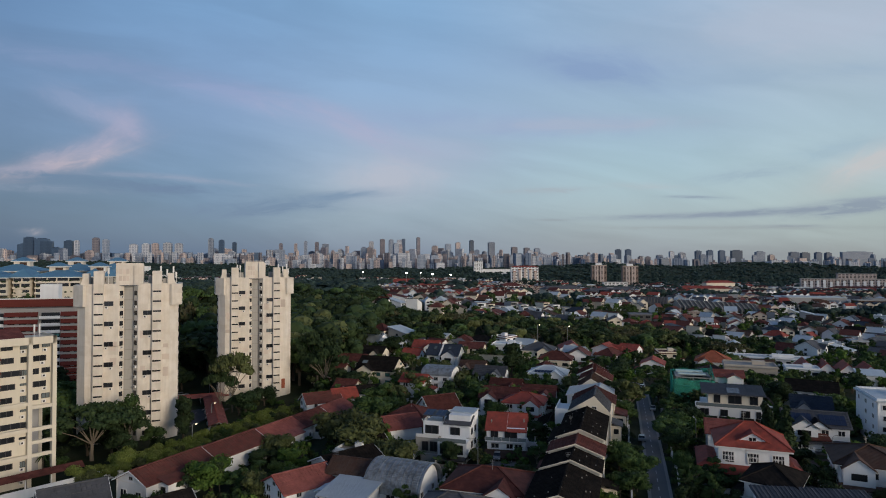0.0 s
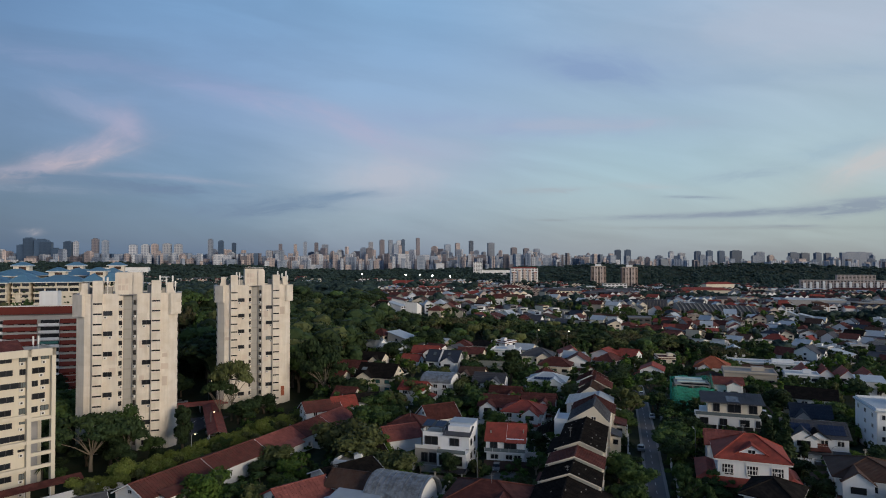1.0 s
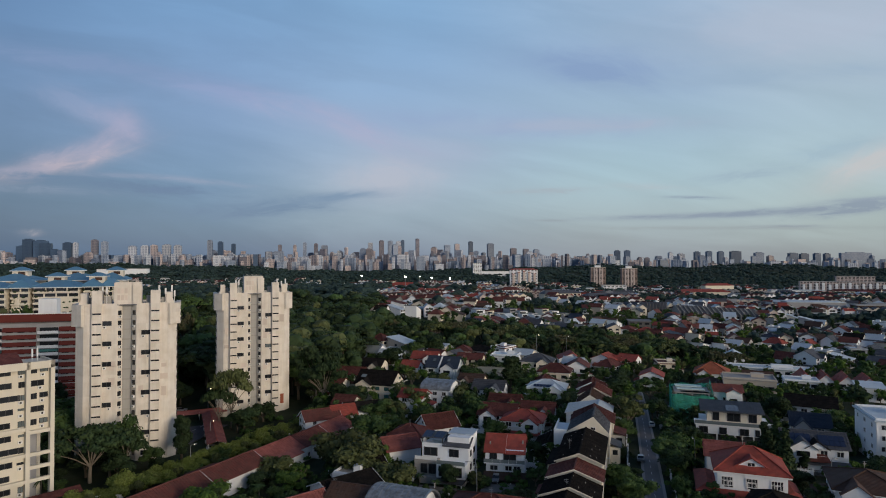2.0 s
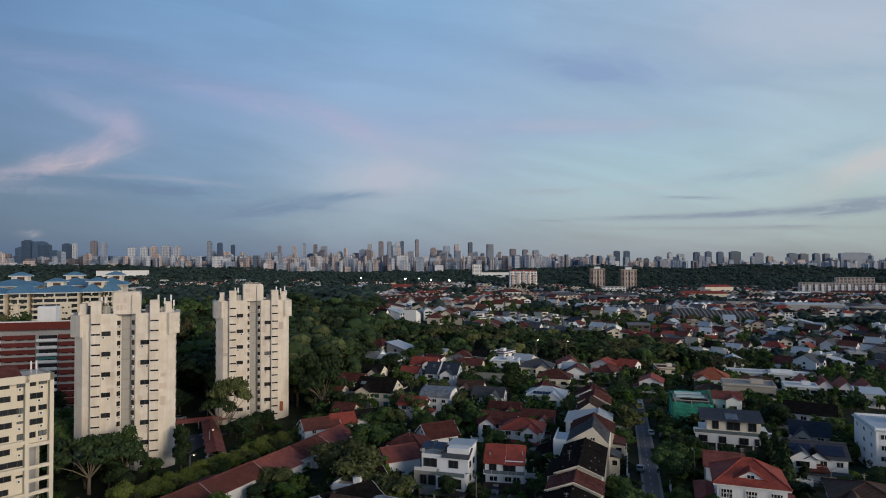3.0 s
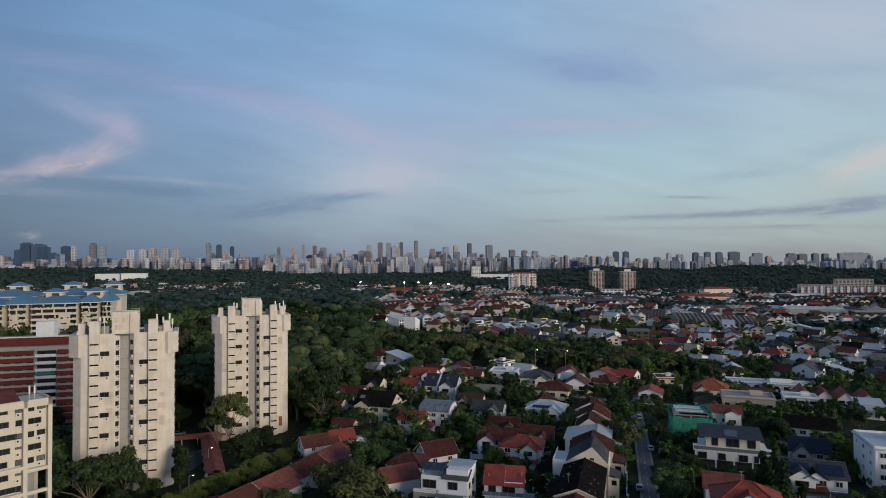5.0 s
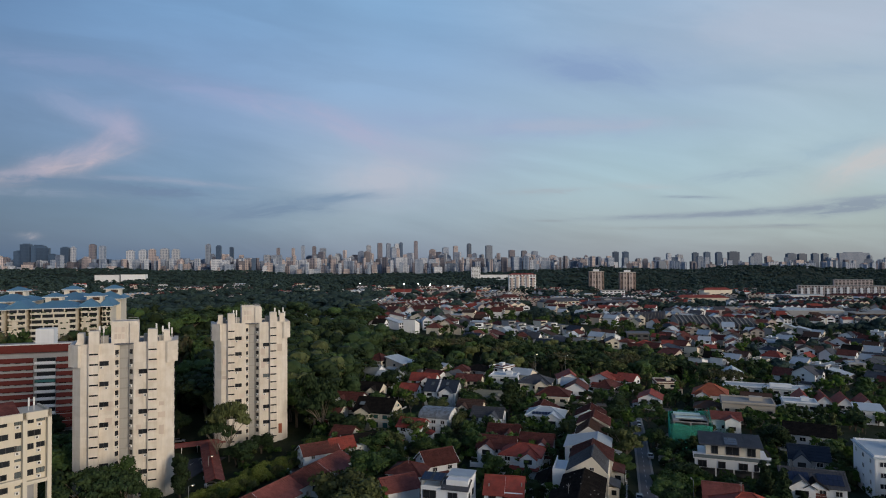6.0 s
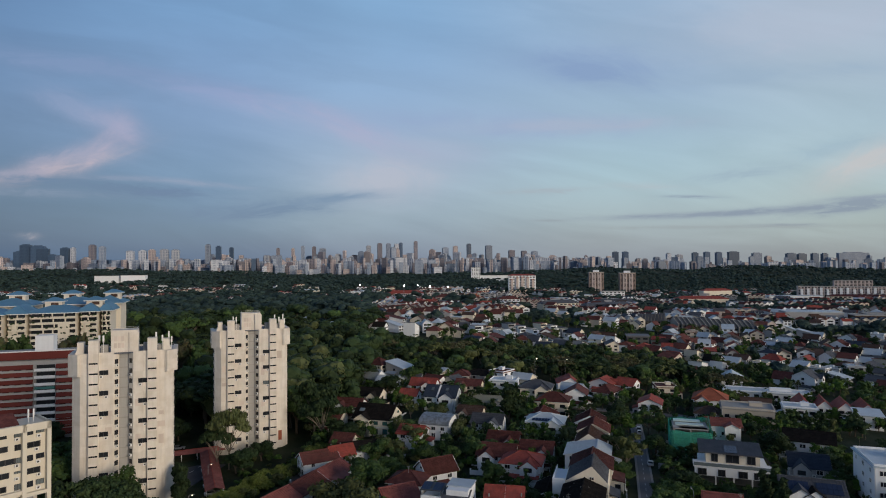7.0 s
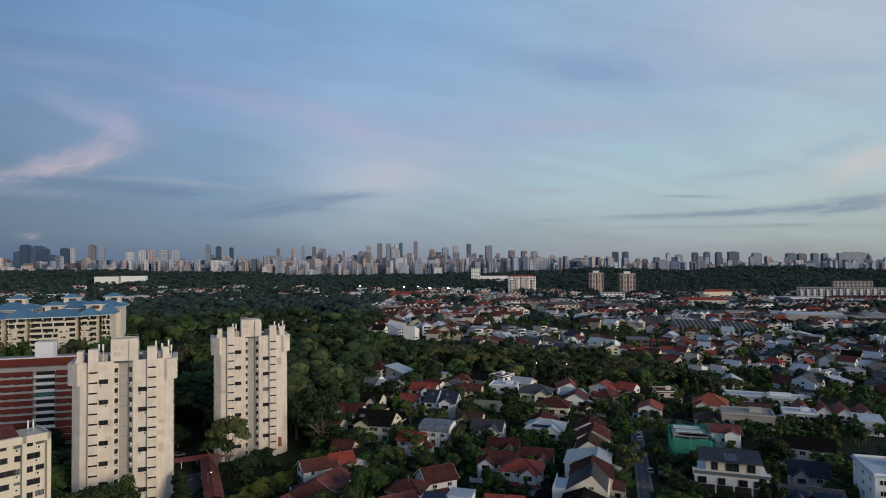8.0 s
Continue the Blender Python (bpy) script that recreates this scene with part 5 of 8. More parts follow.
# -- right of the street --
big = house(64.5, 131.5, -20, 13.0, 11, 2, "hip", "red", "white", 3.8, 0, st=4.0, label="large white villa with broad red hipped roofs and a front gable")
for x0, x1, y0, y1, z in ((-10.0, -6.6, -6, 6.5, 4.2), (6.6, 9.0, -5, 5, 3.8)):
    bm = bmesh.new()
    hip_roof(bm, x0, x1, y0, y1, z, 1.2, 0.6, 0.2)
    part("side_roof", bm, M["red"], big, "low red side roof")
    part("side_wall", one_box(x0 + 0.2, x1 - 0.2, y0 + 0.2, y1 - 0.2, -3, z - 0.2), M["white"], big)
bm = bmesh.new()
extrude(bm, [(-3.0, 9.3), (3.0, 9.3), (0, 11.1)], -4.6, -1.5)
part("front_gable", bm, M["white"], big)
bm = bmesh.new()
for s in (-1, 1):
    plate(bm, ((0, -5.0, 11.4), (0, 0, 11.4), (s * 3.7, 0, 9.15), (s * 3.7, -5.0, 9.15)), 0.2)
part("front_gable_roof", bm, M["red"], big)
window(big, 0, -4.62, 9.9, 1.5, 0.8, 0, "white", "gable_window")
for vx in (-4.6, 0.0, 4.6):
    ob = window(big, vx, -5.56, 6.4, 2.3, 1.9, 0, "white", "window", "white-barred casement window")
    for q in (-0.25, 0.25):
        part("glazing_bar", one_box(q - 0.02, q + 0.02, -0.09, 0.0, -0.47, 0.47), M["trim"], ob)
    part("glazing_bar", one_box(-0.47, 0.47, -0.09, 0.0, 0.06, 0.10), M["trim"], ob)
part("eaves_soffit", one_box(-7.2, 7.2, -6.2, 6.2, 8.05, 8.2), M["trim"], big)
bm = bmesh.new()
plate(bm, ((-7.0, -8.2, 3.6), (7.4, -8.2, 3.6), (7.4, -5.4, 4.7), (-7.0, -5.4, 4.7)), 0.2)
part("verandah_roof", bm, M["red"], big, "low red verandah roof")
house(62.0, 117.0, -38, 8.5, 9.5, 2, "hip", "black", "white", 2.4, 0, st=2.7, label="white house with a black hipped roof and red eaves")
shed = house(63.5, 106.5, -8, 18, 7, 1, "mono", "slate", "white", 1.2, 0, st=4.6, label="low house with a dark ribbed metal roof")
for k in range(27):
    rx2 = -9.3 + k * 0.715
    bm = bmesh.new()
    beam(bm, (rx2, -4.05, 5.16), (rx2, 4.05, 6.55), 0.13)
    part("roof_rib", bm, M["slate"], shed)
house(86, 126.5, -25, 12.5, 13, 2, "hip", "brown", "white", 2.6, 1, label="white house with a brown hipped roof")
house(88, 111, -25, 10, 11, 2, "hip", "brown", "white", 2.4, 0, st=2.6)
house(66.5, 147.5, -20, 8, 7, 2, "gable_x", "pink", "white", 2.2, 0)
house(94, 158.5, -20, 14, 9, 2, "gable_x", "slate", "white", 2.6, 1, st=2.9, label="white house with solar panels on a grey roof")
house(121.0, 168, -18, 12, 17, 4, "flat", "palemetal", "white", 1, 0, st=2.8, label="tall white four-storey house with a pale flat roof")
house(119.5, 151.5, -18, 9, 8, 3, "hip", "slate", "white", 2.4, 0, st=2.5)
house(109, 185, -25, 10, 10, 2, "gable_x", "navy", "greywall", 2.6, 0, st=2.6)
house(126, 213, -30, 17, 11, 2, "gable_x", "black", "white", 2.6, 0, label="white gabled house with a wide black roof")
house(137, 184, -25, 10, 9, 2, "gable_x", "black", "white", 2.6, 0)
house(101, 223, -18, 12.5, 8, 2, "gable_x", "pink", "white", 1.6, 0, st=4.2, label="white house with a low faded red roof beside the netted site")
house(126, 256, -22, 22, 14, 2, "flat", "concrete", "beige", 1, 0, 0.5, "dark", st=4.1, label="beige flat-roofed house with a concrete roof")
house(94, 279, -22, 11, 12, 2, "gable_y", "red", "white", 2.2, 0, st=2.4)
house(124, 286, -25, 16, 14, 2, "hip", "orange", "white", 4.2, 0)
house(140, 276, -25, 13, 11, 2, "gable_x", "brown", "white", 3.2, 0, st=2.6)
house(113, 262, -25, 12, 10, 2, "hip", "brown", "white", 2.4, 0, st=2.2)
for k in range(4):
    house(166 + k * 7.6, 286 - k * 3.0, -23, 7.6, 15, 2, "gable_y", "red", "white", 3.0, 0, st=2.6, group="saw-tooth terrace")
house(163, 312, -23, 44, 12, 2, "flat", "palemetal", "white", 1, 0, st=2.7, label="long low white building with a pale metal roof")
house(158, 274, -23, 15, 11, 2, "flat", "palemetal", "white", 1, 0, st=2.8)
house(180, 262, -23, 11, 9, 2, "mono", "palemetal", "white", 1.2, 0, st=2.8)
house(165, 352, -23, 11, 12, 2, "gable_y", "palemetal", "white", 3.0, 0)
house(148, 360, -23, 10, 11, 2, "gable_y", "dkred", "cream", 3.0, 0)


# ---- special houses ----
def modern_white_house():
    t = thing("house", pose(1.2, 151.5, 1.3, 0, 0, -17), "white modern house with stacked terraces and rooftop solar panels", "house")
    USED.append((1.2, 151.5, 7.5))
    part("wall", one_box(-5.8, 5.8, -2.4, 6, -3, 9.4), M["white"], t)
    part("ground_floor", one_box(-5.6, 5.6, -5.2, -2.4, -3, 2.9), M["greywall"], t)
    part("first_floor", one_box(-1.2, 5.8, -5.6, -2.4, 3.0, 6.2), M["white"], t)
    part("left_wing", one_box(-7.0, -1.3, -4.6, -2.4, 2.9, 6.6), M["concrete"], t)
    part("roof_room", one_box(0.4, 5.8, -1.6, 6, 9.3, 11.6), M["white"], t)
    bm = bmesh.new()
    plate(bm, ((-0.6, -3.0, 9.75), (6.2, -3.0, 9.75), (6.2, 0.8, 11.3), (-0.6, 0.8, 11.3)), 0.2)
    part("canopy", bm, M["slate"], t, "grey sloping canopy")
    part("roof", one_box(-0.2, 6.0, 0.8, 6.2, 11.6, 11.85), M["palemetal"], t)
    part("pergola_roof", one_box(-6.2, -0.6, -1.8, 4.0, 11.0, 11.15), M["frame"], t)
    for px, py in ((-6.0, -1.6), (-0.9, -1.6), (-6.0, 3.8), (-0.9, 3.8)):
        part("pergola_post", one_box(px - 0.1, px + 0.1, py - 0.1, py + 0.1, 9.3, 11.0), M["frame"], t)
    solar(t, -5.6, -0.4, 11.15, 0, 10, 2, 2)
    solar(t, -2.6, -0.4, 11.15, 0, 10, 2, 2)
    for x, z, w, h, y in ((-4.6, 4.6, 1.6, 2.2, -4.62), (-2.5, 4.6, 1.8, 2.3, -4.62), (0.7, 4.6, 2.6, 2.4, -5.62), (4.0, 4.6, 2.0, 2.2, -5.62), (2.2, 8.0, 2.4, 1.8, -2.42), (-3.6, 8.0, 3.4, 2.0, -2.42)):
        window(t, x, y, z, w, h, 0, "dark")
    part("porch_roof", one_box(-1.0, 5.9, -8.4, -5.2, 2.75, 2.95), M["frame"], t)
    for px in (-0.8, 5.6):
        part("porch_post", one_box(px - 0.12, px + 0.12, -8.3, -8.06, -3, 2.75), M["trim"], t)
    for k in range(3):
        for yy in (-0.5, 2.8):
            window(t, 5.82, yy, 1.6 + k * 3.1, 1.3, 1.4, 90, "dark")
    part("balcony_rail", one_box(-1.1, 5.7, -5.7, -5.62, 6.2, 7.1), M["railglass"], t)
    part("balcony_rail", one_box(-6.9, -1.3, -4.7, -4.62, 6.6, 7.4), M["trim"], t)
    part("parapet", one_box(-5.8, 0.3, -2.4, -2.2, 9.4, 10.0), M["white"], t)


modern_white_house()


def metal_roof_villa():
    t = thing("house", pose(85.5, 183.5, 0.8, 0, 0, -20), "wide white three-storey villa with a grey ribbed metal roof", "house")
    USED.extend(((85.5, 183.5, 9), (93, 181, 8), (78, 186, 8)))
    part("wall", one_box(-9, 9.5, -3, 7, -3, 7.0), M["white"], t)
    part("first_floor", one_box(-10.2, 10.8, -5.4, -3, 4.2, 6.6), M["white"], t)
    part("upper_wall", one_box(-7, 7.5, -1.6, 6.4, 7.0, 10.3), M["cream"], t)
    part("terrace", one_box(-10.6, 11.2, -5.6, 0.5, 6.6, 6.95), M["trim"], t)
    part("balcony_rail", one_box(-10.5, 11.0, -5.55, -5.48, 6.95, 7.9), M["railglass"], t)
    bm = bmesh.new()
    plate(bm, ((-9.0, -3.4, 10.4), (8.2, -3.4, 10.4), (8.2, 6.8, 11.6), (-9.0, 6.8, 11.6)), 0.3)
    part("roof", bm, M["slate"], t, "grey ribbed metal roof")
    for k in range(24):
        x = -8.8 + k * 0.73
        bm = bmesh.new()
        beam(bm, (x, -3.38, 10.47), (x, 6.78, 11.67), 0.1)
        part("roof_rib", bm, M["slate"], t)
    solar(t, -1.4, -2.2, 10.62, 0, 6.7, 3, 3)
    bm = bmesh.new()
    plate(bm, ((8.2, -3.6, 10.4), (8.6, -3.6, 10.4), (13.0, -3.6, 5.6), (12.6, -3.6, 5.6)), 0.4)
    part("sloping_fin", bm, M["frame"], t)
    for x, w in ((-4.6, 0.8), (0.2, 2.6), (5.2, 1.2)):
        window(t, x, -1.62, 8.5, w + 1, 2.4, 0, "dark")
    for x, w in ((-8.2, 2.4), (-3.0, 2.0), (2.6, 2.4), (6.0, 1.2), (9.0, 1.8)):
        window(t, x, -5.42, 5.3, w, 1.9, 0, "dark")
    for k in range(5):
        part("column", one_box(-9.6 + k * 4.8, -9.2 + k * 4.8, -5.3, -4.9, -3, 4.2), M["trim"], t)
    part("ground_front", one_box(-8.5, 9, -3.3, -3.0, -3, 4.2), M["darkwall"], t)


metal_roof_villa()


# house under construction, wrapped in green netting
def netted_house():
    x, y = 85.5, 214
    t = thing("building_site_house", pose(x, y, 1.2, 0, 0, -17), "half-built house wrapped in green safety netting with scaffolding", "building site")
    USED.append((x, y, 9))
    part("frame_slab", one_box(-5.6, 5.6, -5, 6, -3, 0.4), M["concrete"], t)
    for k in (3.4, 6.8, 9.6):
        part("floor_slab", one_box(-5.6, 5.6, -5, 6, k - 0.3, k), M["concrete"], t)
    for cx in (-5.2, 0, 5.2):
        for cy in (-4.7, 5.7):
            part("column", one_box(cx - 0.25, cx + 0.25, cy - 0.25, cy + 0.25, -2, 9.6), M["concrete"], t)
    part("roof_sheet", one_box(-4.6, 4.4, -1.0, 1.8, 9.7, 10.0), M["tarp"], t, "pale roof sheeting")
    part("roof_sheet", one_box(-3.6, 5.2, -4.8, -2.0, 9.2, 9.6), M["tarp"], t, "pale roof sheeting")
    part("roof_sheet", one_box(-5.0, 3.8, 3.0, 6.0, 9.9, 10.3), M["tarp"], t, "pale roof sheeting")
    rnd = random.Random(9)

    def net(name, x0, y0, x1, y1, h0, h1):
        n, m = 14, 10
        verts, faces = [], []
        for i in range(n + 1):
            f = i / n
            top = h0 + (h1 - h0) * f + 0.22 * math.sin(f * 11 + x0)
            for j in range(m + 1):
                w = 0.10 * math.sin(f * 21 + j * 0.7) + rnd.uniform(-0.08, 0.08)
                nx, ny = (y1 - y0), -(x1 - x0)
                L = math.hypot(nx, ny)
                verts.append((x0 + (x1 - x0) * f + nx / L * w, y0 + (y1 - y0) * f + ny / L * w, top * j / m))
        for i in range(n):
            for j in range(m):
                a = i * (m + 1) + j
                faces.append((a, a + m + 1, a + m + 2, a + 1))
        ob = part(name, raw_mesh(name, verts, faces, M["net"], True), None, t, "draped green safety net")
        s = ob.modifiers.new("thickness", "SOLIDIFY")
        s.thickness = 0.04

    net("net", -6.6, -6.2, 6.6, -6.2, 8.9, 8.9)
    net("net", 6.6, -6.2, 6.6, 7.0, 9.6, 12.6)
    net("net", -6.6, 7.0, -6.6, -6.2, 10.2, 9.4)
    net("net", 6.6, 7.0, -6.6, 7.0, 10.8, 10.2)
    for sx in (-6.4, -3.2, 0, 3.2, 6.4):
        for sy in (-6.0, 6.8):
            bm = bmesh.new()
            beam(bm, (sx, sy, -2), (sx, sy, 10.4), 0.08)
            part("scaffold_pole", bm, M["metal"], t)
    for zz in (2, 4, 6, 8):
        bm = bmesh.new()
        beam(bm, (-6.5, -6.05, zz), (6.5, -6.05, zz), 0.07)
        part("scaffold_rail", bm, M["metal"], t)
    # hoarding and rubble at the street side
    hx, hy = street(96, 1.5)
    w = thing("site_hoarding", pose(hx, hy, float(land(hx, hy)), 0, 0, -17), "grey sheet-metal hoarding round the building site", "fence")
    for k in range(7):
        part("panel", one_box(-0.2 + k * 1.25, 0.98 + k * 1.25, -0.05, 0.05, -1, 2.6), M["greywall"], w)
    rub = random.Random(3)
    vs, fs = [], []
    for k in range(260):
        px, py = street(78 + rub.gauss(0, 6), 2.8 + abs(rub.gauss(0, 2.2)))
        s = rub.uniform(0.15, 0.7)
        zz = float(land(px, py)) + s * 0.3
        o = len(vs)
        rot = Euler((rub.random() * 3, rub.random() * 3, rub.random() * 3)).to_matrix()
        for c in ((-1, -1, -1), (1, -1, -1), (1, 1, -1), (-1, 1, -1), (-1, -1, 1), (1, -1, 1), (1, 1, 1), (-1, 1, 1)):
            v = rot @ Vector((c[0] * s, c[1] * s * 0.6, c[2] * s * 0.35))
            vs.append((px + v.x, py + v.y, zz + v.z))
        for f in ((3, 2, 1, 0), (4, 5, 6, 7), (0, 1, 5, 4), (1, 2, 6, 5), (2, 3, 7, 6), (3, 0, 4, 7)):
            fs.append([o + i for i in f])
    tagged(new("rubble", raw_mesh("rubble", vs, fs, M["concrete"])), "heap of pale broken rubble beside the street", "rubble", kind="stuff")


netted_house()


# ---- more of the near houses ----
def red_roof_house():
    t = thing("house", pose(15.6, 153.2, 2.0, 0, 0, -11), "white three-storey house with red gabled roof, balcony and brown porch", "house")
    USED.append((15.6, 153.2, 6.0))
    w, d, h = 9.0, 9.0, 7.9
    bm = bmesh.new()
    gable_wall(bm, d, w, -3, h, 2.6, 0.5)
    bm.transform(Matrix.Rotation(radians(90), 4, "Z"))
    part("wall", bm, M["white"], t)
    for x0, x1, drop in ((-5.0, 0.2, 0.0), (0.25, 5.0, 0.12)):
        bm = bmesh.new()
        plate(bm, ((x0, -5.3, h - 0.35 - drop), (x1, -5.3, h - 0.35 - drop), (x1, 0, h + 2.75 - drop), (x0, 0, h + 2.75 - drop)), 0.2)
        plate(bm, ((x0, 0, h + 2.75 - drop), (x1, 0, h + 2.75 - drop), (x1, 5.1, h - 0.3 - drop), (x0, 5.1, h - 0.3 - drop)), 0.2)
        part("roof", bm, M["red"], t)
    part("ridge_cap", one_box(-5.0, 5.0, -0.16, 0.16, h + 2.6, h + 2.82), M["red"], t)
    part("upper_floor", one_box(-4.6, -1.6, -4.9, -4.5, 5.1, 7.6), M["white"], t)
    part("balcony", one_box(-4.9, 4.9, -5.6, -4.5, 4.9, 5.15), M["white"], t)
    part("balcony_rail", one_box(-4.9, 4.9, -5.62, -5.56, 5.15, 6.0), M["railglass"], t, "glass balcony rail")
    for k in range(6):
        part("rail_post", one_box(-4.88 + k * 1.94, -4.82 + k * 1.94, -5.66, -5.56, 5.15, 6.1), M["trim"], t)
    window(t, -2.7, -4.93, 6.4, 1.8, 2.0, 0, "dark")
    window(t, 1.2, -4.53, 6.4, 3.0, 1.7, 0, "dark")
    window(t, -2.6, -4.53, 3.7, 2.0, 1.2, 0, "white")
    window(t, 0.9, -4.53, 3.7, 1.7, 1.2, 0, "white")
    window(t, 2.9, -4.53, 3.7, 1.7, 1.2, 0, "white")
    bm = bmesh.new()
    plate(bm, ((-5.0, -8.0, 2.0), (5.2, -8.0, 2.0), (5.2, -4.5, 2.8), (-5.0, -4.5, 2.8)), 0.16)
    part("porch_roof", bm, M["brown"], t, "brown porch roof")
    for px in (-4.8, -1.4, 1.6, 5.0):
        part("porch_post", one_box(px - 0.14, px + 0.14, -7.9, -7.62, -3, 1.9), M["white"], t)
    # dark sheet on the wall stands in for the shade under the open porch
    part("porch_recess", one_box(-4.3, 4.3, -4.56, -4.5, -0.4, 2.0), M["darkwall"], t)
    for k in range(3):
        window(t, 4.52, -1.0, 1.6 + k * 2.6, 1.4, 1.2, 90, "white")
        aircon(t, 4.5, 1.6, 1.2 + k * 2.6, 90)
    part("roof_vent", VENT_CAP, None, t, "", pose(-3.6, -3, h + 0.9) @ Matrix.Diagonal((1.6, 1.6, 4, 1)))
    part("roof_vent", VENT_CAP, None, t, "", pose(4.2, -2.4, h + 1.3) @ Matrix.Diagonal((1.6, 1.6, 4, 1)))


red_roof_house()


def yard(x, y, w, d, turn, mat="paving", label="paved forecourt in front of a house"):
    z = float(land(x, y))
    ob = tagged(new("yard", mesh_of("yard", one_box(-w / 2, w / 2, -d / 2, d / 2, -2, 0.12), M[mat])), label, "pavement", kind="structure")
    ob.matrix_basis = pose(x, y, z + 0.1, 0, 0, turn)


yard(13.5, 143.6, 9, 7, -11)
yard(17.5, 137.5, 6, 8, -11, "lawn", "small mown lawn in a front garden")
yard(-1.0, 141.5, 11, 6, -17)
yard(59.5, 149.5, 9, 8, -18, "lawn", "mown green lawn beside a villa")
yard(56, 135, 5, 12, -18)
yard(78, 131, 7, 12, -20)
yard(-14, 136, 8, 8, -20)
yard(104, 150, 8, 14, -18)


def garden_wall(u0, u1, v, h=1.7, mat="white", label="white rendered garden wall along the street"):
    x, y = street((u0 + u1) / 2, v)
    t = thing("garden_wall", pose(x, y, float(land(x, y)), 0, 0, -17 + 90), label, "wall", "garden walls")
    L = u1 - u0
    part("wall", one_box(-L / 2, L / 2, -0.1, 0.1, -1.5, h), M[mat], t)
    part("coping", one_box(-L / 2 - 0.05, L / 2 + 0.05, -0.16, 0.16, h, h + 0.1), M["concrete"], t)
    for k in range(int(L / 3) + 1):
        part("pier", one_box(-L / 2 + k * 3 - 0.18, -L / 2 + k * 3 + 0.18, -0.18, 0.18, -1.5, h + 0.3), M[mat], t)


for u0, u1, v in ((-34, -22, 3.6), (-18, -6, 3.6), (-2, 12, 3.3), (16, 30, 3.0), (34, 48, 2.6), (-30, -16, -6.0), (-12, 2, -6.0), (6, 22, -6.4), (26, 40, -6.8), (44, 60, -7.2)):
    garden_wall(u0, u1, v)
garden_wall(-26, -8, -44, 1.6)
garden_wall(2, 16, -56, 1.6)


def skylight(t, x, y, z, w, d, tilt, turn):
    ob = part("skylight", one_box(-w / 2, w / 2, -d / 2, d / 2, 0, 0.12), M["frame"], t, "glazed skylight", pose(x, y, z, tilt, 0, turn))
    part("pane", one_box(-w / 2 + 0.12, w / 2 - 0.12, -d / 2 + 0.12, d / 2 - 0.12, 0.12, 0.15), M["railglass"], ob)


# roof band and skylights of the steep dark house
for ob in [o for o in scene.collection.objects if o.get("label") == "white modern house with a steep dark roof and white band"]:
    for s in (-1, 1):
        bm = bmesh.new()
        plate(bm, ((-1.3, 0, 10.6), (-0.6, 0, 10.6), (-0.6, s * 6.6, 6.36), (-1.3, s * 6.6, 6.36)), 0.3)
        part("roof_band", bm, M["trim"], ob, "white upstand dividing the roof")
    ang = math.degrees(math.atan2(3.8, 6.0))
    skylight(ob, -4.0, -2.4, 8.95, 1.4, 2.2, ang, 0)
    skylight(ob, 2.6, -2.2, 9.05, 1.4, 2.0, ang, 0)
    part("gable_balcony", one_box(8.0, 9.2, -4.5, 0.5, 3.1, 3.35), M["white"], ob)
    part("balcony_rail", one_box(9.12, 9.2, -4.5, 0.5, 3.35, 4.2), M["railglass"], ob)
    window(ob, 8.03, -2.0, 4.6, 3.4, 2.2, 90, "dark")
    window(ob, 8.03, 1.8, 7.6, 2.2, 1.6, 90, "dark")
for ob in [o for o in scene.collection.objects if o.get("label") == "cream house with a broad black gable and green windows"]:
    skylight(ob, -5.0, -3.2, 8.75, 2.2, 1.8, math.degrees(math.atan2(4.0, 6.5)), 0)
    for yy, zz, ww, hh in ((-3.6, 4.8, 2.4, 2.0), (0.2, 4.8, 2.0, 2.0), (3.4, 4.8, 2.4, 2.0), (-3.6, 1.6, 2.2, 1.8), (0.4, 1.6, 2.2, 1.8), (0, 8.2, 1.4, 0.9)):
        window(ob, 8.54, yy, zz, ww, hh, 90, "green")
    part("eaves_beam", one_box(8.5, 9.1, -7.0, 7.0, 6.0, 6.2), M["cream"], ob)
for ob in [o for o in scene.collection.objects if o.get("label") == "white house with solar panels on a grey roof"]:
    solar(ob, -6.0, -3.6, 6.95, 0, math.degrees(math.atan2(2.6, 4.5)), 5, 2)
    solar(ob, 1.4, -3.6, 6.95, 0, math.degrees(math.atan2(2.6, 4.5)), 5, 2)
    bm = bmesh.new()
    extrude(bm, [(-2.2, 6.0), (2.2, 6.0), (0, 7.6)], -6.2, -3.6)
    part("dormer", bm, M["white"], ob)
    bm = bmesh.new()
    for s in (-1, 1):
        plate(bm, ((0, -6.5, 7.85), (0, -2.0, 7.85), (s * 2.8, -2.0, 5.95), (s * 2.8, -6.5, 5.95)), 0.15)
    part("dormer_roof", bm, M["black"], ob)
    bm = bmesh.new()
    plate(bm, ((-2.8, -7.4, 3.3), (2.8, -7.4, 3.3), (2.2, -4.5, 4.4), (-2.2, -4.5, 4.4)), 0.15)
    part("bay_roof", bm, M["dkred"], ob)
    part("bay_wall", one_box(-2.2, 2.2, -6.4, -4.5, -2, 3.4), M["white"], ob)
for ob in [o for o in scene.collection.objects if o.get("label") == "white house with a grey hipped roof and solar panels"]:
    solar(ob, -4.0, -4.2, 7.4, 0, 20, 6, 1)


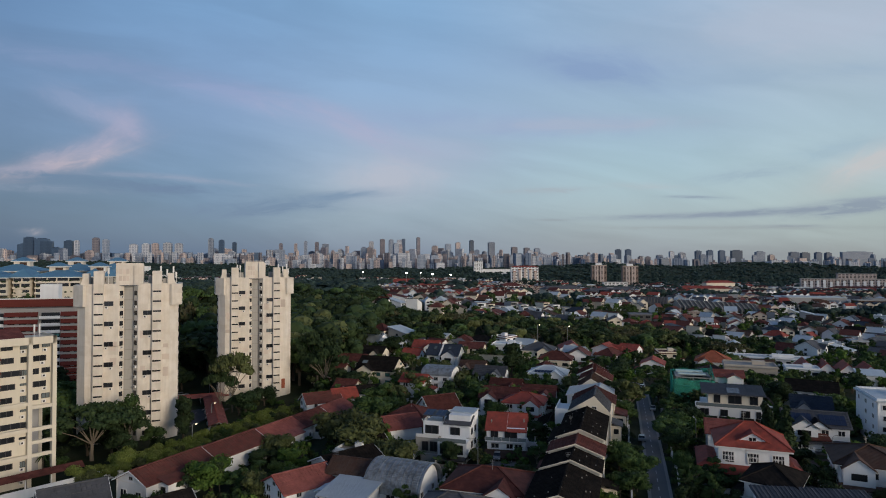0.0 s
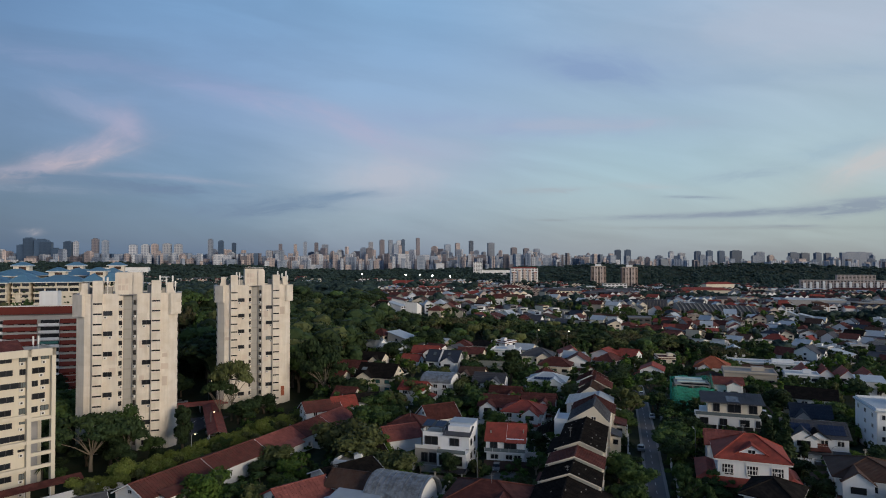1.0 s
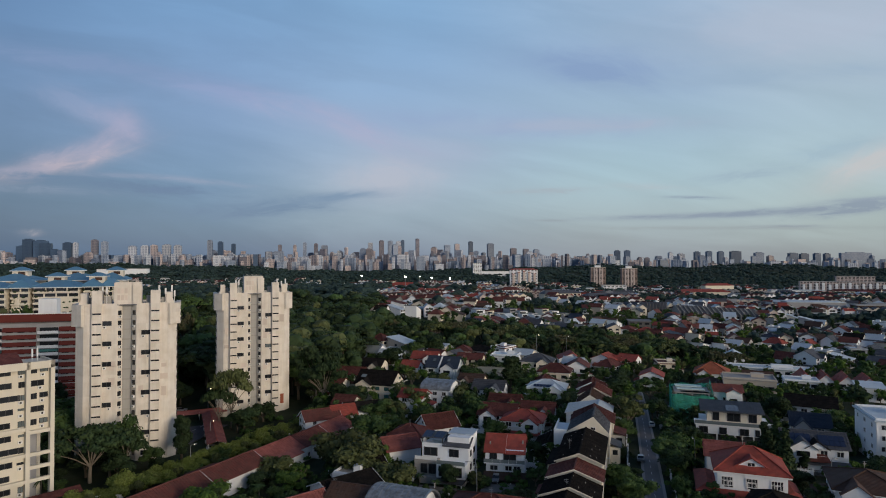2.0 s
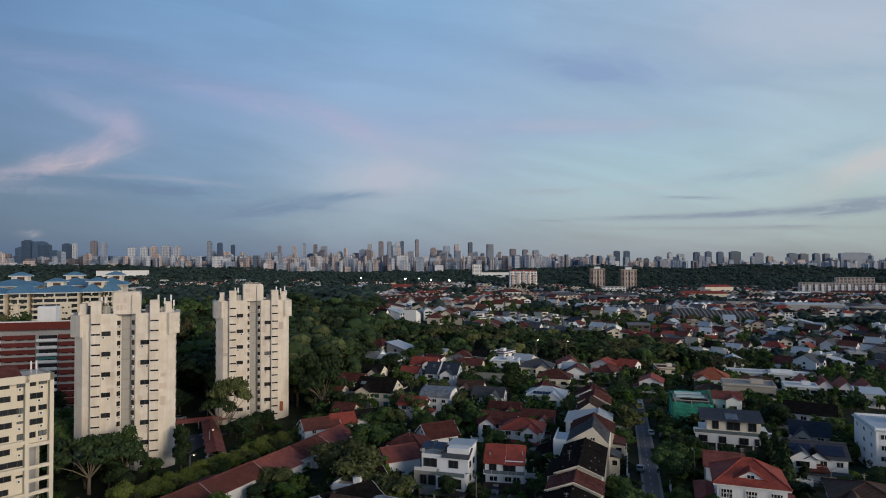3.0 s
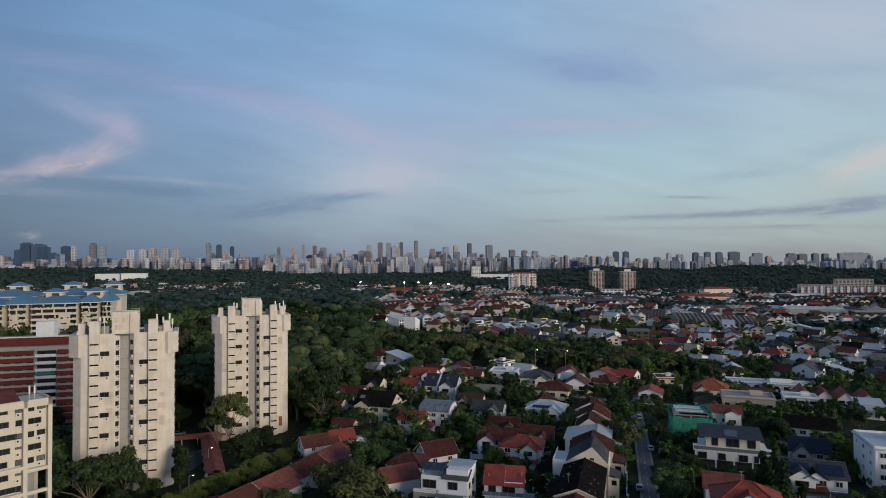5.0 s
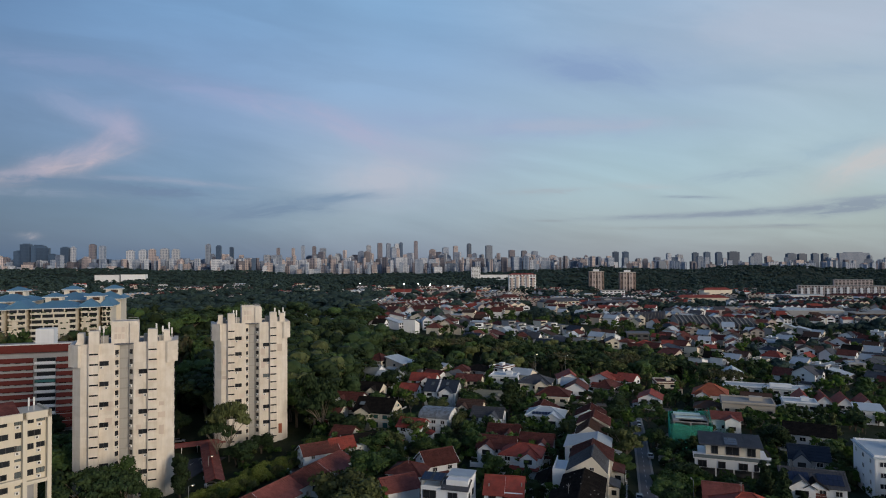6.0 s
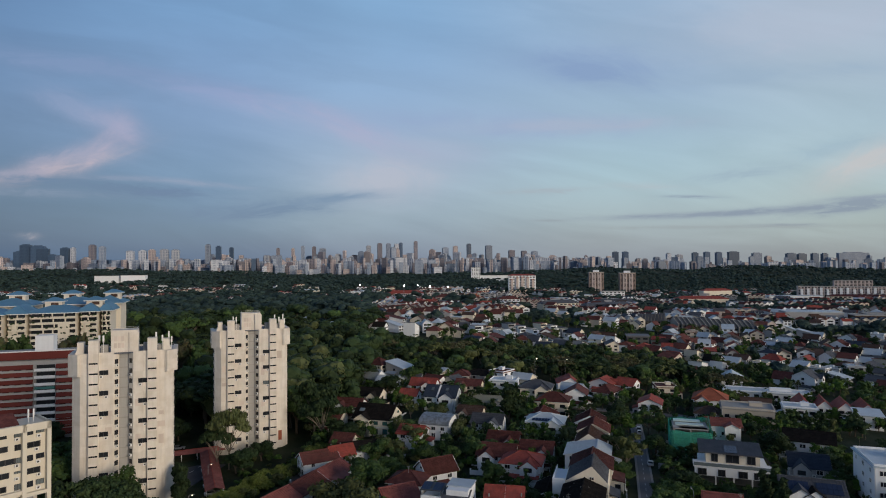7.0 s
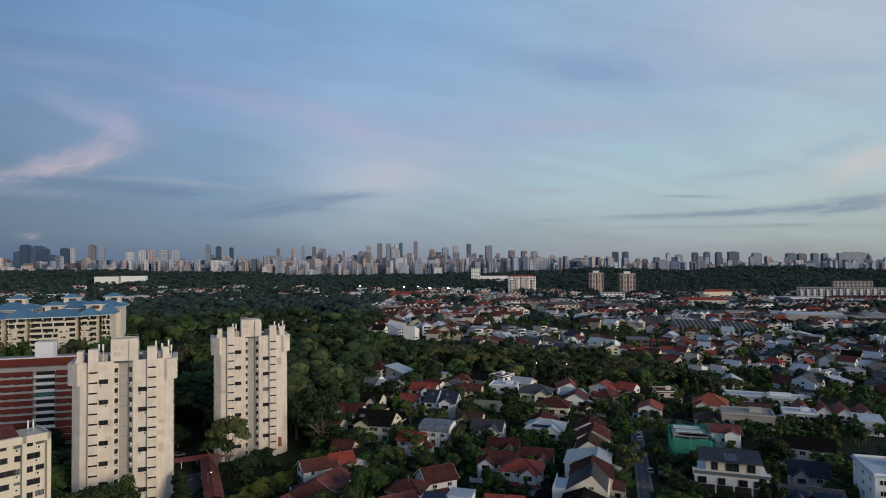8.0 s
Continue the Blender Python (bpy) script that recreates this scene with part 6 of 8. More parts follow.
# ---- trees ----
def ico(level=1):
    bm = bmesh.new()
    bmesh.ops.create_icosphere(bm, subdivisions=level, radius=1)
    v = np.array([tuple(q.co) for q in bm.verts])
    f = np.array([[q.index for q in p.verts] for p in bm.faces])
    bm.free()
    return v, f


ICO_V, ICO_F = ico()
ICO2_V, ICO2_F = ico(2)


def crown_arrays(rng, lobes, leaves, size, core=0.72, round_core=False):
    """Triangles of a crown: small leaf clumps over lobes, with a ragged dark inside."""
    V3, F3 = [], []
    total = sum(l[3] * l[3] for l in lobes)
    off = 0
    for cx, cy, cz, r, flat in lobes:
        n = max(8, int(leaves * r * r / total))
        d = rng.normal(size=(n, 3))
        d[:, 2] = np.abs(d[:, 2]) * 0.9 - 0.25
        d /= np.linalg.norm(d, axis=1)[:, None]
        rad = r * rng.uniform(0.72, 1.06, n)[:, None]
        c = d * rad * (1, 1, flat) + (cx, cy, cz)
        nrm = d + rng.normal(size=(n, 3)) * 0.55
        nrm /= np.linalg.norm(nrm, axis=1)[:, None]
        a = np.cross(nrm, rng.normal(size=(n, 3)))
        a /= np.linalg.norm(a, axis=1)[:, None]
        b = np.cross(nrm, a)
        s = size * rng.uniform(0.6, 1.3, n)[:, None]
        # a leaf clump is a bent kite of two triangles
        p = np.stack((c - a * s, c + b * s * 0.75 - nrm * s * 0.2, c + a * s, c - b * s * 0.75 - nrm * s * 0.2), 1).reshape(-1, 3)
        V3.append(p)
        k = off + 4 * np.arange(n)[:, None]
        F3.append(np.concatenate((k + (0, 2, 1), k + (0, 3, 2))))
        off += 4 * n
        iv, jf = (ICO2_V, ICO2_F) if round_core else (ICO_V, ICO_F)
        q = iv * (r * core) * rng.uniform(0.8 if round_core else 0.75, 1.15, (len(iv), 1)) * (1, 1, flat) + (cx, cy, cz)
        V3.append(q)
        F3.append(jf + off)
        off += len(q)
    return np.concatenate(V3), np.concatenate(F3)


def tube(bm, pts, r0, r1, seg=6):
    rings = []
    n = len(pts)
    for i, p in enumerate(pts):
        p = Vector(p)
        d = (Vector(pts[min(i + 1, n - 1)]) - Vector(pts[max(i - 1, 0)])).normalized()
        s = d.cross(Vector((0.3, 1, 0.1))).normalized()
        t = d.cross(s)
        r = r0 + (r1 - r0) * i / (n - 1)
        rings.append([bm.verts.new(p + (s * math.cos(2 * math.pi * k / seg) + t * math.sin(2 * math.pi * k / seg)) * r) for k in range(seg)])
    for a, b in zip(rings[:-1], rings[1:]):
        for k in range(seg):
            bm.faces.new((a[k], a[(k + 1) % seg], b[(k + 1) % seg], b[k]))


def tree_meshes(kind, seed, leaves, size, leaf, bark):
    """A tree about 10 m high: trunk with limbs, and a crown."""
    rng = np.random.default_rng(seed)
    rnd = random.Random(seed)
    lobes, limbs = [], []
    if kind == "umbrella":
        for k in range(46):
            a, q = rng.uniform(0, 6.28), math.sqrt(rng.random()) * 6.2
            lobes.append((q * math.cos(a), q * math.sin(a), 8.0 - 0.05 * q * q + rng.uniform(-0.5, 0.5), rng.uniform(1.1, 1.9), 0.45))
        fork = 2.6
    elif kind == "round":
        for k in range(13):
            a, q = rng.uniform(0, 6.28), math.sqrt(rng.random()) * 2.9
            lobes.append((q * math.cos(a), q * math.sin(a), rng.uniform(4.2, 8.2) - 0.1 * q * q, rng.uniform(1.4, 2.2), 0.85))
        fork = 2.4
    elif kind == "forest":
        for k in range(8):
            a, q = rng.uniform(0, 6.28), math.sqrt(rng.random()) * 2.7
            lobes.append((q * math.cos(a), q * math.sin(a), rng.uniform(3.6, 8.0) - 0.12 * q * q, rng.uniform(1.7, 2.6), 0.8))
        fork = 2.6
    elif kind == "tall":
        for k in range(12):
            h = rng.uniform(3.2, 9.4)
            a, q = rng.uniform(0, 6.28), rng.uniform(0.2, 1.9) * (1.15 - h / 13)
            lobes.append((q * math.cos(a), q * math.sin(a), h, rng.uniform(1.1, 1.7) * (1.25 - h / 16), 1.05))
        fork = 2.8
    elif kind == "airy":
        for k in range(18):
            a, q = rng.uniform(0, 6.28), math.sqrt(rng.random()) * 3.6
            lobes.append((q * math.cos(a), q * math.sin(a), rng.uniform(4.6, 9.2) - 0.12 * q * q, rng.uniform(0.75, 1.3), 0.7))
        fork = 2.2
    elif kind == "column":
        for k in range(12):
            h = 0.8 + k * 0.78
            lobes.append((rng.uniform(-0.3, 0.3), rng.uniform(-0.3, 0.3), h, 1.5 * (1.12 - k / 14), 0.9))
        fork = 6.0
    else:                           # bush
        for k in range(9):
            a, q = rng.uniform(0, 6.28), math.sqrt(rng.random()) * 3.6
            lobes.append((q * math.cos(a), q * math.sin(a), rng.uniform(1.4, 5.2), rng.uniform(1.6, 2.6), 1.0))
        fork = 0.8
    v, f = crown_arrays(rng, lobes, leaves, size, {"airy": 0.55, "umbrella": 0.68, "forest": 0.88}.get(kind, 0.74), kind == "forest")
    crown = raw_mesh(kind + "_crown", v, f, M[leaf])
    bm = bmesh.new()
    tube(bm, [(0, 0, -1.5), (0.05, 0.05, fork * 0.5), (0.1, -0.1, fork)], 0.36, 0.24, 7)
    if kind == "column":
        tube(bm, [(0, 0, fork * 0.9), (0, 0, 9.0)], 0.2, 0.05, 5)
    else:
        picks = rnd.sample(lobes, min(10 if kind == "umbrella" else 8, len(lobes)))
        for lx, ly, lz, r, _ in picks:
            mid = (lx * 0.45 + rnd.uniform(-0.3, 0.3), ly * 0.45 + rnd.uniform(-0.3, 0.3), fork + (lz - fork) * 0.55)
            tube(bm, [(0.1, -0.1, fork - 0.1), mid, (lx, ly, lz)], 0.11 if kind == "umbrella" else 0.17, 0.04, 5)
    return mesh_of(kind + "_trunk", bm, M[bark]), crown


def palm_meshes(seed):
    rnd = random.Random(seed)
    bm = bmesh.new()
    tube(bm, [(0, 0, -1), (0.1, 0, 2.5), (0.35, 0.1, 6.2)], 0.20, 0.12, 7)
    trunk = mesh_of("palm_trunk", bm, M["palebark"])
    bm = bmesh.new()
    for k in range(17):
        a = k * 2.4 + rnd.uniform(-0.2, 0.2)
        lift = rnd.uniform(0.2, 1.3)
        prev = None
        for i in range(6):
            q = i / 5
            r = 2.7 * q
            z = 6.2 + lift * 1.6 * q - (1.5 + 0.8 * (1.3 - lift)) * q * q
            wid = 0.42 * (1 - q) ** 0.6 * (0.35 + q * 1.6 if q < 0.4 else 1)
            c = Vector((0.35 + r * math.cos(a), 0.1 + r * math.sin(a), z))
            s = Vector((-math.sin(a), math.cos(a), 0)) * wid
            cur = (bm.verts.new(c - s - Vector((0, 0, wid * 0.6))), bm.verts.new(c), bm.verts.new(c + s - Vector((0, 0, wid * 0.6))))
            if prev:
                bm.faces.new((prev[0], prev[1], cur[1], cur[0]))
                bm.faces.new((prev[1], prev[2], cur[2], cur[1]))
            prev = cur
    return trunk, mesh_of("palm_fronds", bm, M["leaf"])


TREES = {}
TREE_LABEL = {"umbrella": "wide spreading rain tree with pale crooked limbs", "round": "dense round-crowned green tree", "tall": "tall narrow-crowned green tree",
              "forest": "tall woodland tree with a heavy domed crown", "airy": "loose feathery tree with thin limbs", "column": "slim columnar evergreen tree", "bush": "thick leafy garden shrub", "palm": "palm tree with drooping fronds"}


def plant(kind, x, y, height, wide=1.0, leaf="leaf", near=True, z=None, group="garden trees"):
    key = (kind, leaf, near, random_tree.randrange(3))
    if key not in TREES:
        seed = sum(map(ord, kind + leaf)) * 3 + key[3]
        if kind == "palm":
            trunk, crown = palm_meshes(seed)
        else:
            trunk, crown = tree_meshes(kind, seed, {True: 1700, False: 280, "wood": 230, "far": 80}[near], {True: 0.34, False: 0.58, "wood": 0.40, "far": 0.9}[near], leaf, "palebark" if kind in ("umbrella", "airy") else "bark")
        TREES[key] = trunk, crown
    trunk, crown = TREES[key]
    g = float(land(x, y)) if z is None else z
    s = height / 9.6
    t = thing("palm_tree" if kind == "palm" else "shrub" if kind == "bush" else "tree", pose(x, y, g - 0.1, 0, 0, random_tree.uniform(0, 360)) @ Matrix.Diagonal((s * wide, s * wide, s, 1)),
              TREE_LABEL[kind], "palm" if kind == "palm" else "shrub" if kind == "bush" else "tree", group)
    part("trunk", trunk, None, t)
    part("fronds" if kind == "palm" else "crown", crown, None, t)
    return t


random_tree = random.Random(21)
R = random_tree

# big trees by the towers
plant("round", -92, 163, 8.0, 1.2, "leaf_dark", group="rain trees")
plant("round", -76, 163, 6.0, 1.2, "leaf", group="rain trees")
plant("bush", -84, 160, 4.0, 1.2, "leaf_dark")
plant("bush", -91, 146, 4.0, 1.2, "leaf")
plant("palm", -91, 141, 7.0, 1.0, "leaf")
plant("bush", -98, 147, 5.0, 1.2, "leaf_dark")
plant("round", -79, 152, 8.5, 1.1, "leaf_dark", group="rain trees")
plant("umbrella", -86.0, 152, 15.2, 0.92, "leaf_dark", group="rain trees")
plant("umbrella", -79.0, 155, 13.0, 0.62, "leaf_dark", group="rain trees")
plant("round", -89.5, 156, 7.5, 1.4, "leaf_wood", group="rain trees")
plant("round", -84.0, 157, 8.0, 1.4, "leaf_wood", group="rain trees")
plant("bush", -95.0, 151, 5.0, 1.4, "leaf_wood", group="rain trees")
plant("bush", -73.5, 160, 6.5, 0.8, "leaf_wood", group="rain trees")
plant("tall", -70.5, 168, 11.0, 0.9, "leaf_wood", group="rain trees")
plant("tall", -72.5, 173, 12.0, 0.9, "leaf_wood", group="rain trees")
plant("round", -82, 161, 15.0, 0.75, "leaf", group="rain trees")
plant("umbrella", -69.5, 204, 21.5, 0.46, "leaf_olive", group="rain trees")
plant("umbrella", -73.0, 203, 15.5, 0.5, "leaf_dark", group="rain trees")
plant("umbrella", -43, 226, 19.0, 0.62, "leaf_dark", group="rain trees")
plant("umbrella", -48, 236, 23.0, 0.62, "leaf_dark", group="rain trees")
plant("round", -66, 200, 8.0, 1.2, "leaf_dark")
for k in range(16):
    plant("round" if k % 3 else "tall", -225 + k * 8.2 + R.uniform(-2, 2), 296 + R.uniform(-6, 10) + k * 1.5, R.uniform(21, 26), 0.75, R.choice(("leaf_dark", "leaf", "leaf_brown")), False, group="trees before the flats")
# hedge of feathery shrubs between the towers and the terrace
for k in range(46):
    f = k / 45
    x, y = -80 + 43 * f + 3.5 * math.sin(f * 2), 136 + 96 * f
    if k % 2 == 0:
        plant("bush", x + R.uniform(-1, 1), y, R.uniform(4.6, 7.0), 0.95, "leaf_hedge", group="boundary hedge")
    plant("bush", x + 2.6 + R.uniform(-1, 1), y - 1.5, R.uniform(3.4, 5.6), 1.0, "leaf_hedge" if k % 5 else "leaf_olive", group="boundary hedge")
# garden trees and street trees
for kind, x, y, h, w, leaf in (
        ("round", -40.7, 151.5, 7.0, 1.39, "leaf_olive"),
        ("round", -27.3, 161.5, 10.6, 1.39, "leaf_olive"),
        ("round", -20.4, 150.0, 11.0, 1.39, "leaf_olive"),
        ("round", -20.8, 175.0, 10.1, 1.39, "leaf"),
        ("round", -35.6, 143.0, 5.7, 1.39, "leaf_bright"),
        ("round", -48.4, 129.5, 8.0, 1.39, "leaf_bright"),
        ("round", -43.7, 145.5, 5.2, 1.39, "leaf_dark"),
        ("airy", -40.9, 126.5, 5.6, 1.39, "leaf"),
        ("palm", -41.2, 140.0, 4.9, 1.39, "leaf"),
        ("airy", -21.4, 148.5, 6.8, 1.39, "leaf_olive"),
        ("round", -10.8, 141.5, 7.8, 1.39, "leaf_olive"),
        ("round", -21.7, 203.5, 8.6, 1.39, "leaf"),
        ("round", -16.0, 206.0, 7.9, 1.39, "leaf_olive"),
        ("round", -10.1, 220.5, 8.8, 1.39, "leaf_olive"),
        ("round", -16.3, 187.5, 7.2, 1.39, "leaf"),
        ("round", 12.8, 202.0, 9.3, 1.39, "leaf"),
        ("palm", 22.4, 190.0, 8.0, 1.39, "leaf"),
        ("airy", 8.6, 211.5, 6.2, 1.39, "leaf_dark"),
        ("airy", 58.3, 201.8, 9.8, 1.39, "leaf_dark"),
        ("round", 50.7, 178.5, 8.0, 1.39, "leaf"),
):
    plant(kind, x, y, h, w, leaf)
for kind, x, y, h, w, leaf in (
        ("airy", 41.4, 140.2, 6.0, 1.39, "leaf_dark"),
        ("round", 36.5, 122.5, 6.2, 1.39, "leaf"),
        ("round", 54.9, 148.5, 7.6, 1.39, "leaf_dark"),
        ("airy", 51.0, 134.4, 5.1, 1.39, "leaf_bright"),
        ("airy", 50.9, 126.0, 4.6, 1.39, "leaf"),
        ("round", 66.6, 169.5, 7.8, 1.39, "leaf_dark"),
        ("airy", 68.2, 184.5, 6.8, 1.39, "leaf"),
        ("round", 92.2, 219.0, 7.8, 1.39, "leaf_dark"),
        ("column", 81.6, 157.5, 11, 1.45, "leaf_dark"),
        ("column", 83.1, 151.5, 11, 1.36, "leaf_dark"),
        ("column", 87.2, 162.5, 11, 1.45, "leaf"),
        ("round", 95.4, 160.5, 6.7, 1.39, "leaf_brown"),
        ("round", 79.3, 139.5, 6.0, 1.39, "leaf_dark"),
        ("round", 113.4, 210.5, 9.7, 1.39, "leaf_dark"),
        ("airy", 133.4, 238.5, 9.5, 1.39, "leaf"),
        ("round", 130.9, 257.0, 9.1, 1.39, "leaf_dark"),
        ("round", 101.5, 144.5, 6.7, 1.39, "leaf_dark"),
        ("airy", 113.9, 175.5, 6.4, 1.39, "leaf"),
        ("round", 122.3, 196.5, 7.0, 1.39, "leaf_dark"),
        ("round", 59.1, 124.5, 4.4, 1.39, "leaf"),
):
    plant(kind, x, y, h, w, leaf)
for kind, x, y, h, w, leaf in (
        ("round", 66.0, 129.0, 4.0, 1.38, "leaf_bright"),
        ("airy", 54.2, 123.5, 5.1, 1.39, "leaf"),
        ("round", 75.5, 125.5, 5.8, 1.39, "leaf_dark"),
        ("round", 65.7, 241.0, 9.3, 1.39, "leaf_dark"),
        ("round", 55.4, 210.5, 7.1, 1.39, "leaf"),
        ("airy", 80.3, 240.9, 9.9, 1.39, "leaf"),
        ("round", 73.9, 258.4, 9.5, 1.39, "leaf_dark"),
        ("round", 73.4, 212.5, 7.2, 1.39, "leaf_dark"),
        ("palm", 84.8, 190.5, 6.7, 1.39, "leaf"),
        ("airy", 66.6, 276.0, 8.1, 1.39, "leaf_dark"),
        ("round", 33.2, 170.5, 5.3, 1.39, "leaf_dark"),
        ("round", 24.8, 161.5, 5.5, 1.39, "leaf_dark"),
        ("airy", 21.4, 144.0, 4.7, 1.39, "leaf"),
        ("airy", 16.8, 133.5, 4.0, 1.36, "leaf_olive"),
        ("palm", -5.5, 146.5, 4.0, 1.34, "leaf"),
        ("palm", -1.8, 141.5, 4.0, 1.3, "leaf"),
        ("round", 12.0, 127.5, 4.0, 1.23, "leaf_bright"),
        ("airy", 27.1, 139.5, 4.5, 1.39, "leaf"),
        ("airy", 32.8, 139.5, 4.0, 1.35, "leaf"),
):
    plant(kind, x, y, h, w, leaf)
for kind, x, y, h, w, leaf in (
        ("round", -64.1, 201.0, 9.3, 1.39, "leaf_dark"),
        ("round", -61.1, 211.5, 7.2, 1.39, "leaf_dark"),
        ("round", -4.6, 200.5, 6.8, 1.39, "leaf"),
        ("round", -1.2, 251.0, 7.7, 1.39, "leaf_olive"),
        ("round", 5.7, 235.0, 7.2, 1.39, "leaf_olive"),
        ("round", 13.1, 262.5, 8.9, 1.39, "leaf"),
        ("round", -29.0, 235.5, 8.0, 1.39, "leaf_dark"),
        ("round", -34.5, 222.5, 10.3, 1.39, "leaf_dark"),
        ("round", -48.6, 237.0, 14, 1.45, "leaf_dark"),
        ("round", -69.6, 312.0, 14, 1.45, "leaf"),
        ("round", -47.4, 297.5, 14, 1.45, "leaf_dark"),
        ("round", -25.5, 294.5, 11.3, 1.39, "leaf_dark"),
        ("round", -15.9, 317.5, 10.8, 1.39, "leaf"),
        ("round", -28.5, 260.5, 8.0, 1.39, "leaf"),
        ("round", -7.4, 326.0, 14, 1.45, "leaf_dark"),
        ("tall", 27.5, 252.0, 14.0, 1.39, "leaf_dark"),
        ("round", 20.8, 241.5, 7.4, 1.39, "leaf"),
        ("round", 33.9, 249.0, 7.7, 1.39, "leaf"),
):
    plant(kind, x, y, h, w, leaf)


for kind, x, y, h, w, leaf in (("round", 58.5, 157, 9.5, 1.1, "leaf"), ("airy", 57.0, 192, 12, 1.2, "leaf_olive"), ("round", 51.2, 134, 6.2, 1.0, "leaf")):
    plant(kind, x, y, h, w, leaf, group="street trees")
plant("forest", 54.6, 151, 9.2, 1.15, "leaf", True, group="street trees")
plant("round", 41.0, 131, 7.5, 1.2, "leaf", True, group="street trees")


def off_road(x, y):
    """Whether a place is clear of the street's carriageway and kerbs."""
    dx, dy = x - 45.7, y - 131.0
    u, v = dx * U.x + dy * U.y, dx * V.x + dy * V.y
    return not (-70 < u < 152 and abs(v + 0.9 + (u + 8) * 0.018) < 3.1)


# plot walls, gates and forecourts of the nearer houses
for hx, hy, ht, hw, hd in HOUSES:
    if hy > 215 or hy < 108:
        continue
    ang = radians(ht)
    fx, fy = hx + (hd / 2 + 4.6) * math.sin(ang), hy - (hd / 2 + 4.6) * math.cos(ang)
    if free(fx, fy, -0.5) and off_road(fx, fy):
        t = thing("garden_wall", pose(fx, fy, float(land(fx, fy)), 0, 0, ht), "low white plot wall with piers before a house", "wall", "plot walls")
        L = hw + 2.0
        bm = bmesh.new()
        box(bm, -L / 2, -1.6, -0.1, 0.1, -1.5, 1.3)
        box(bm, 1.6, L / 2, -0.1, 0.1, -1.5, 1.3)
        for q in (-L / 2, -1.6, 1.6, L / 2):
            box(bm, q - 0.2, q + 0.2, -0.2, 0.2, -1.5, 1.7)
        part("wall", bm, M["white"], t)
        bm = bmesh.new()
        for q in range(12):
            box(bm, -1.38 + q * 0.24, -1.32 + q * 0.24, -0.03, 0.03, 0.1, 1.5)
        box(bm, -1.4, 1.4, -0.04, 0.04, 1.3, 1.38)
        part("gate", bm, M["frame"], t, "dark metal bar gate")
        yx, yy = hx + (hd / 2 + 2.3) * math.sin(ang), hy - (hd / 2 + 2.3) * math.cos(ang)
        ob = tagged(new("yard", mesh_of("yard", one_box(-hw * 0.4, hw * 0.4, -2.1, 2.1, -2, 0.12), M["paving"])), "paved forecourt in front of a house", "pavement", kind="structure")
        ob.matrix_basis = pose(yx, yy, float(land(yx, yy)) + 0.05, 0, 0, ht)


# garden planting close in front of and beside the houses
plot_trees = []
for hx, hy, ht, hw, hd in HOUSES:
    far_off = hy > 200
    for k in range(4 if far_off else 2):
        ang = radians(ht)
        lx = R.uniform(-hw * 0.75, hw * 0.75)
        ly = -hd / 2 - R.uniform(2.0, 5.0)
        if R.random() < 0.35:
            lx, ly = R.choice((-1, 1)) * (hw / 2 + R.uniform(1.8, 3.6)), R.uniform(-hd / 2, hd / 2)
        x, y = hx + lx * math.cos(ang) - ly * math.sin(ang), hy + lx * math.sin(ang) + ly * math.cos(ang)
        if not free(x, y, -0.9) or not off_road(x, y):
            continue
        kind = R.choice(("round", "airy", "bush", "round", "tall"))
        h = R.uniform(3.0, 4.4) if kind == "bush" else R.uniform(4.5, 7.5) if far_off else R.uniform(3.2, 5.4)
        one = plant(kind, x, y, h, R.uniform(0.85, 1.2), R.choice(("leaf", "leaf_dark", "leaf", "leaf_olive", "leaf_bright")), not far_off)
        USED.append((x, y, 1.0))
        if far_off:
            plot_trees.append(one)


def planters():
    rng = np.random.default_rng(5)
    vs, fs, o = [], [], 0
    for base, x0, x1, y, z in PLANTERS:
        lobes = [(rng.uniform(x0, x1), y + rng.uniform(-0.2, 0.2), z + rng.uniform(-0.3, 0.2), rng.uniform(0.3, 0.8), 0.8) for k in range(8) if rng.random() < 0.75]
        if not lobes:
            continue
        v, f = crown_arrays(rng, lobes, 90, 0.35, 0.8)
        m = np.array(base)
        vs.append(v @ m[:3, :3].T + m[:3, 3])
        fs.append(f + o)
        o += len(v)
    tagged(new("planter_greenery", raw_mesh("planter_greenery", np.concatenate(vs), np.concatenate(fs), M["leaf_dark"])), "dark green plants trailing from balcony planters", "plants", kind="stuff")


planters()
KINDS = ("round", "round", "tall", "airy", "airy", "bush", "round", "palm")
LEAVES = ("leaf", "leaf", "leaf_dark", "leaf_olive", "leaf_dark", "leaf_bright")


def scatter(n, xlo, xhi, ylo, yhi, hlo, hhi, gap, near, wood=False, into=None):
    made = 0
    for k in range(n * 25):
        if made >= n:
            break
        x, y = R.uniform(xlo, xhi), R.uniform(ylo, yhi)
        if abs(x) > 0.80 * y + 8 or not free(x, y, gap) or not off_road(x, y):
            continue
        h = R.uniform(hlo, hhi)
        kind = R.choice(("forest", "forest", "forest", "umbrella", "forest", "forest")) if wood else R.choice(KINDS)
        if kind == "palm":
            h = min(h, 7)
        if kind == "bush":
            h = min(h, 4)
        one = plant(kind, x, y, h, R.uniform(0.8, 1.15), R.choice(("leaf_dark", "leaf_dark", "leaf_wood", "leaf_wood", "leaf_dark", "leaf_wood", "leaf", "leaf_olive", "leaf_wood") if wood else LEAVES), near, group="woodland" if wood else "garden trees")
        if into is not None:
            into.append(one)
        USED.append((x, y, 1.2 if not wood else 2.2))
        made += 1


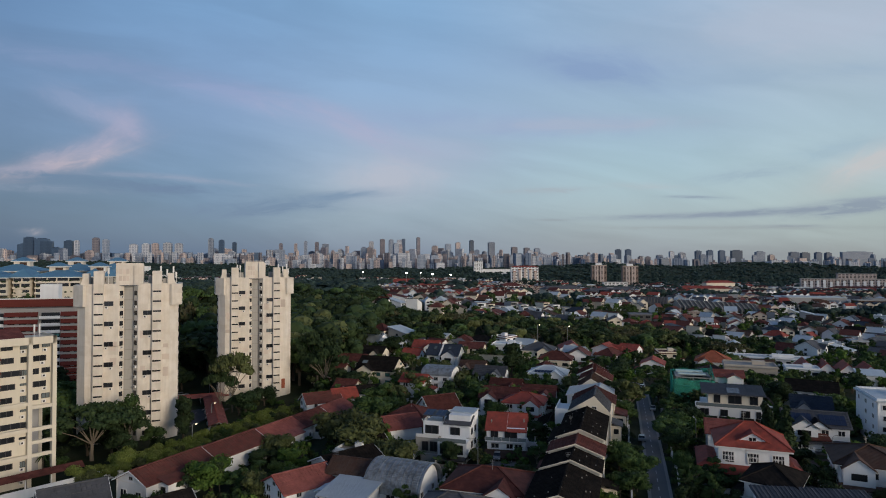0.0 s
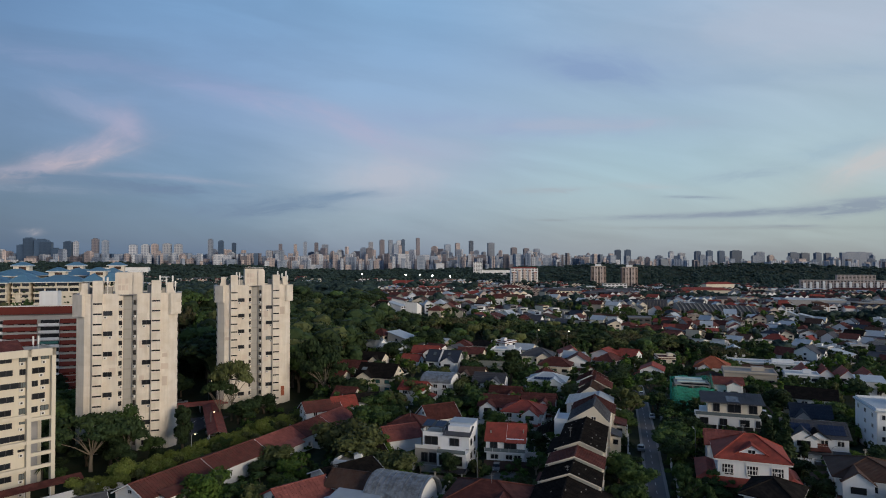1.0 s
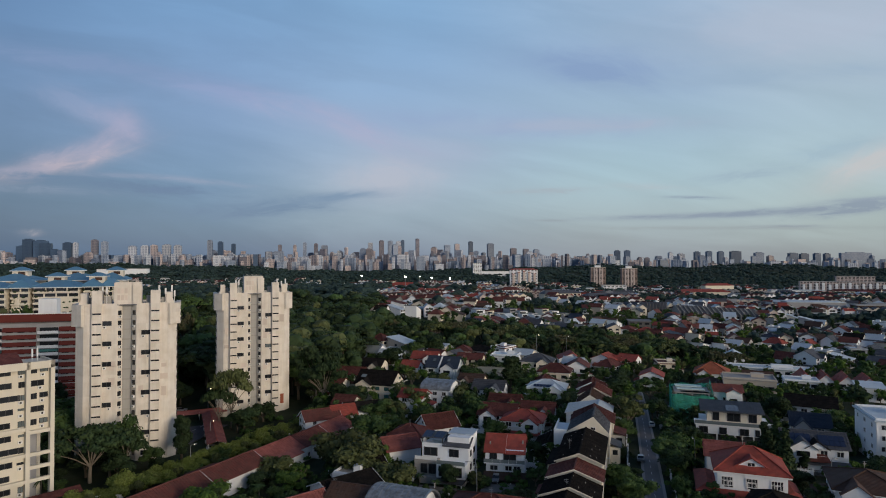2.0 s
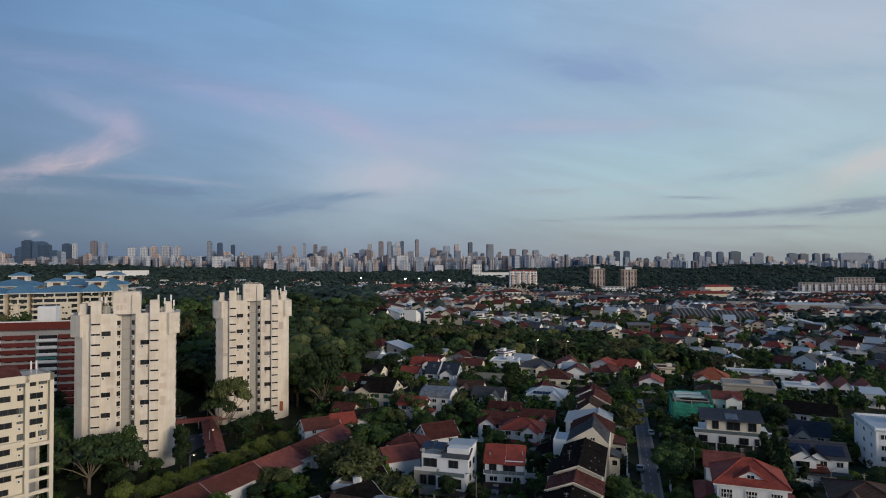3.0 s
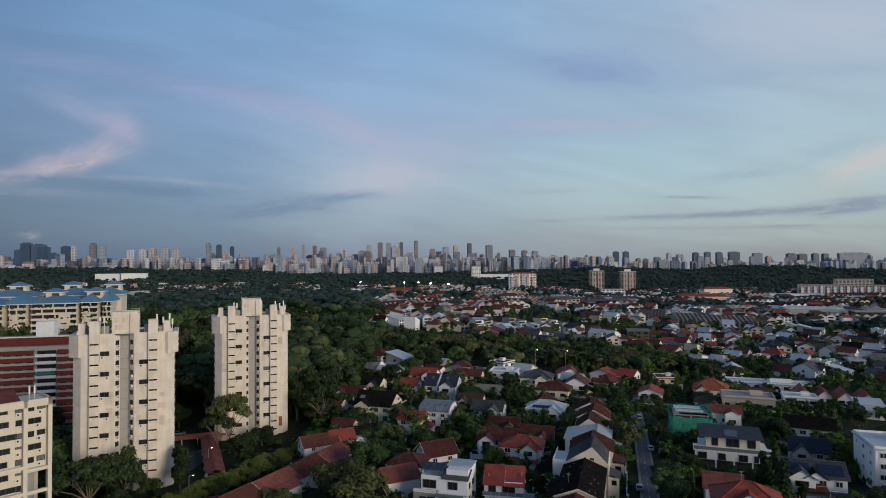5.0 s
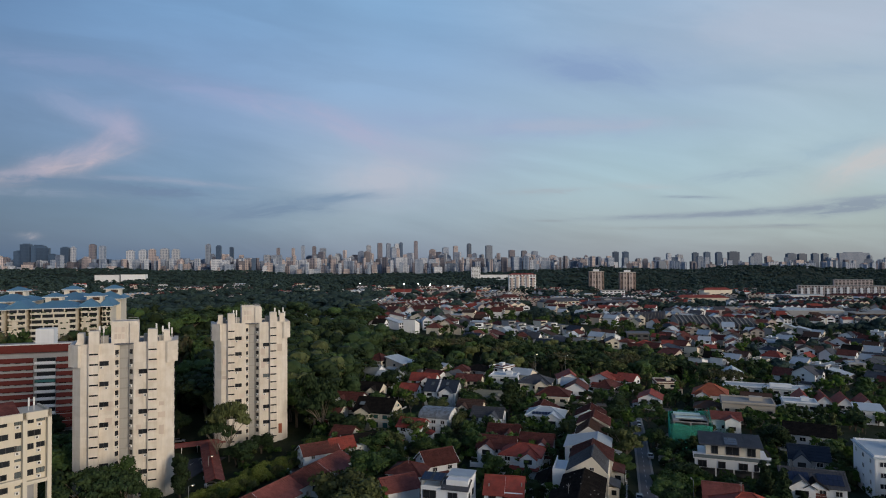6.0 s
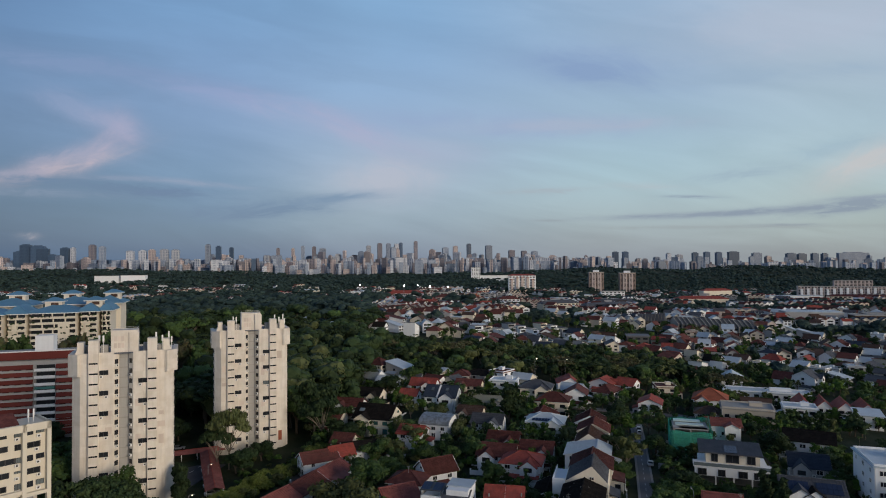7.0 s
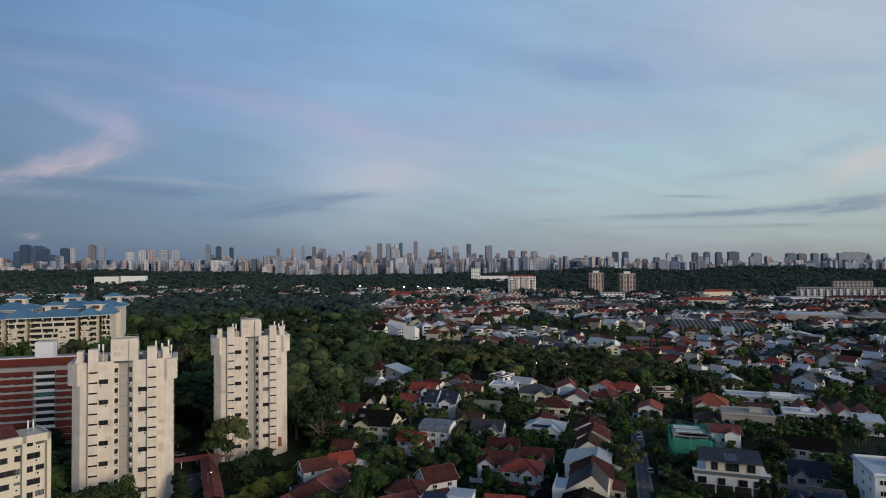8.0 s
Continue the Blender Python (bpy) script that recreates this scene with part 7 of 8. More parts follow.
scatter(100, -62, 38, 104, 200, 3.0, 7.0, -0.6, True)
scatter(110, 38, 150, 104, 205, 3.0, 7.0, -0.6, True)


def undergrowth(seed, n, xlo, xhi, ylo, yhi, leaf, label):
    """Low garden shrubs and hedging that fill the plots, too many to count."""
    rng = np.random.default_rng(seed)
    temps = []
    for k in range(6):
        lobes = [(rng.uniform(-0.9, 0.9), rng.uniform(-0.9, 0.9), rng.uniform(0.2, 1.3), rng.uniform(0.4, 0.9), 0.9) for j in range(5)]
        temps.append(crown_arrays(rng, lobes, 130, 0.20, 0.75))
    vs, fs, o, made = [], [], 0, 0
    for k in range(n * 12):
        if made >= n:
            break
        x, y = rng.uniform(xlo, xhi), rng.uniform(ylo, yhi)
        if abs(x) > 0.78 * y + 6 or not free(x, y, -0.7) or not off_road(x, y):
            continue
        v, f = temps[rng.integers(6)]
        s = rng.uniform(0.7, 1.7)
        a = rng.uniform(0, 6.28)
        m = np.array(((math.cos(a), -math.sin(a), 0), (math.sin(a), math.cos(a), 0), (0, 0, 1)))
        vs.append(v @ m.T * (s, s, s * rng.uniform(0.7, 1.3)) + (x, y, float(land(x, y))))
        fs.append(f + o)
        o += len(v)
        made += 1
    tagged(new("garden_shrubs", raw_mesh("garden_shrubs", np.concatenate(vs), np.concatenate(fs), M[leaf])), label, "shrubs", kind="stuff")


undergrowth(11, 420, -66, 150, 100, 215, "leaf", "low green garden shrubs between the houses")
undergrowth(12, 260, -66, 150, 100, 215, "leaf_olive", "low olive garden shrubs and hedges")
undergrowth(13, 160, -66, 150, 100, 215, "leaf_bright", "low bright green garden plants")
far_trees = plot_trees
scatter(300, -50, 165, 198, 312, 3.5, 7.5, 0.6, False, into=far_trees)
# woodland: behind the towers and the belt across the middle
scatter(60, -105, -50, 238, 300, 18, 25, 2.0, "wood", True, far_trees)
scatter(170, -110, -40, 270, 420, 13, 21, 1.6, "wood", True, far_trees)
scatter(90, -165, -95, 160, 300, 8, 14, 2.0, False, True, far_trees)
scatter(220, -330, -60, 300, 600, 12, 21, 3.0, "wood", True, far_trees)
for k in range(44):
    x = -40 + k * 4.6
    y = 420 - 0.42 * x + R.uniform(-30, 20)
    far_trees.append(plant("umbrella", x, y, R.uniform(10.5, 13.5), R.uniform(0.75, 1.1), R.choice(("leaf_brown", "leaf_olive", "leaf_dark", "leaf_dark")), False, group="woodland"))
    USED.append((x, y, 3.5))
scatter(190, -45, 150, 345, 440, 8, 13, 1.0, "wood", True, far_trees)
scatter(150, 150, 340, 295, 430, 4, 9, 1.4, False, into=far_trees)
melt("woodland", far_trees, "dense dark green trees between gardens and woods", "trees")
# ---- landmarks of the middle distance ----
def far_tower(x, y, w, d, top, turn, label):
    g = float(land(x, y)) - 4
    t = thing("apartment_tower", pose(x, y, g, 0, 0, turn), label, "apartment building", "brown towers")
    h = top - g
    part("body", one_box(-w / 2, w / 2, -d / 2, d / 2, -5, h), M["towerbrown"], t)
    part("bay", one_box(-w * 0.32, -w * 0.06, -d / 2 - 1.6, -d / 2, -5, h - 1), M["towerpink"], t)
    part("bay", one_box(w * 0.06, w * 0.32, -d / 2 - 1.6, -d / 2, -5, h - 1), M["towerpink"], t)
    part("roof_slab", one_box(-w / 2 - 0.8, w / 2 + 0.8, -d / 2 - 0.8, d / 2 + 0.8, h, h + 1.5), M["beige"], t)
    part("lift_room", one_box(-w * 0.2, w * 0.2, -d * 0.2, d * 0.2, h + 1.5, h + 6.5), M["white"], t)
    n = int(h / 3.1)
    for k in range(n):
        for q in (-0.41, -0.19, 0.0, 0.19, 0.41):
            off = -d / 2 - (1.63 if abs(q) == 0.19 else 0.03)
            pane_only(t, q * w, off, k * 3.1 + 1.6, w * 0.11, 1.5)


M["towerbrown"] = material("brown_render", (0.30, 0.23, 0.20), 0.85, 0.2, tint=0.05)
M["towerpink"] = material("pinkish_render", (0.52, 0.44, 0.41), 0.85, 0.2, tint=0.05)
far_tower(398, 1585, 36, 30, 38, -8, "brown and pink apartment tower before wooded hills")
far_tower(470, 1560, 37, 30, 36, -8, "brown and pink apartment tower before wooded hills")


def far_slab(x, y, w, d, top, turn, wall, roof, label, rows=3.2, cols=6.0, base=None, pitched=0.0):
    g = float(land(x, y)) - 3 if base is None else base
    for q in range(-2, 3):
        USED.append((x + q * w * 0.2, y, w * 0.13 + d * 0.4))
    t = thing("long_block", pose(x, y, g, 0, 0, turn), label, "building")
    h = top - g
    part("wall", one_box(-w / 2, w / 2, -d / 2, d / 2, -5, h), M[wall], t)
    if pitched:
        bm = bmesh.new()
        hip_roof(bm, -w / 2, w / 2, -d / 2, d / 2, h, pitched, 0.8, 0.3)
        part("roof", bm, M[roof], t)
    else:
        part("roof", one_box(-w / 2 - 0.6, w / 2 + 0.6, -d / 2 - 0.6, d / 2 + 0.6, h, h + 0.8), M[roof], t)
    if rows:
        n, m = max(1, int((h - 2) / rows)), max(2, int(w / cols))
        for k in range(n):
            for i in range(m):
                pane_only(t, -w / 2 + (i + 0.5) * w / m, -d / 2 - 0.03, h - 1.7 - k * rows, w / m * 0.62, 1.5)
    return t


hotel = far_slab(187, 1425, 62, 18, 36, 0, "white", "red", "white ten-storey block with stepped top and red trim", 3.6, 7, pitched=3.0)
for k in range(5):
    hx = -24 + 12 * k
    part("bay", one_box(hx - 2.6, hx + 2.6, -11.4, -9.0, 0, (33, 37, 39, 37, 33)[k]), M["towerpink"], hotel, "rosy projecting bay")
    part("bay_roof", one_box(hx - 3.2, hx + 3.2, -12.0, -8.6, (33, 37, 39, 37, 33)[k], (34.2, 38.2, 40.2, 38.2, 34.2)[k]), M["red"], hotel, "red bay roof")
far_slab(118, 2080, 30, 22, 49, 0, "white", "concrete", "plain white far tower block", 4.5, 7)
far_slab(180, 2080, 95, 18, 22, 0, "white", "concrete", "long low white far block", 0)
far_slab(412, 690, 56, 30, 9.5, -14, "greywall", "palemetal", "large pale grey industrial shed", 0, base=-4)
far_slab(476, 668, 34, 22, 8.5, -14, "brown", "concrete", "brown four-storey block with open galleries", 3.2, 5, base=-4)
longest = far_slab(775, 1180, 165, 18, 15, -22, "towerpink", "concrete", "long pinkish white apartment block", 3.0, 5.5)
for k in range(15):
    q = -76 + k * 10.9
    part("bay", one_box(q - 2.2, q + 2.2, -11.0, -9.0, -5, 22 + (k * 5) % 4), M["white"], longest, "white projecting stair bay")
far_slab(880, 1320, 70, 18, 22, -22, "towerpink", "concrete", "rosy brown apartment block", 3.0, 7)
far_slab(740, 1090, 100, 18, 2, -20, "cream", "dkred", "cream school block with dark red roof", 3.2, 7, pitched=3)
far_slab(-61, 1083, 62, 18, 14, 0, "white", "red", "white block with a long red roof", 3.4, 7, pitched=5)
far_slab(8, 1055, 44, 16, 16, 4, "greywall", "concrete", "plain grey four-storey far block", 3.4, 6)
far_slab(52, 1040, 30, 16, 10, 4, "white", "orange", "white house with an orange roof", 3.4, 6, pitched=4)
far_slab(-60, 700, 36, 14, 20, 4, "white", "concrete", "white stepped terrace block", 3.2, 5)
far_slab(-20, 690, 34, 12, 16, 4, "white", "concrete", "white stepped terrace block", 3.2, 5)
far_slab(160, 505, 17, 13, 6.5, -12, "darkwall", "flatroof", "dark clad flat-roofed house", 3.2, 5)
far_slab(150, 790, 54, 14, 14.5, 22, "cream", "slate", "cream terrace with steep grey gables", 3.2, 6, pitched=4)
far_slab(210, 785, 70, 14, 12.5, 22, "greywall", "slate", "grey terrace with steep roofs", 3.2, 6, pitched=3)
far_slab(420, 1000, 80, 22, 6, -8, "cream", "red", "low cream hall with a red roof", 0, pitched=4)
far_slab(96, 880, 30, 16, 15, 10, "white", "dkred", "white far terrace block with a dark red roof", 3.4, 6, pitched=4)
far_slab(10, 905, 34, 16, 17, 6, "towerpink", "rust", "rosy far block with a rust-coloured roof", 3.4, 6, pitched=4)
far_slab(-40, 820, 40, 14, 17, 4, "white", "red", "white far block with a red roof", 3.4, 6, pitched=3)
far_slab(45, 760, 34, 14, 14, 12, "white", "dkred", "white far terrace block with a dark red roof", 3.2, 5, pitched=4)
far_slab(250, 890, 60, 14, 9, 8, "white", "slate", "white far terrace with a grey roof", 3.4, 6, pitched=4)
far_slab(330, 1190, 44, 18, 9, -6, "white", "concrete", "white low far block", 3.4, 7)
far_slab(560, 1260, 60, 18, 6, 5, "cream", "red", "low cream far hall with a red roof", 0, pitched=4)
far_slab(250, 1080, 26, 16, 8, 8, "greywall", "palemetal", "pale grey far house with a metal roof", 3.4, 6)
far_slab(640, 1120, 90, 20, 2, -10, "white", "palemetal", "long low pale shed", 0)
far_slab(452, 655, 30, 20, 8.0, -14, "brown", "concrete", "brown four-storey block with open galleries", 3.2, 5, base=-4)
far_slab(-1050, 1960, 70, 30, 32, 12, "white", "concrete", "long white low far building", 0)
far_slab(-975, 1975, 72, 30, 33, 12, "white", "concrete", "long white low far building", 0)

# steep dark terrace roofs in a row, each unit between raised party walls
def steep_terrace(x, y, turn, w):
    USED.extend(((x, y, 8), (x - 3, y - 12, 7)))
    t = thing("terrace_house", pose(x, y, float(land(x, y)), 0, 0, turn), "terrace house under a steep dark grey roof", "house", "steep-roofed terrace")
    outline = ((-7.5, 5.2), (1.5, 11.6), (6.0, 7.0), (6.0, -4), (-7.5, -4))

    def slice_of(x0, x1, pts):
        bm = bmesh.new()
        rings = [[bm.verts.new((xx, yy, zz)) for yy, zz in pts] for xx in (x0, x1)]
        n = len(pts)
        for k in range(n):
            bm.faces.new((rings[0][k], rings[0][(k + 1) % n], rings[1][(k + 1) % n], rings[1][k]))
        bm.faces.new(rings[0][::-1])
        bm.faces.new(rings[1])
        bmesh.ops.recalc_face_normals(bm, faces=bm.faces[:])
        return bm
    part("wall", slice_of(-w / 2 + 0.2, w / 2, outline), M["darkwall"], t)
    bm = bmesh.new()
    plate(bm, ((-w / 2 + 0.2, -8.2, 4.95), (w / 2, -8.2, 4.95), (w / 2, 1.5, 11.9), (-w / 2 + 0.2, 1.5, 11.9)), 0.2)
    part("roof", bm, M["slate"], t)
    part("party_wall", slice_of(-w / 2 - 0.2, -w / 2 + 0.2, [(yy * 1.06, zz + 0.5) for yy, zz in outline[:3]] + list(outline[3:])), M["concrete"], t)
    pane_only(t, 0.1, -7.53, 2.9, w * 0.6, 1.6)


for k in range(17):
    steep_terrace(236 + k * 4.1, 622 - k * 1.2, 10, 4.1)
for k in range(8):
    steep_terrace(204 + k * 4.0, 634 + k * 2.0, -26, 4.6)

# tree clumps that stand between the far rows
CLUMPS = ((330, 790, 100, 45), (405, 600, 60, 34), (190, 700, 60, 22), (120, 640, 40, 18), (480, 800, 80, 30), (60, 800, 60, 30), (-30, 860, 90, 30), (300, 930, 130, 30), (560, 950, 120, 34), (80, 980, 90, 24), (270, 480, 34, 14), (235, 388, 26, 12))
for cx, cy, rx, ry in CLUMPS:
    for k in range(max(1, int(rx / ry)) * 2 + 1):
        q = k / (max(1, int(rx / ry)) * 2) * 2 - 1
        USED.append((cx + q * (rx - ry * 0.6), cy, ry * 0.9))

# white stepped terraces above the wooded belt
for k in range(9):
    x, y = 30 + k * 8.4 + (k // 3) * 4, 500 + k * 5.2 + (0, 5, -3, 9, 2, -6, 8, 1, -4)[k]
    USED.append((x, y, 8))
    g = float(land(x, y))
    t = thing("terrace_house", pose(x, y, g, 0, 0, 24 + (k * 37) % 21), "white flat-roofed terrace house with stepped balconies", "house", "white stepped terrace")
    skin = M[("white", "cream", "white", "greywall", "white")[k % 5]]
    tall = 9.8 - (k * 7) % 3 * 1.3
    part("wall", one_box(-3.8, 3.8, -2, 8, -4, tall), skin, t)
    part("step_wall", one_box(-3.8, 3.8, -5, -2, -4, 6.4), skin, t)
    part("step_wall", one_box(-3.8, 1.6, -8, -5, -4, 3.2), M["white"], t)
    part("balcony_rail", one_box(-3.8, 3.8, -5.06, -4.98, 6.4, 7.3), M["railglass"], t)
    for yy, zz, ww in ((-2.02, tall - 1.4, 5.6), (-5.02, 5.0, 4.2), (-8.02, 1.8, 3.4)):
        pane_only(t, -0.9, yy, zz, ww, 1.6)
    part("roof", one_box(-4.0, 4.0, -2.4, 8.2, tall, tall + 0.3), M[("concrete", "dkred", "concrete", "slate", "flatroof")[k % 5]], t)

# ---- suburb: rows of houses further off ----
COVERS = ("dkred", "dkred", "rust", "brown", "slate", "slate", "black", "dkred", "red", "navy", "brown", "palemetal", "palemetal", "rust", "palemetal")
WALLS = ("white", "white", "cream", "cream", "white", "beige", "greywall")


def suburb(seed, u_rows, v_lo, v_hi, ox, oy, turn, detail, step=(7.5, 11), into=None):
    """Terraces along parallel streets: ox, oy the corner, rows spaced along the local y."""
    rnd = random.Random(seed)
    a = radians(turn)
    for u in u_rows:
        v = v_lo
        while v < v_hi:
            w = rnd.uniform(*step)
            cover = rnd.choice(COVERS)
            x = ox + (v + w / 2) * math.cos(a) - u * math.sin(a) + rnd.uniform(-2, 2)
            y = oy + (v + w / 2) * math.sin(a) + u * math.cos(a) + rnd.uniform(-3.5, 3.5)
            v += w + (rnd.uniform(0.2, 1.5) if rnd.random() < 0.75 else rnd.uniform(4, 9))
            if abs(x) > 0.78 * y or not free(x, y, w * 0.45):
                continue
            roof = rnd.choice(("gable_y", "gable_y", "gable_y", "gable_x", "gable_y", "hip", "mono", "flat"))
            if roof == "flat" and cover in ("dkred", "red", "brown", "pink", "orange", "black"):
                cover = "concrete"
            one = house(x, y, turn + rnd.choice((62, 62, 62, 0, 152)) + rnd.uniform(-4, 4), w, rnd.uniform(9, 13), rnd.choice((2, 2, 2, 2, 3)), roof, cover, rnd.choice(WALLS), rnd.uniform(2.2, 3.6), rnd.random() < 0.6,
                  rnd.choice((0.5, 0.5, 0.35, 0.65)), detail=detail, st=2.45, group="suburb houses")
            if into is not None:
                into.append(one)


far_houses, far_trees = [], []
suburb(11, [0, 21], -48, 175, -2, 313, -9, 1, into=far_houses)
scatter(150, -45, 175, 205, 365, 5, 9, -0.9, False, into=far_trees)
scatter(60, 60, 230, 290, 380, 6, 10, -0.8, False, into=far_trees)
suburb(1, [k * 20 for k in range(2)], 0, 240, 190, 345, -23, 1)
suburb(3, [k * 22 for k in range(2)], -40, 110, 55, 425, -10, 0)
suburb(6, [k * 20 for k in range(2, 8)], 0, 240, 190, 345, -23, 1, into=far_houses)
suburb(2, [k * 21 for k in range(10)], 0, 330, 150, 420, -20, 1, into=far_houses)
suburb(7, [k * 22 for k in range(2, 6)], -40, 110, 55, 425, -10, 1, into=far_houses)
suburb(4, [k * 24 for k in range(7)], -110, 60, -15, 500, 6, 0, into=far_houses)
suburb(5, [k * 26 for k in range(8)], 0, 420, 110, 620, -8, 0, into=far_houses)
melt("far_houses", far_houses, "rows of far suburban houses with red, grey and brown roofs", "houses")
scatter(470, 40, 500, 335, 660, 4.5, 10.5, -0.4, "far", into=far_trees)
scatter(150, -130, 60, 430, 680, 5, 10, 0.3, "far", into=far_trees)
melt("suburb_trees", far_trees, "trees between the rows of far houses", "trees")


# terraces and small blocks too far to tell apart singly
def far_rows(seed, n, dist, spread, keep, label):
    rng = np.random.default_rng(seed)
    bins = {}

    def put(mat, v, f):
        vs, fs = bins.setdefault(mat, ([], []))
        fs.append(np.array(f) + put.count.get(mat, 0))
        vs.append(v)
        put.count[mat] = put.count.get(mat, 0) + len(v)
    put.count = {}
    box_f = [(0, 1, 5), (0, 5, 4), (1, 2, 6), (1, 6, 5), (2, 3, 7), (2, 7, 6), (3, 0, 4), (3, 4, 7), (4, 5, 6), (4, 6, 7)]
    made = 0
    while made < n:
        d = rng.uniform(*dist)
        x0, y0 = rng.uniform(*spread) * d, d
        if not keep(x0, y0, rng) or not free(x0, y0, 3):
            continue
        turn = radians(rng.choice((-12, -4, 6, 20, 78, 60)) + rng.uniform(-5, 5))
        ca, sa2 = math.cos(turn), math.sin(turn)
        rot = np.array(((ca, -sa2, 0), (sa2, ca, 0), (0, 0, 1)))
        wall, cover = ("white", "cream", "white", "towerpink", "beige", "greywall")[rng.integers(6)], ("dkred", "rust", "brown", "slate", "dkred", "red", "palemetal", "concrete")[rng.integers(8)]
        w, dd, h, rise = rng.uniform(6.5, 9.5), rng.uniform(8, 12), rng.uniform(5.0, 8.5), rng.uniform(1.8, 3.4)
        for k in range(int(rng.integers(1, 6))):
            off = np.array((x0, y0, 0)) + rot @ np.array((k * (w + 0.3), rng.uniform(-1, 1), 0))
            off[2] = float(land(off[0], off[1]))
            a, b, e = w / 2, dd / 2, 0.5
            body = np.array([(-a, -b, -4), (a, -b, -4), (a, b, -4), (-a, b, -4), (-a, -b, h), (a, -b, h), (a, b, h), (-a, b, h), (0, -b, h + rise), (0, b, h + rise)])
            put(wall, body @ rot.T + off, box_f + [(4, 5, 8), (6, 7, 9)])
            lip = rise * e / a
            for sg in (-1, 1):
                r = np.array([(0, -b - e, h + rise + 0.2), (0, b + e, h + rise + 0.2), (sg * (a + e), b + e, h - lip + 0.2), (sg * (a + e), -b - e, h - lip + 0.2)])
                r = np.concatenate((r, r - (0, 0, 0.25)))
                put(cover, r @ rot.T + off, [(0, 1, 2), (0, 2, 3), (4, 6, 5), (4, 7, 6), (0, 3, 7), (0, 7, 4), (1, 5, 6), (1, 6, 2), (2, 6, 7), (2, 7, 3)])
            for zz in (h - 1.7, h - 4.5):
                p = np.array([(sx2 * a * 0.6, yy, zz + sz2 * 0.75) for yy in (-b - 0.06, -b + 0.1) for sx2, sz2 in ((-1, -1), (1, -1), (1, 1), (-1, 1))])
                put("glass", p @ rot.T + off, [(0, 1, 2), (0, 2, 3), (0, 4, 5), (0, 5, 1), (3, 2, 6), (3, 6, 7)])
        made += 1
    for mat, (vs, fs) in bins.items():
        tagged(new("far_terraces", raw_mesh("far_terraces", np.concatenate(vs), np.concatenate(fs), M[mat])), label, "houses", kind="stuff")


far_rows(21, 420, (620, 1000), (-0.14, 0.66), lambda x, y, r: noise.noise(Vector((x * 0.012, y * 0.008, 5.0))) > -0.15, "rows of small far terrace houses between trees")
far_rows(22, 300, (1000, 1500), (-0.2, 0.75), lambda x, y, r: noise.noise(Vector((x * 0.008, y * 0.006, 9.0))) > 0.0, "scattered far houses among woods")
far_rows(23, 110, (900, 1700), (-0.75, -0.2), lambda x, y, r: noise.noise(Vector((x * 0.008, y * 0.006, 3.0))) > 0.12, "scattered far houses among woods")


# ---- distance ----
def joined(name, arrays, mat):
    vs, fs, o = [], [], 0
    for v, f in arrays:
        vs.append(v)
        fs.append(f + o)
        o += len(v)
    return raw_mesh(name, np.concatenate(vs), np.concatenate(fs), mat)


def far_hazed_woods(seed, n, dist, spread, hlo, hhi, leaves, size, keep, label, clumps=6, wide=1.0, fine=False):
    """Many far trees in one mesh: each a heap of ragged round clumps, with leaf sprays on the nearer ones."""
    rng = np.random.default_rng(seed)
    iv, jf = (ICO2_V, ICO2_F) if fine else (ICO_V, ICO_F)
    temps = []
    for k in range(9):
        vs, fs, o = [], [], 0
        for j in range(clumps):
            a, q = rng.uniform(0, 6.28), math.sqrt(rng.random()) * 3.0
            c = np.array((q * math.cos(a), q * math.sin(a), rng.uniform(3.2, 7.6) - 0.12 * q * q))
            r = rng.uniform(1.2, 2.3)
            vs.append(iv * r * rng.uniform(0.72, 1.22, (len(iv), 1)) * (1, 1, 0.85) + c)
            fs.append(jf + o)
            o += len(iv)
            if leaves:
                d = rng.normal(size=(leaves, 3))
                d[:, 2] = np.abs(d[:, 2])
                d /= np.linalg.norm(d, axis=1)[:, None]
                p = c + d * r * rng.uniform(0.9, 1.15, (leaves, 1)) * (1, 1, 0.85)
                u = np.cross(d, rng.normal(size=(leaves, 3)))
                u /= np.linalg.norm(u, axis=1)[:, None]
                w = np.cross(d, u)
                e = size * rng.uniform(0.6, 1.3, (leaves, 1))
                vs.append(np.stack((p - u * e, p + w * e, p + u * e - d * e * 0.5), 1).reshape(-1, 3))
                fs.append(o + np.arange(leaves * 3).reshape(-1, 3))
                o += leaves * 3
        temps.append((np.concatenate(vs), np.concatenate(fs)))
    out = []
    while len(out) < n:
        d = math.sqrt(rng.uniform(dist[0] ** 2, dist[1] ** 2))
        q = rng.uniform(*spread)
        x, y = q * d, d
        if not keep(x, y, rng):
            continue
        s = rng.uniform(hlo, hhi) / 9.0
        v, f = temps[rng.integers(9)]
        a = rng.uniform(0, 6.28)
        m = np.array(((math.cos(a), -math.sin(a), 0), (math.sin(a), math.cos(a), 0), (0, 0, 1)))
        out.append((v @ m.T * (s * wide * rng.uniform(0.9, 1.4), s * wide * rng.uniform(0.9, 1.4), s) + (x, y, float(land(x, y)) - 1.5), f))
    tagged(new("woods", joined("woods", out, M["far_hazed_woods"])), label, "trees", kind="stuff")


def patchy(x, y, rng):
    return noise.noise(Vector((x * 0.006, y * 0.004, 2.0))) > -0.05 or x < -0.05 * y


def all_over(x, y, rng):
    return True


def in_clump(x, y, rng):
    return any(((x - cx) / rx) ** 2 + ((y - cy) / ry) ** 2 < 1 for cx, cy, rx, ry in CLUMPS)


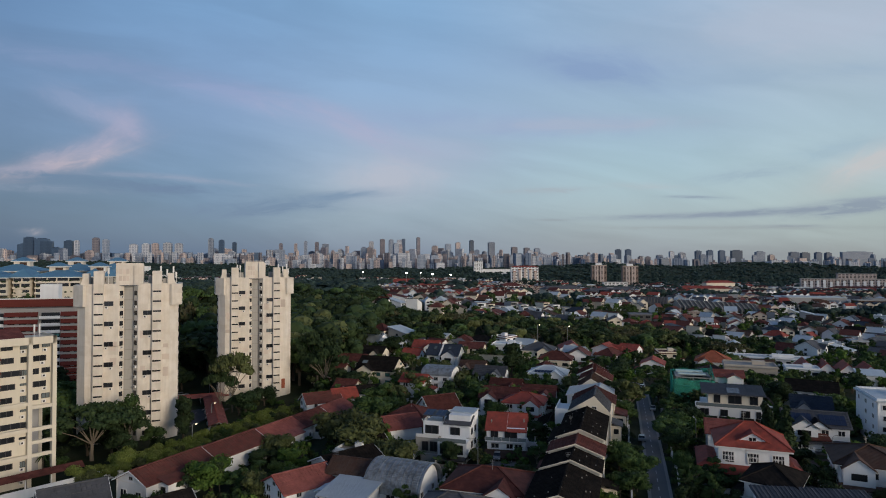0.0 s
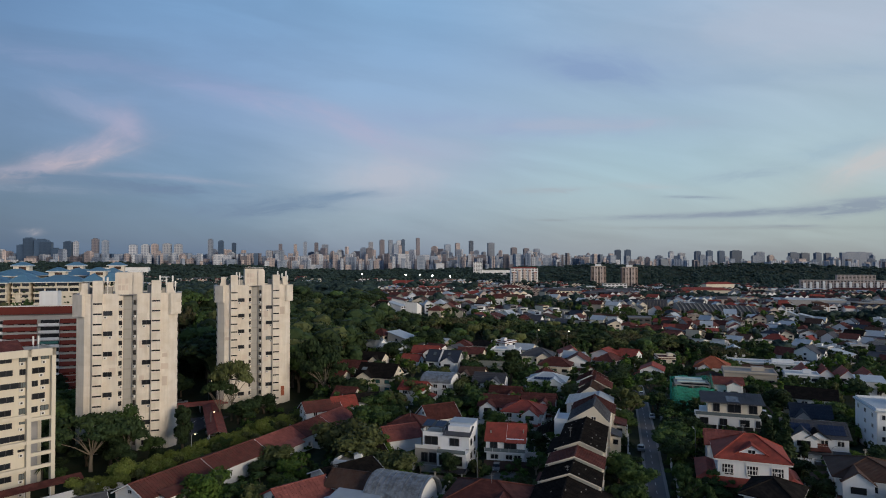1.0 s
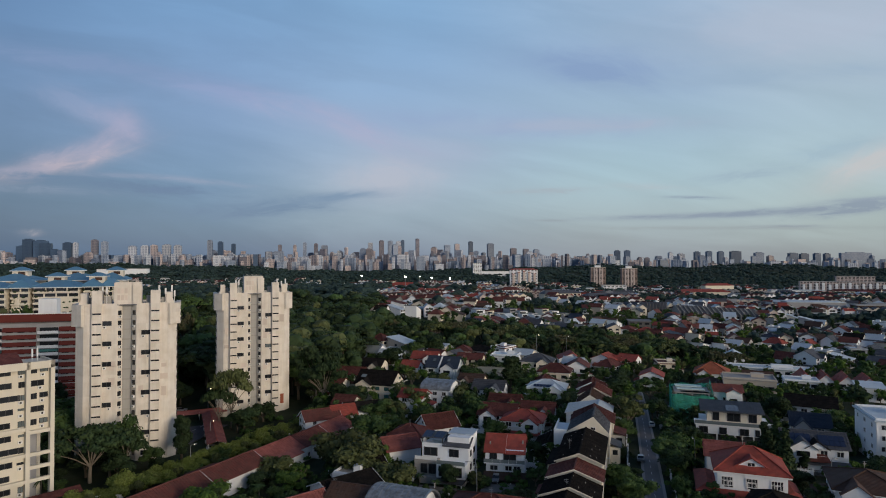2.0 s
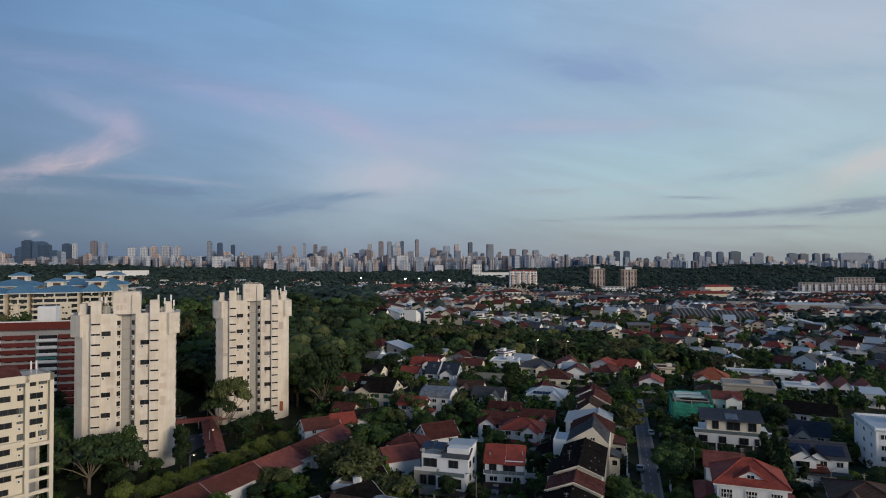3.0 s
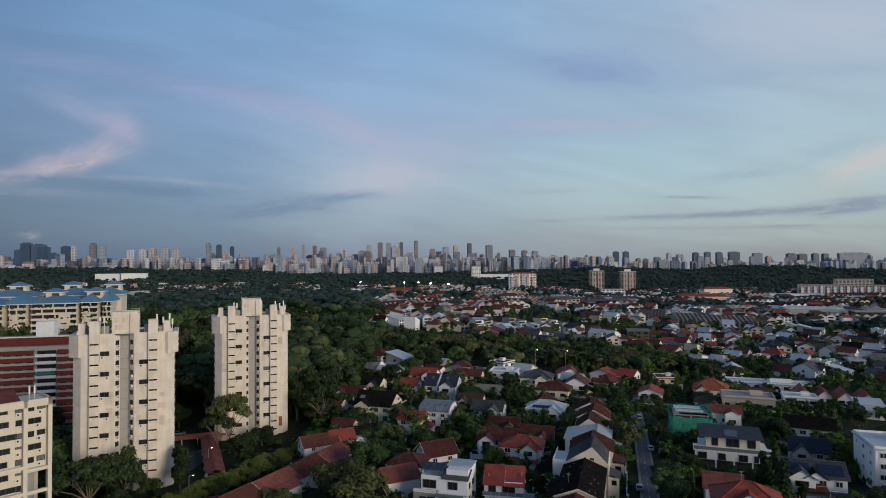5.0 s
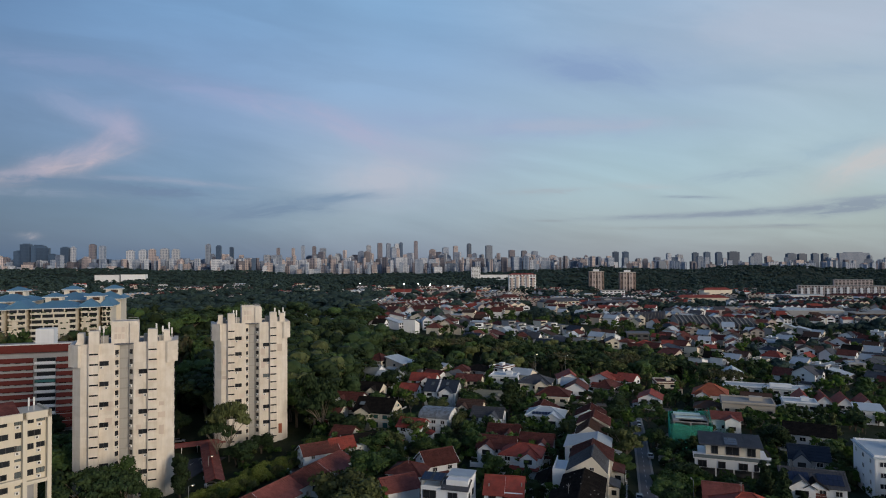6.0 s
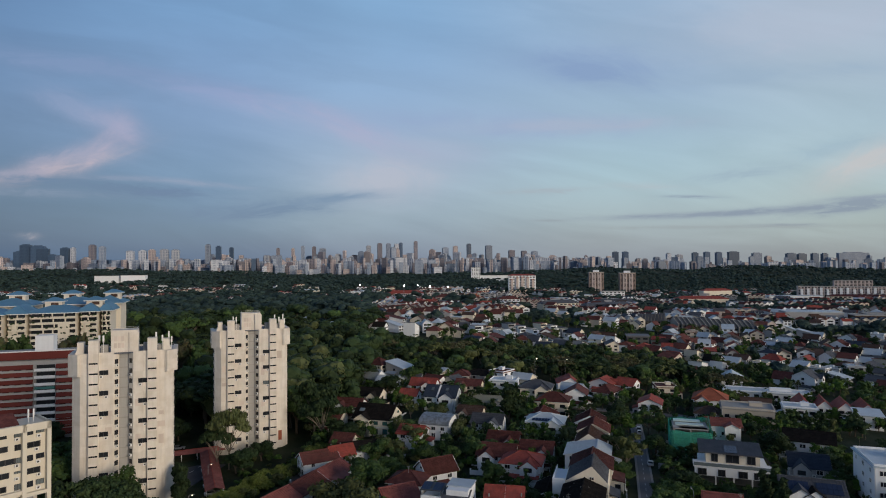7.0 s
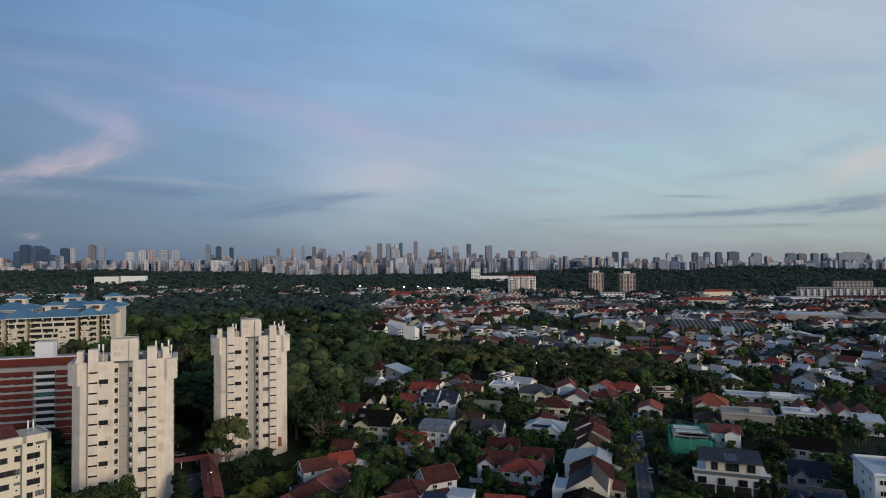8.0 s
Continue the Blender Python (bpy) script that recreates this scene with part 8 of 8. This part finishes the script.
far_hazed_woods(5, 420, (370, 1000), (0.0, 0.80), 8, 14, 24, 0.55, in_clump, "dark clumps of trees between the far houses", fine=True)
far_hazed_woods(1, 800, (560, 1000), (-0.80, 0.05), 10, 20, 8, 0.7, lambda x, y, r: x < -0.1 * y or r.random() < 0.2, "dense dark woodland canopy", fine=True, wide=1.2)
far_hazed_woods(2, 520, (600, 1250), (0.0, 0.80), 5, 10, 14, 0.7, lambda x, y, r: patchy(x, y, r), "tree belts between the far houses", wide=1.2)
far_hazed_woods(3, 2300, (1000, 2000), (-0.82, 0.82), 8, 17, 4, 1.0, lambda x, y, r: r.random() < 0.8 and (y > 1500 or patchy(x * 0.6, y, r)), "far dark woodland", wide=1.3)
far_hazed_woods(4, 4600, (1900, 2950), (-0.82, 0.82), 9, 17, 0, 1.0, all_over, "wooded hills before the city", clumps=5, wide=1.45)


def plain_block(bm, x, y, z0, z1, w, d, a):
    c, s = math.cos(a), math.sin(a)
    out = [(x + px * c - py * s, y + px * s + py * c) for px, py in ((-w / 2, -d / 2), (w / 2, -d / 2), (w / 2, d / 2), (-w / 2, d / 2))]
    prism(bm, out, z0, z1)


# facades far off: storeys and window bays as relief in the surface
def facade(name, color, dark, rows, cols, rough=0.7):
    m = bpy.data.materials.new(name)
    m.use_nodes = True
    nt = m.node_tree
    nodes, links = nt.nodes, nt.links
    b = nodes["Principled BSDF"]
    b.inputs["Roughness"].default_value = rough
    tc = nodes.new("ShaderNodeTexCoord")
    sp = nodes.new("ShaderNodeSeparateXYZ")
    links.new(tc.outputs["Object"], sp.inputs[0])

    def mm(op, a, q, r=None):
        n = nodes.new("ShaderNodeMath")
        n.operation = op
        for i, v in enumerate((a, q, r)):
            if v is None:
                continue
            if isinstance(v, (int, float)):
                n.inputs[i].default_value = v
            else:
                links.new(v, n.inputs[i])
        return n.outputs[0]

    fz = mm("FRACT", mm("DIVIDE", sp.outputs[2], rows), 0)
    fx = mm("FRACT", mm("DIVIDE", mm("ADD", sp.outputs[0], sp.outputs[1]), cols), 0)
    hit = mm("MULTIPLY", mm("GREATER_THAN", fz, 0.25), mm("GREATER_THAN", fx, 0.45))
    rnd = nodes.new("ShaderNodeObjectInfo").outputs["Random"]
    val = mm("MULTIPLY_ADD", rnd, 0.5, 0.75)
    mix = nodes.new("ShaderNodeMix")
    mix.data_type = "RGBA"
    mix.inputs[6].default_value, mix.inputs[7].default_value = (*color, 1), (*dark, 1)
    links.new(hit, mix.inputs[0])
    sc = nodes.new("ShaderNodeVectorMath")
    sc.operation = "SCALE"
    links.new(mix.outputs[2], sc.inputs[0])
    links.new(val, sc.inputs["Scale"])
    links.new(sc.outputs[0], b.inputs["Base Color"])
    return m


# blue-grey distance haze is mixed into these base colours
FAR_HAZED = [facade("far_hazed_white", (0.46, 0.485, 0.53), (0.17, 0.20, 0.27), 9, 8), facade("far_hazed_grey", (0.27, 0.31, 0.38), (0.11, 0.15, 0.22), 8, 7),
       facade("far_hazed_blue", (0.055, 0.095, 0.16), (0.035, 0.065, 0.12), 8, 6, 0.4), facade("far_hazed_brown", (0.22, 0.20, 0.22), (0.09, 0.10, 0.14), 9, 7),
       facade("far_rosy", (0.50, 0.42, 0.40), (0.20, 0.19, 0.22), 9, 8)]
CITY = 4600.0


def city_block(px, top, w, mat, dist=CITY, d=28.0, crown=0.0, a=0.2):
    """A far high-rise: px is its bearing as x over y, top its height in metres."""
    x = px * dist
    z = 2.0
    t = thing("high_rise", pose(x, dist, z, 0, 0, math.degrees(a)), ("pale", "grey", "haze-blue glass", "brown", "rosy beige")[mat] + " high-rise block in the city skyline with haze in its colour", "high-rise", "city skyline")
    bm = bmesh.new()
    box(bm, -w / 2, w / 2, -d / 2, d / 2, 0, top)
    part("body", bm, FAR_HAZED[mat], t)
    if crown:
        part("crown", one_box(-w * 0.3, w * 0.3, -d * 0.3, d * 0.3, top, top + crown), FAR_HAZED[mat], t)


def skyline():
    rnd = random.Random(77)
    for k in range(250):
        q = rnd.uniform(-0.76, 0.27) if k < 210 else rnd.uniform(0.24, 0.76)
        bulge = 60 * math.exp(-((q + 0.06) / 0.15) ** 2) + 32 * math.exp(-((q + 0.28) / 0.18) ** 2)
        left = q < -0.26
        h = 66 + 52 * rnd.random() ** 1.5 + (0 if left else bulge * rnd.random() ** 1.5)
        if q > 0.26:
            h = 62 + 30 * rnd.random()
        city_block(q, h, rnd.choice((20, 26, 34, 48)) * rnd.uniform(0.8, 1.2), rnd.choices((0, 1, 2, 3, 4), (3.5, 3.5, 1.6, 2.2, 3.5))[0], rnd.uniform(3350, 3800) if left else rnd.uniform(4300, 4900), rnd.uniform(16, 30), rnd.choice((0, 4, 7)), rnd.uniform(-0.5, 0.5))
    # landmarks of the skyline: bearing, top, width, surface
    for q, h, w, m in ((-0.668, 193, 54, 2), (-0.648, 185, 70, 2), (-0.640, 170, 60, 2), (-0.677, 152, 60, 2), (-0.605, 172, 42, 2), (-0.592, 172, 20, 0), (-0.625, 130, 40, 2), (-0.561, 188, 32, 3), (-0.545, 178, 30, 1), (-0.50, 150, 40, 0),
                       (-0.48, 152, 40, 0), (-0.465, 156, 34, 4), (-0.445, 158, 44, 0), (-0.427, 155, 40, 0), (-0.375, 185, 26, 1), (-0.358, 175, 28, 2)):
        city_block(q, h * 0.93, w, m, 3500, 30, 5)
    for q, h, w, m in ((-0.337, 188, 30, 2), (-0.262, 180, 26, 3), (-0.238, 178, 24, 4), (-0.222, 196, 26, 1), (-0.204, 190, 30, 3), (-0.19, 176, 50, 1),
                       (-0.116, 195, 34, 0), (-0.098, 212, 36, 3), (-0.084, 210, 34, 1), (-0.070, 206, 40, 0), (-0.064, 214, 24, 2), (-0.040, 225, 26, 3)):
        city_block(q, h, w, m, 4750, 30, 4)
    for q, h, w, m in ((0.008, 176, 44, 1), (0.024, 186, 34, 4), (0.046, 203, 30, 2), (0.078, 188, 50, 1), (0.115, 152, 44, 3), (0.135, 146, 40, 3), (0.152, 142, 42, 1)):
        city_block(q, h, w, m, 4750, 30, 4)
    for q, h, w, m in ((0.283, 132, 40, 2), (0.299, 132, 40, 2), (0.369, 118, 30, 0), (0.386, 108, 46, 0), (0.412, 122, 40, 2), (0.431, 126, 40, 2),
                       (0.450, 124, 42, 2), (0.474, 126, 78, 2), (0.512, 116, 66, 1), (0.567, 112, 66, 2), (0.585, 108, 60, 2), (0.606, 110, 44, 2), (0.622, 108, 40, 2), (0.668, 114, 230, 1)):
        city_block(q, h, w, m, 4700, 34, 5, 0.0)


skyline()


def low_city():
    """The closed mass of lower blocks at the foot of the skyline."""
    rnd = random.Random(31)
    bms = [bmesh.new() for k in FAR_HAZED]
    for k in range(1500):
        q = rnd.uniform(-0.78, 0.78) if k % 4 == 0 else rnd.uniform(-0.78, 0.28)
        y = rnd.uniform(3250, 3900) if q < -0.26 else rnd.uniform(3500, 4850)
        h = 26 + 72 * rnd.random() ** 1.3 if q < 0.28 else rnd.uniform(35, 66)
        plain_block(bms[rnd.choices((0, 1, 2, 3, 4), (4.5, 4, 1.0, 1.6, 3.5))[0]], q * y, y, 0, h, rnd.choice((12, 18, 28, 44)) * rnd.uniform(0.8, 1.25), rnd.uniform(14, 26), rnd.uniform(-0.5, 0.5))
    for bm, m in zip(bms, FAR_HAZED):
        tagged(new("city_blocks", mesh_of("city_blocks", bm, m)), "closed mass of far city blocks tinted pale for haze", "buildings", kind="stuff")


low_city()


# ---- lamps that are lit ----
BULB = mesh_of("bulb", one_box(-0.5, 0.5, -0.2, 0.2, -0.4, 0.4), M["flood"])
for x, y, z, s in ((-130, 1000, 32, 2.0), (-58, 980, 31, 2.4), (-36, 985, 31, 1.6), (-17, 990, 29, 2.8), (12, 985, 28, 2.4)):
    t = thing("floodlight_mast", pose(x, y, z), "tall sports-ground mast with a bright white floodlight", "floodlight", "floodlights")
    bm = bmesh.new()
    beam(bm, (0, 0.3, -z), (0, 0.3, 0.5), 0.5)
    part("mast", bm, M["steelgrey"], t)
    part("lamp_head", BULB, None, t, "bright white lamp", Matrix.Diagonal((s * 0.9, s, s * 0.9, 1)))


def street_lamp(x, y, h, lit, arm=1.4, turn=0, spot=0.24):
    t = thing("street_lamp", pose(x, y, float(land(x, y)), 0, 0, turn), "grey street lamp" + (" with its lamp lit" if lit else " on a slim post"), "street lamp", "street lamps")
    bm = bmesh.new()
    tube(bm, [(0, 0, -1), (0, 0, h * 0.6), (0, 0, h - 0.4), (arm * 0.4, 0, h), (arm, 0, h + 0.1)], 0.10, 0.05, 8)
    part("post", bm, M["steelgrey"], t)
    part("lamp_head", one_box(arm - 0.1, arm + 0.55, -0.12, 0.12, h, h + 0.16), M["steelgrey"], t)
    part("lamp", one_box(arm - spot / 2, arm + spot / 2, -spot / 2, spot / 2, h - spot * 0.7, h + 0.02), M["lit"] if lit else M["trim"], t)


street_lamp(7.5, 139, 7.5, False, 2.0, 180)
street_lamp(61.5, 152, 8.0, False, 1.2, 90)
street_lamp(88, 141, 7.0, False, 0.8, 0)
street_lamp(-107, 232, 7.0, True, 1.0, 0)
street_lamp(-86, 228, 7.0, True, 1.0, 0)
street_lamp(-71, 190, 6.5, True, 1.0, 0)
street_lamp(-66, 163, 6.5, True, 1.0, 0)
street_lamp(-21, 158, 6.0, True, 1.0, 0)
street_lamp(-36, 222, 6.5, True, 1.0, 0, 0.4)
street_lamp(50, 330, 15.0, True, 1.0, 0, 0.4)
street_lamp(66, 330, 15.0, True, 1.0, 0, 0.4)


# ---- cars ----
def car_meshes():
    bm = bmesh.new()
    extrude(bm, [(-2.15, 0.35), (2.1, 0.35), (2.15, 0.75), (1.9, 0.88), (1.0, 0.95), (-1.7, 1.0), (-2.15, 0.9)], -0.86, 0.86)
    bmesh.ops.bevel(bm, geom=bm.edges[:], offset=0.06, segments=2, affect="EDGES")
    body = mesh_of("car_body", bm, M["carpaint"])
    bm = bmesh.new()
    extrude(bm, [(-1.6, 0.98), (1.0, 0.93), (0.35, 1.42), (-1.2, 1.45)], -0.74, 0.74)
    bmesh.ops.bevel(bm, geom=bm.edges[:], offset=0.05, segments=2, affect="EDGES")
    cabin = mesh_of("car_cabin", bm, M["glass"])
    bm = bmesh.new()
    box(bm, -1.15, 0.3, -0.66, 0.66, 1.43, 1.48)
    roof = mesh_of("car_roof", bm, M["carpaint"])
    bm = bmesh.new()
    bmesh.ops.create_cone(bm, cap_ends=True, segments=14, radius1=0.32, radius2=0.32, depth=0.22, matrix=Matrix.Rotation(radians(90), 4, "X"))
    wheel = mesh_of("car_wheel", bm, M["rubber"])
    lampm = mesh_of("car_lamp", one_box(-0.04, 0.04, -0.18, 0.18, -0.08, 0.08), M["trim"])
    litm = mesh_of("car_lamp_lit", one_box(-0.05, 0.05, -0.2, 0.2, -0.12, 0.12), M["lit"])
    return body, cabin, roof, wheel, lampm, litm


CAR = car_meshes()


def car(x, y, turn, lit=False, lift=0.34):
    t = thing("car", pose(x, y, float(land(x, y)) + lift, 0, 0, turn), "parked grey saloon car" + (" with headlights on" if lit else " beside the kerb"), "car", "parked cars")
    part("body", CAR[0], None, t)
    part("cabin", CAR[1], None, t, "dark car windows")
    part("roof", CAR[2], None, t)
    for sx in (-1.35, 1.35):
        for sy2 in (-0.78, 0.78):
            part("wheel", CAR[3], None, t, "", pose(sx, sy2, 0.32))
    for sy2 in (-0.6, 0.6):
        part("headlight", CAR[5 if lit else 4], None, t, "", pose(2.15, sy2, 0.66))


for u, v in ((112, -2.4), (118, -2.6), (70, 0.3), (30, -3.6)):
    x, y = street(u, v)
    car(x, y, 73)
car(12.5, 147.2, -100)
car(-93.5, 222, 20, lift=0.2)
car(-112, 174, -40, True, lift=0.1)
for k in range(4):
    car(-66.5 - k * 3.0, 181 + k * 7.0, 24, lift=0.2)


# ---- small things on roofs ----
def aerial(x, y, z, h=2.2):
    t = thing("roof_aerial", pose(x, y, z), "thin metal television aerial on a house roof", "aerial", "roof aerials")
    bm = bmesh.new()
    beam(bm, (0, 0, 0), (0, 0, h), 0.06)
    part("mast", bm, M["metal"], t)
    for k in range(3):
        bm = bmesh.new()
        beam(bm, (-0.5 + 0.1 * k, 0, h - 0.15 - 0.3 * k), (0.5 - 0.1 * k, 0, h - 0.15 - 0.3 * k), 0.04)
        part("rod", bm, M["metal"], t)


for x, y, z in ((-22.5, 129.5, 8.0), (9.0, 117.0, 10.5), (28.5, 140.0, 13.0), (86, 127, 12.0), (90, 113, 10.5), (-9, 171, 9.5), (64, 133, 15.5), (24, 121, 10.6)):
    aerial(x, y, z)
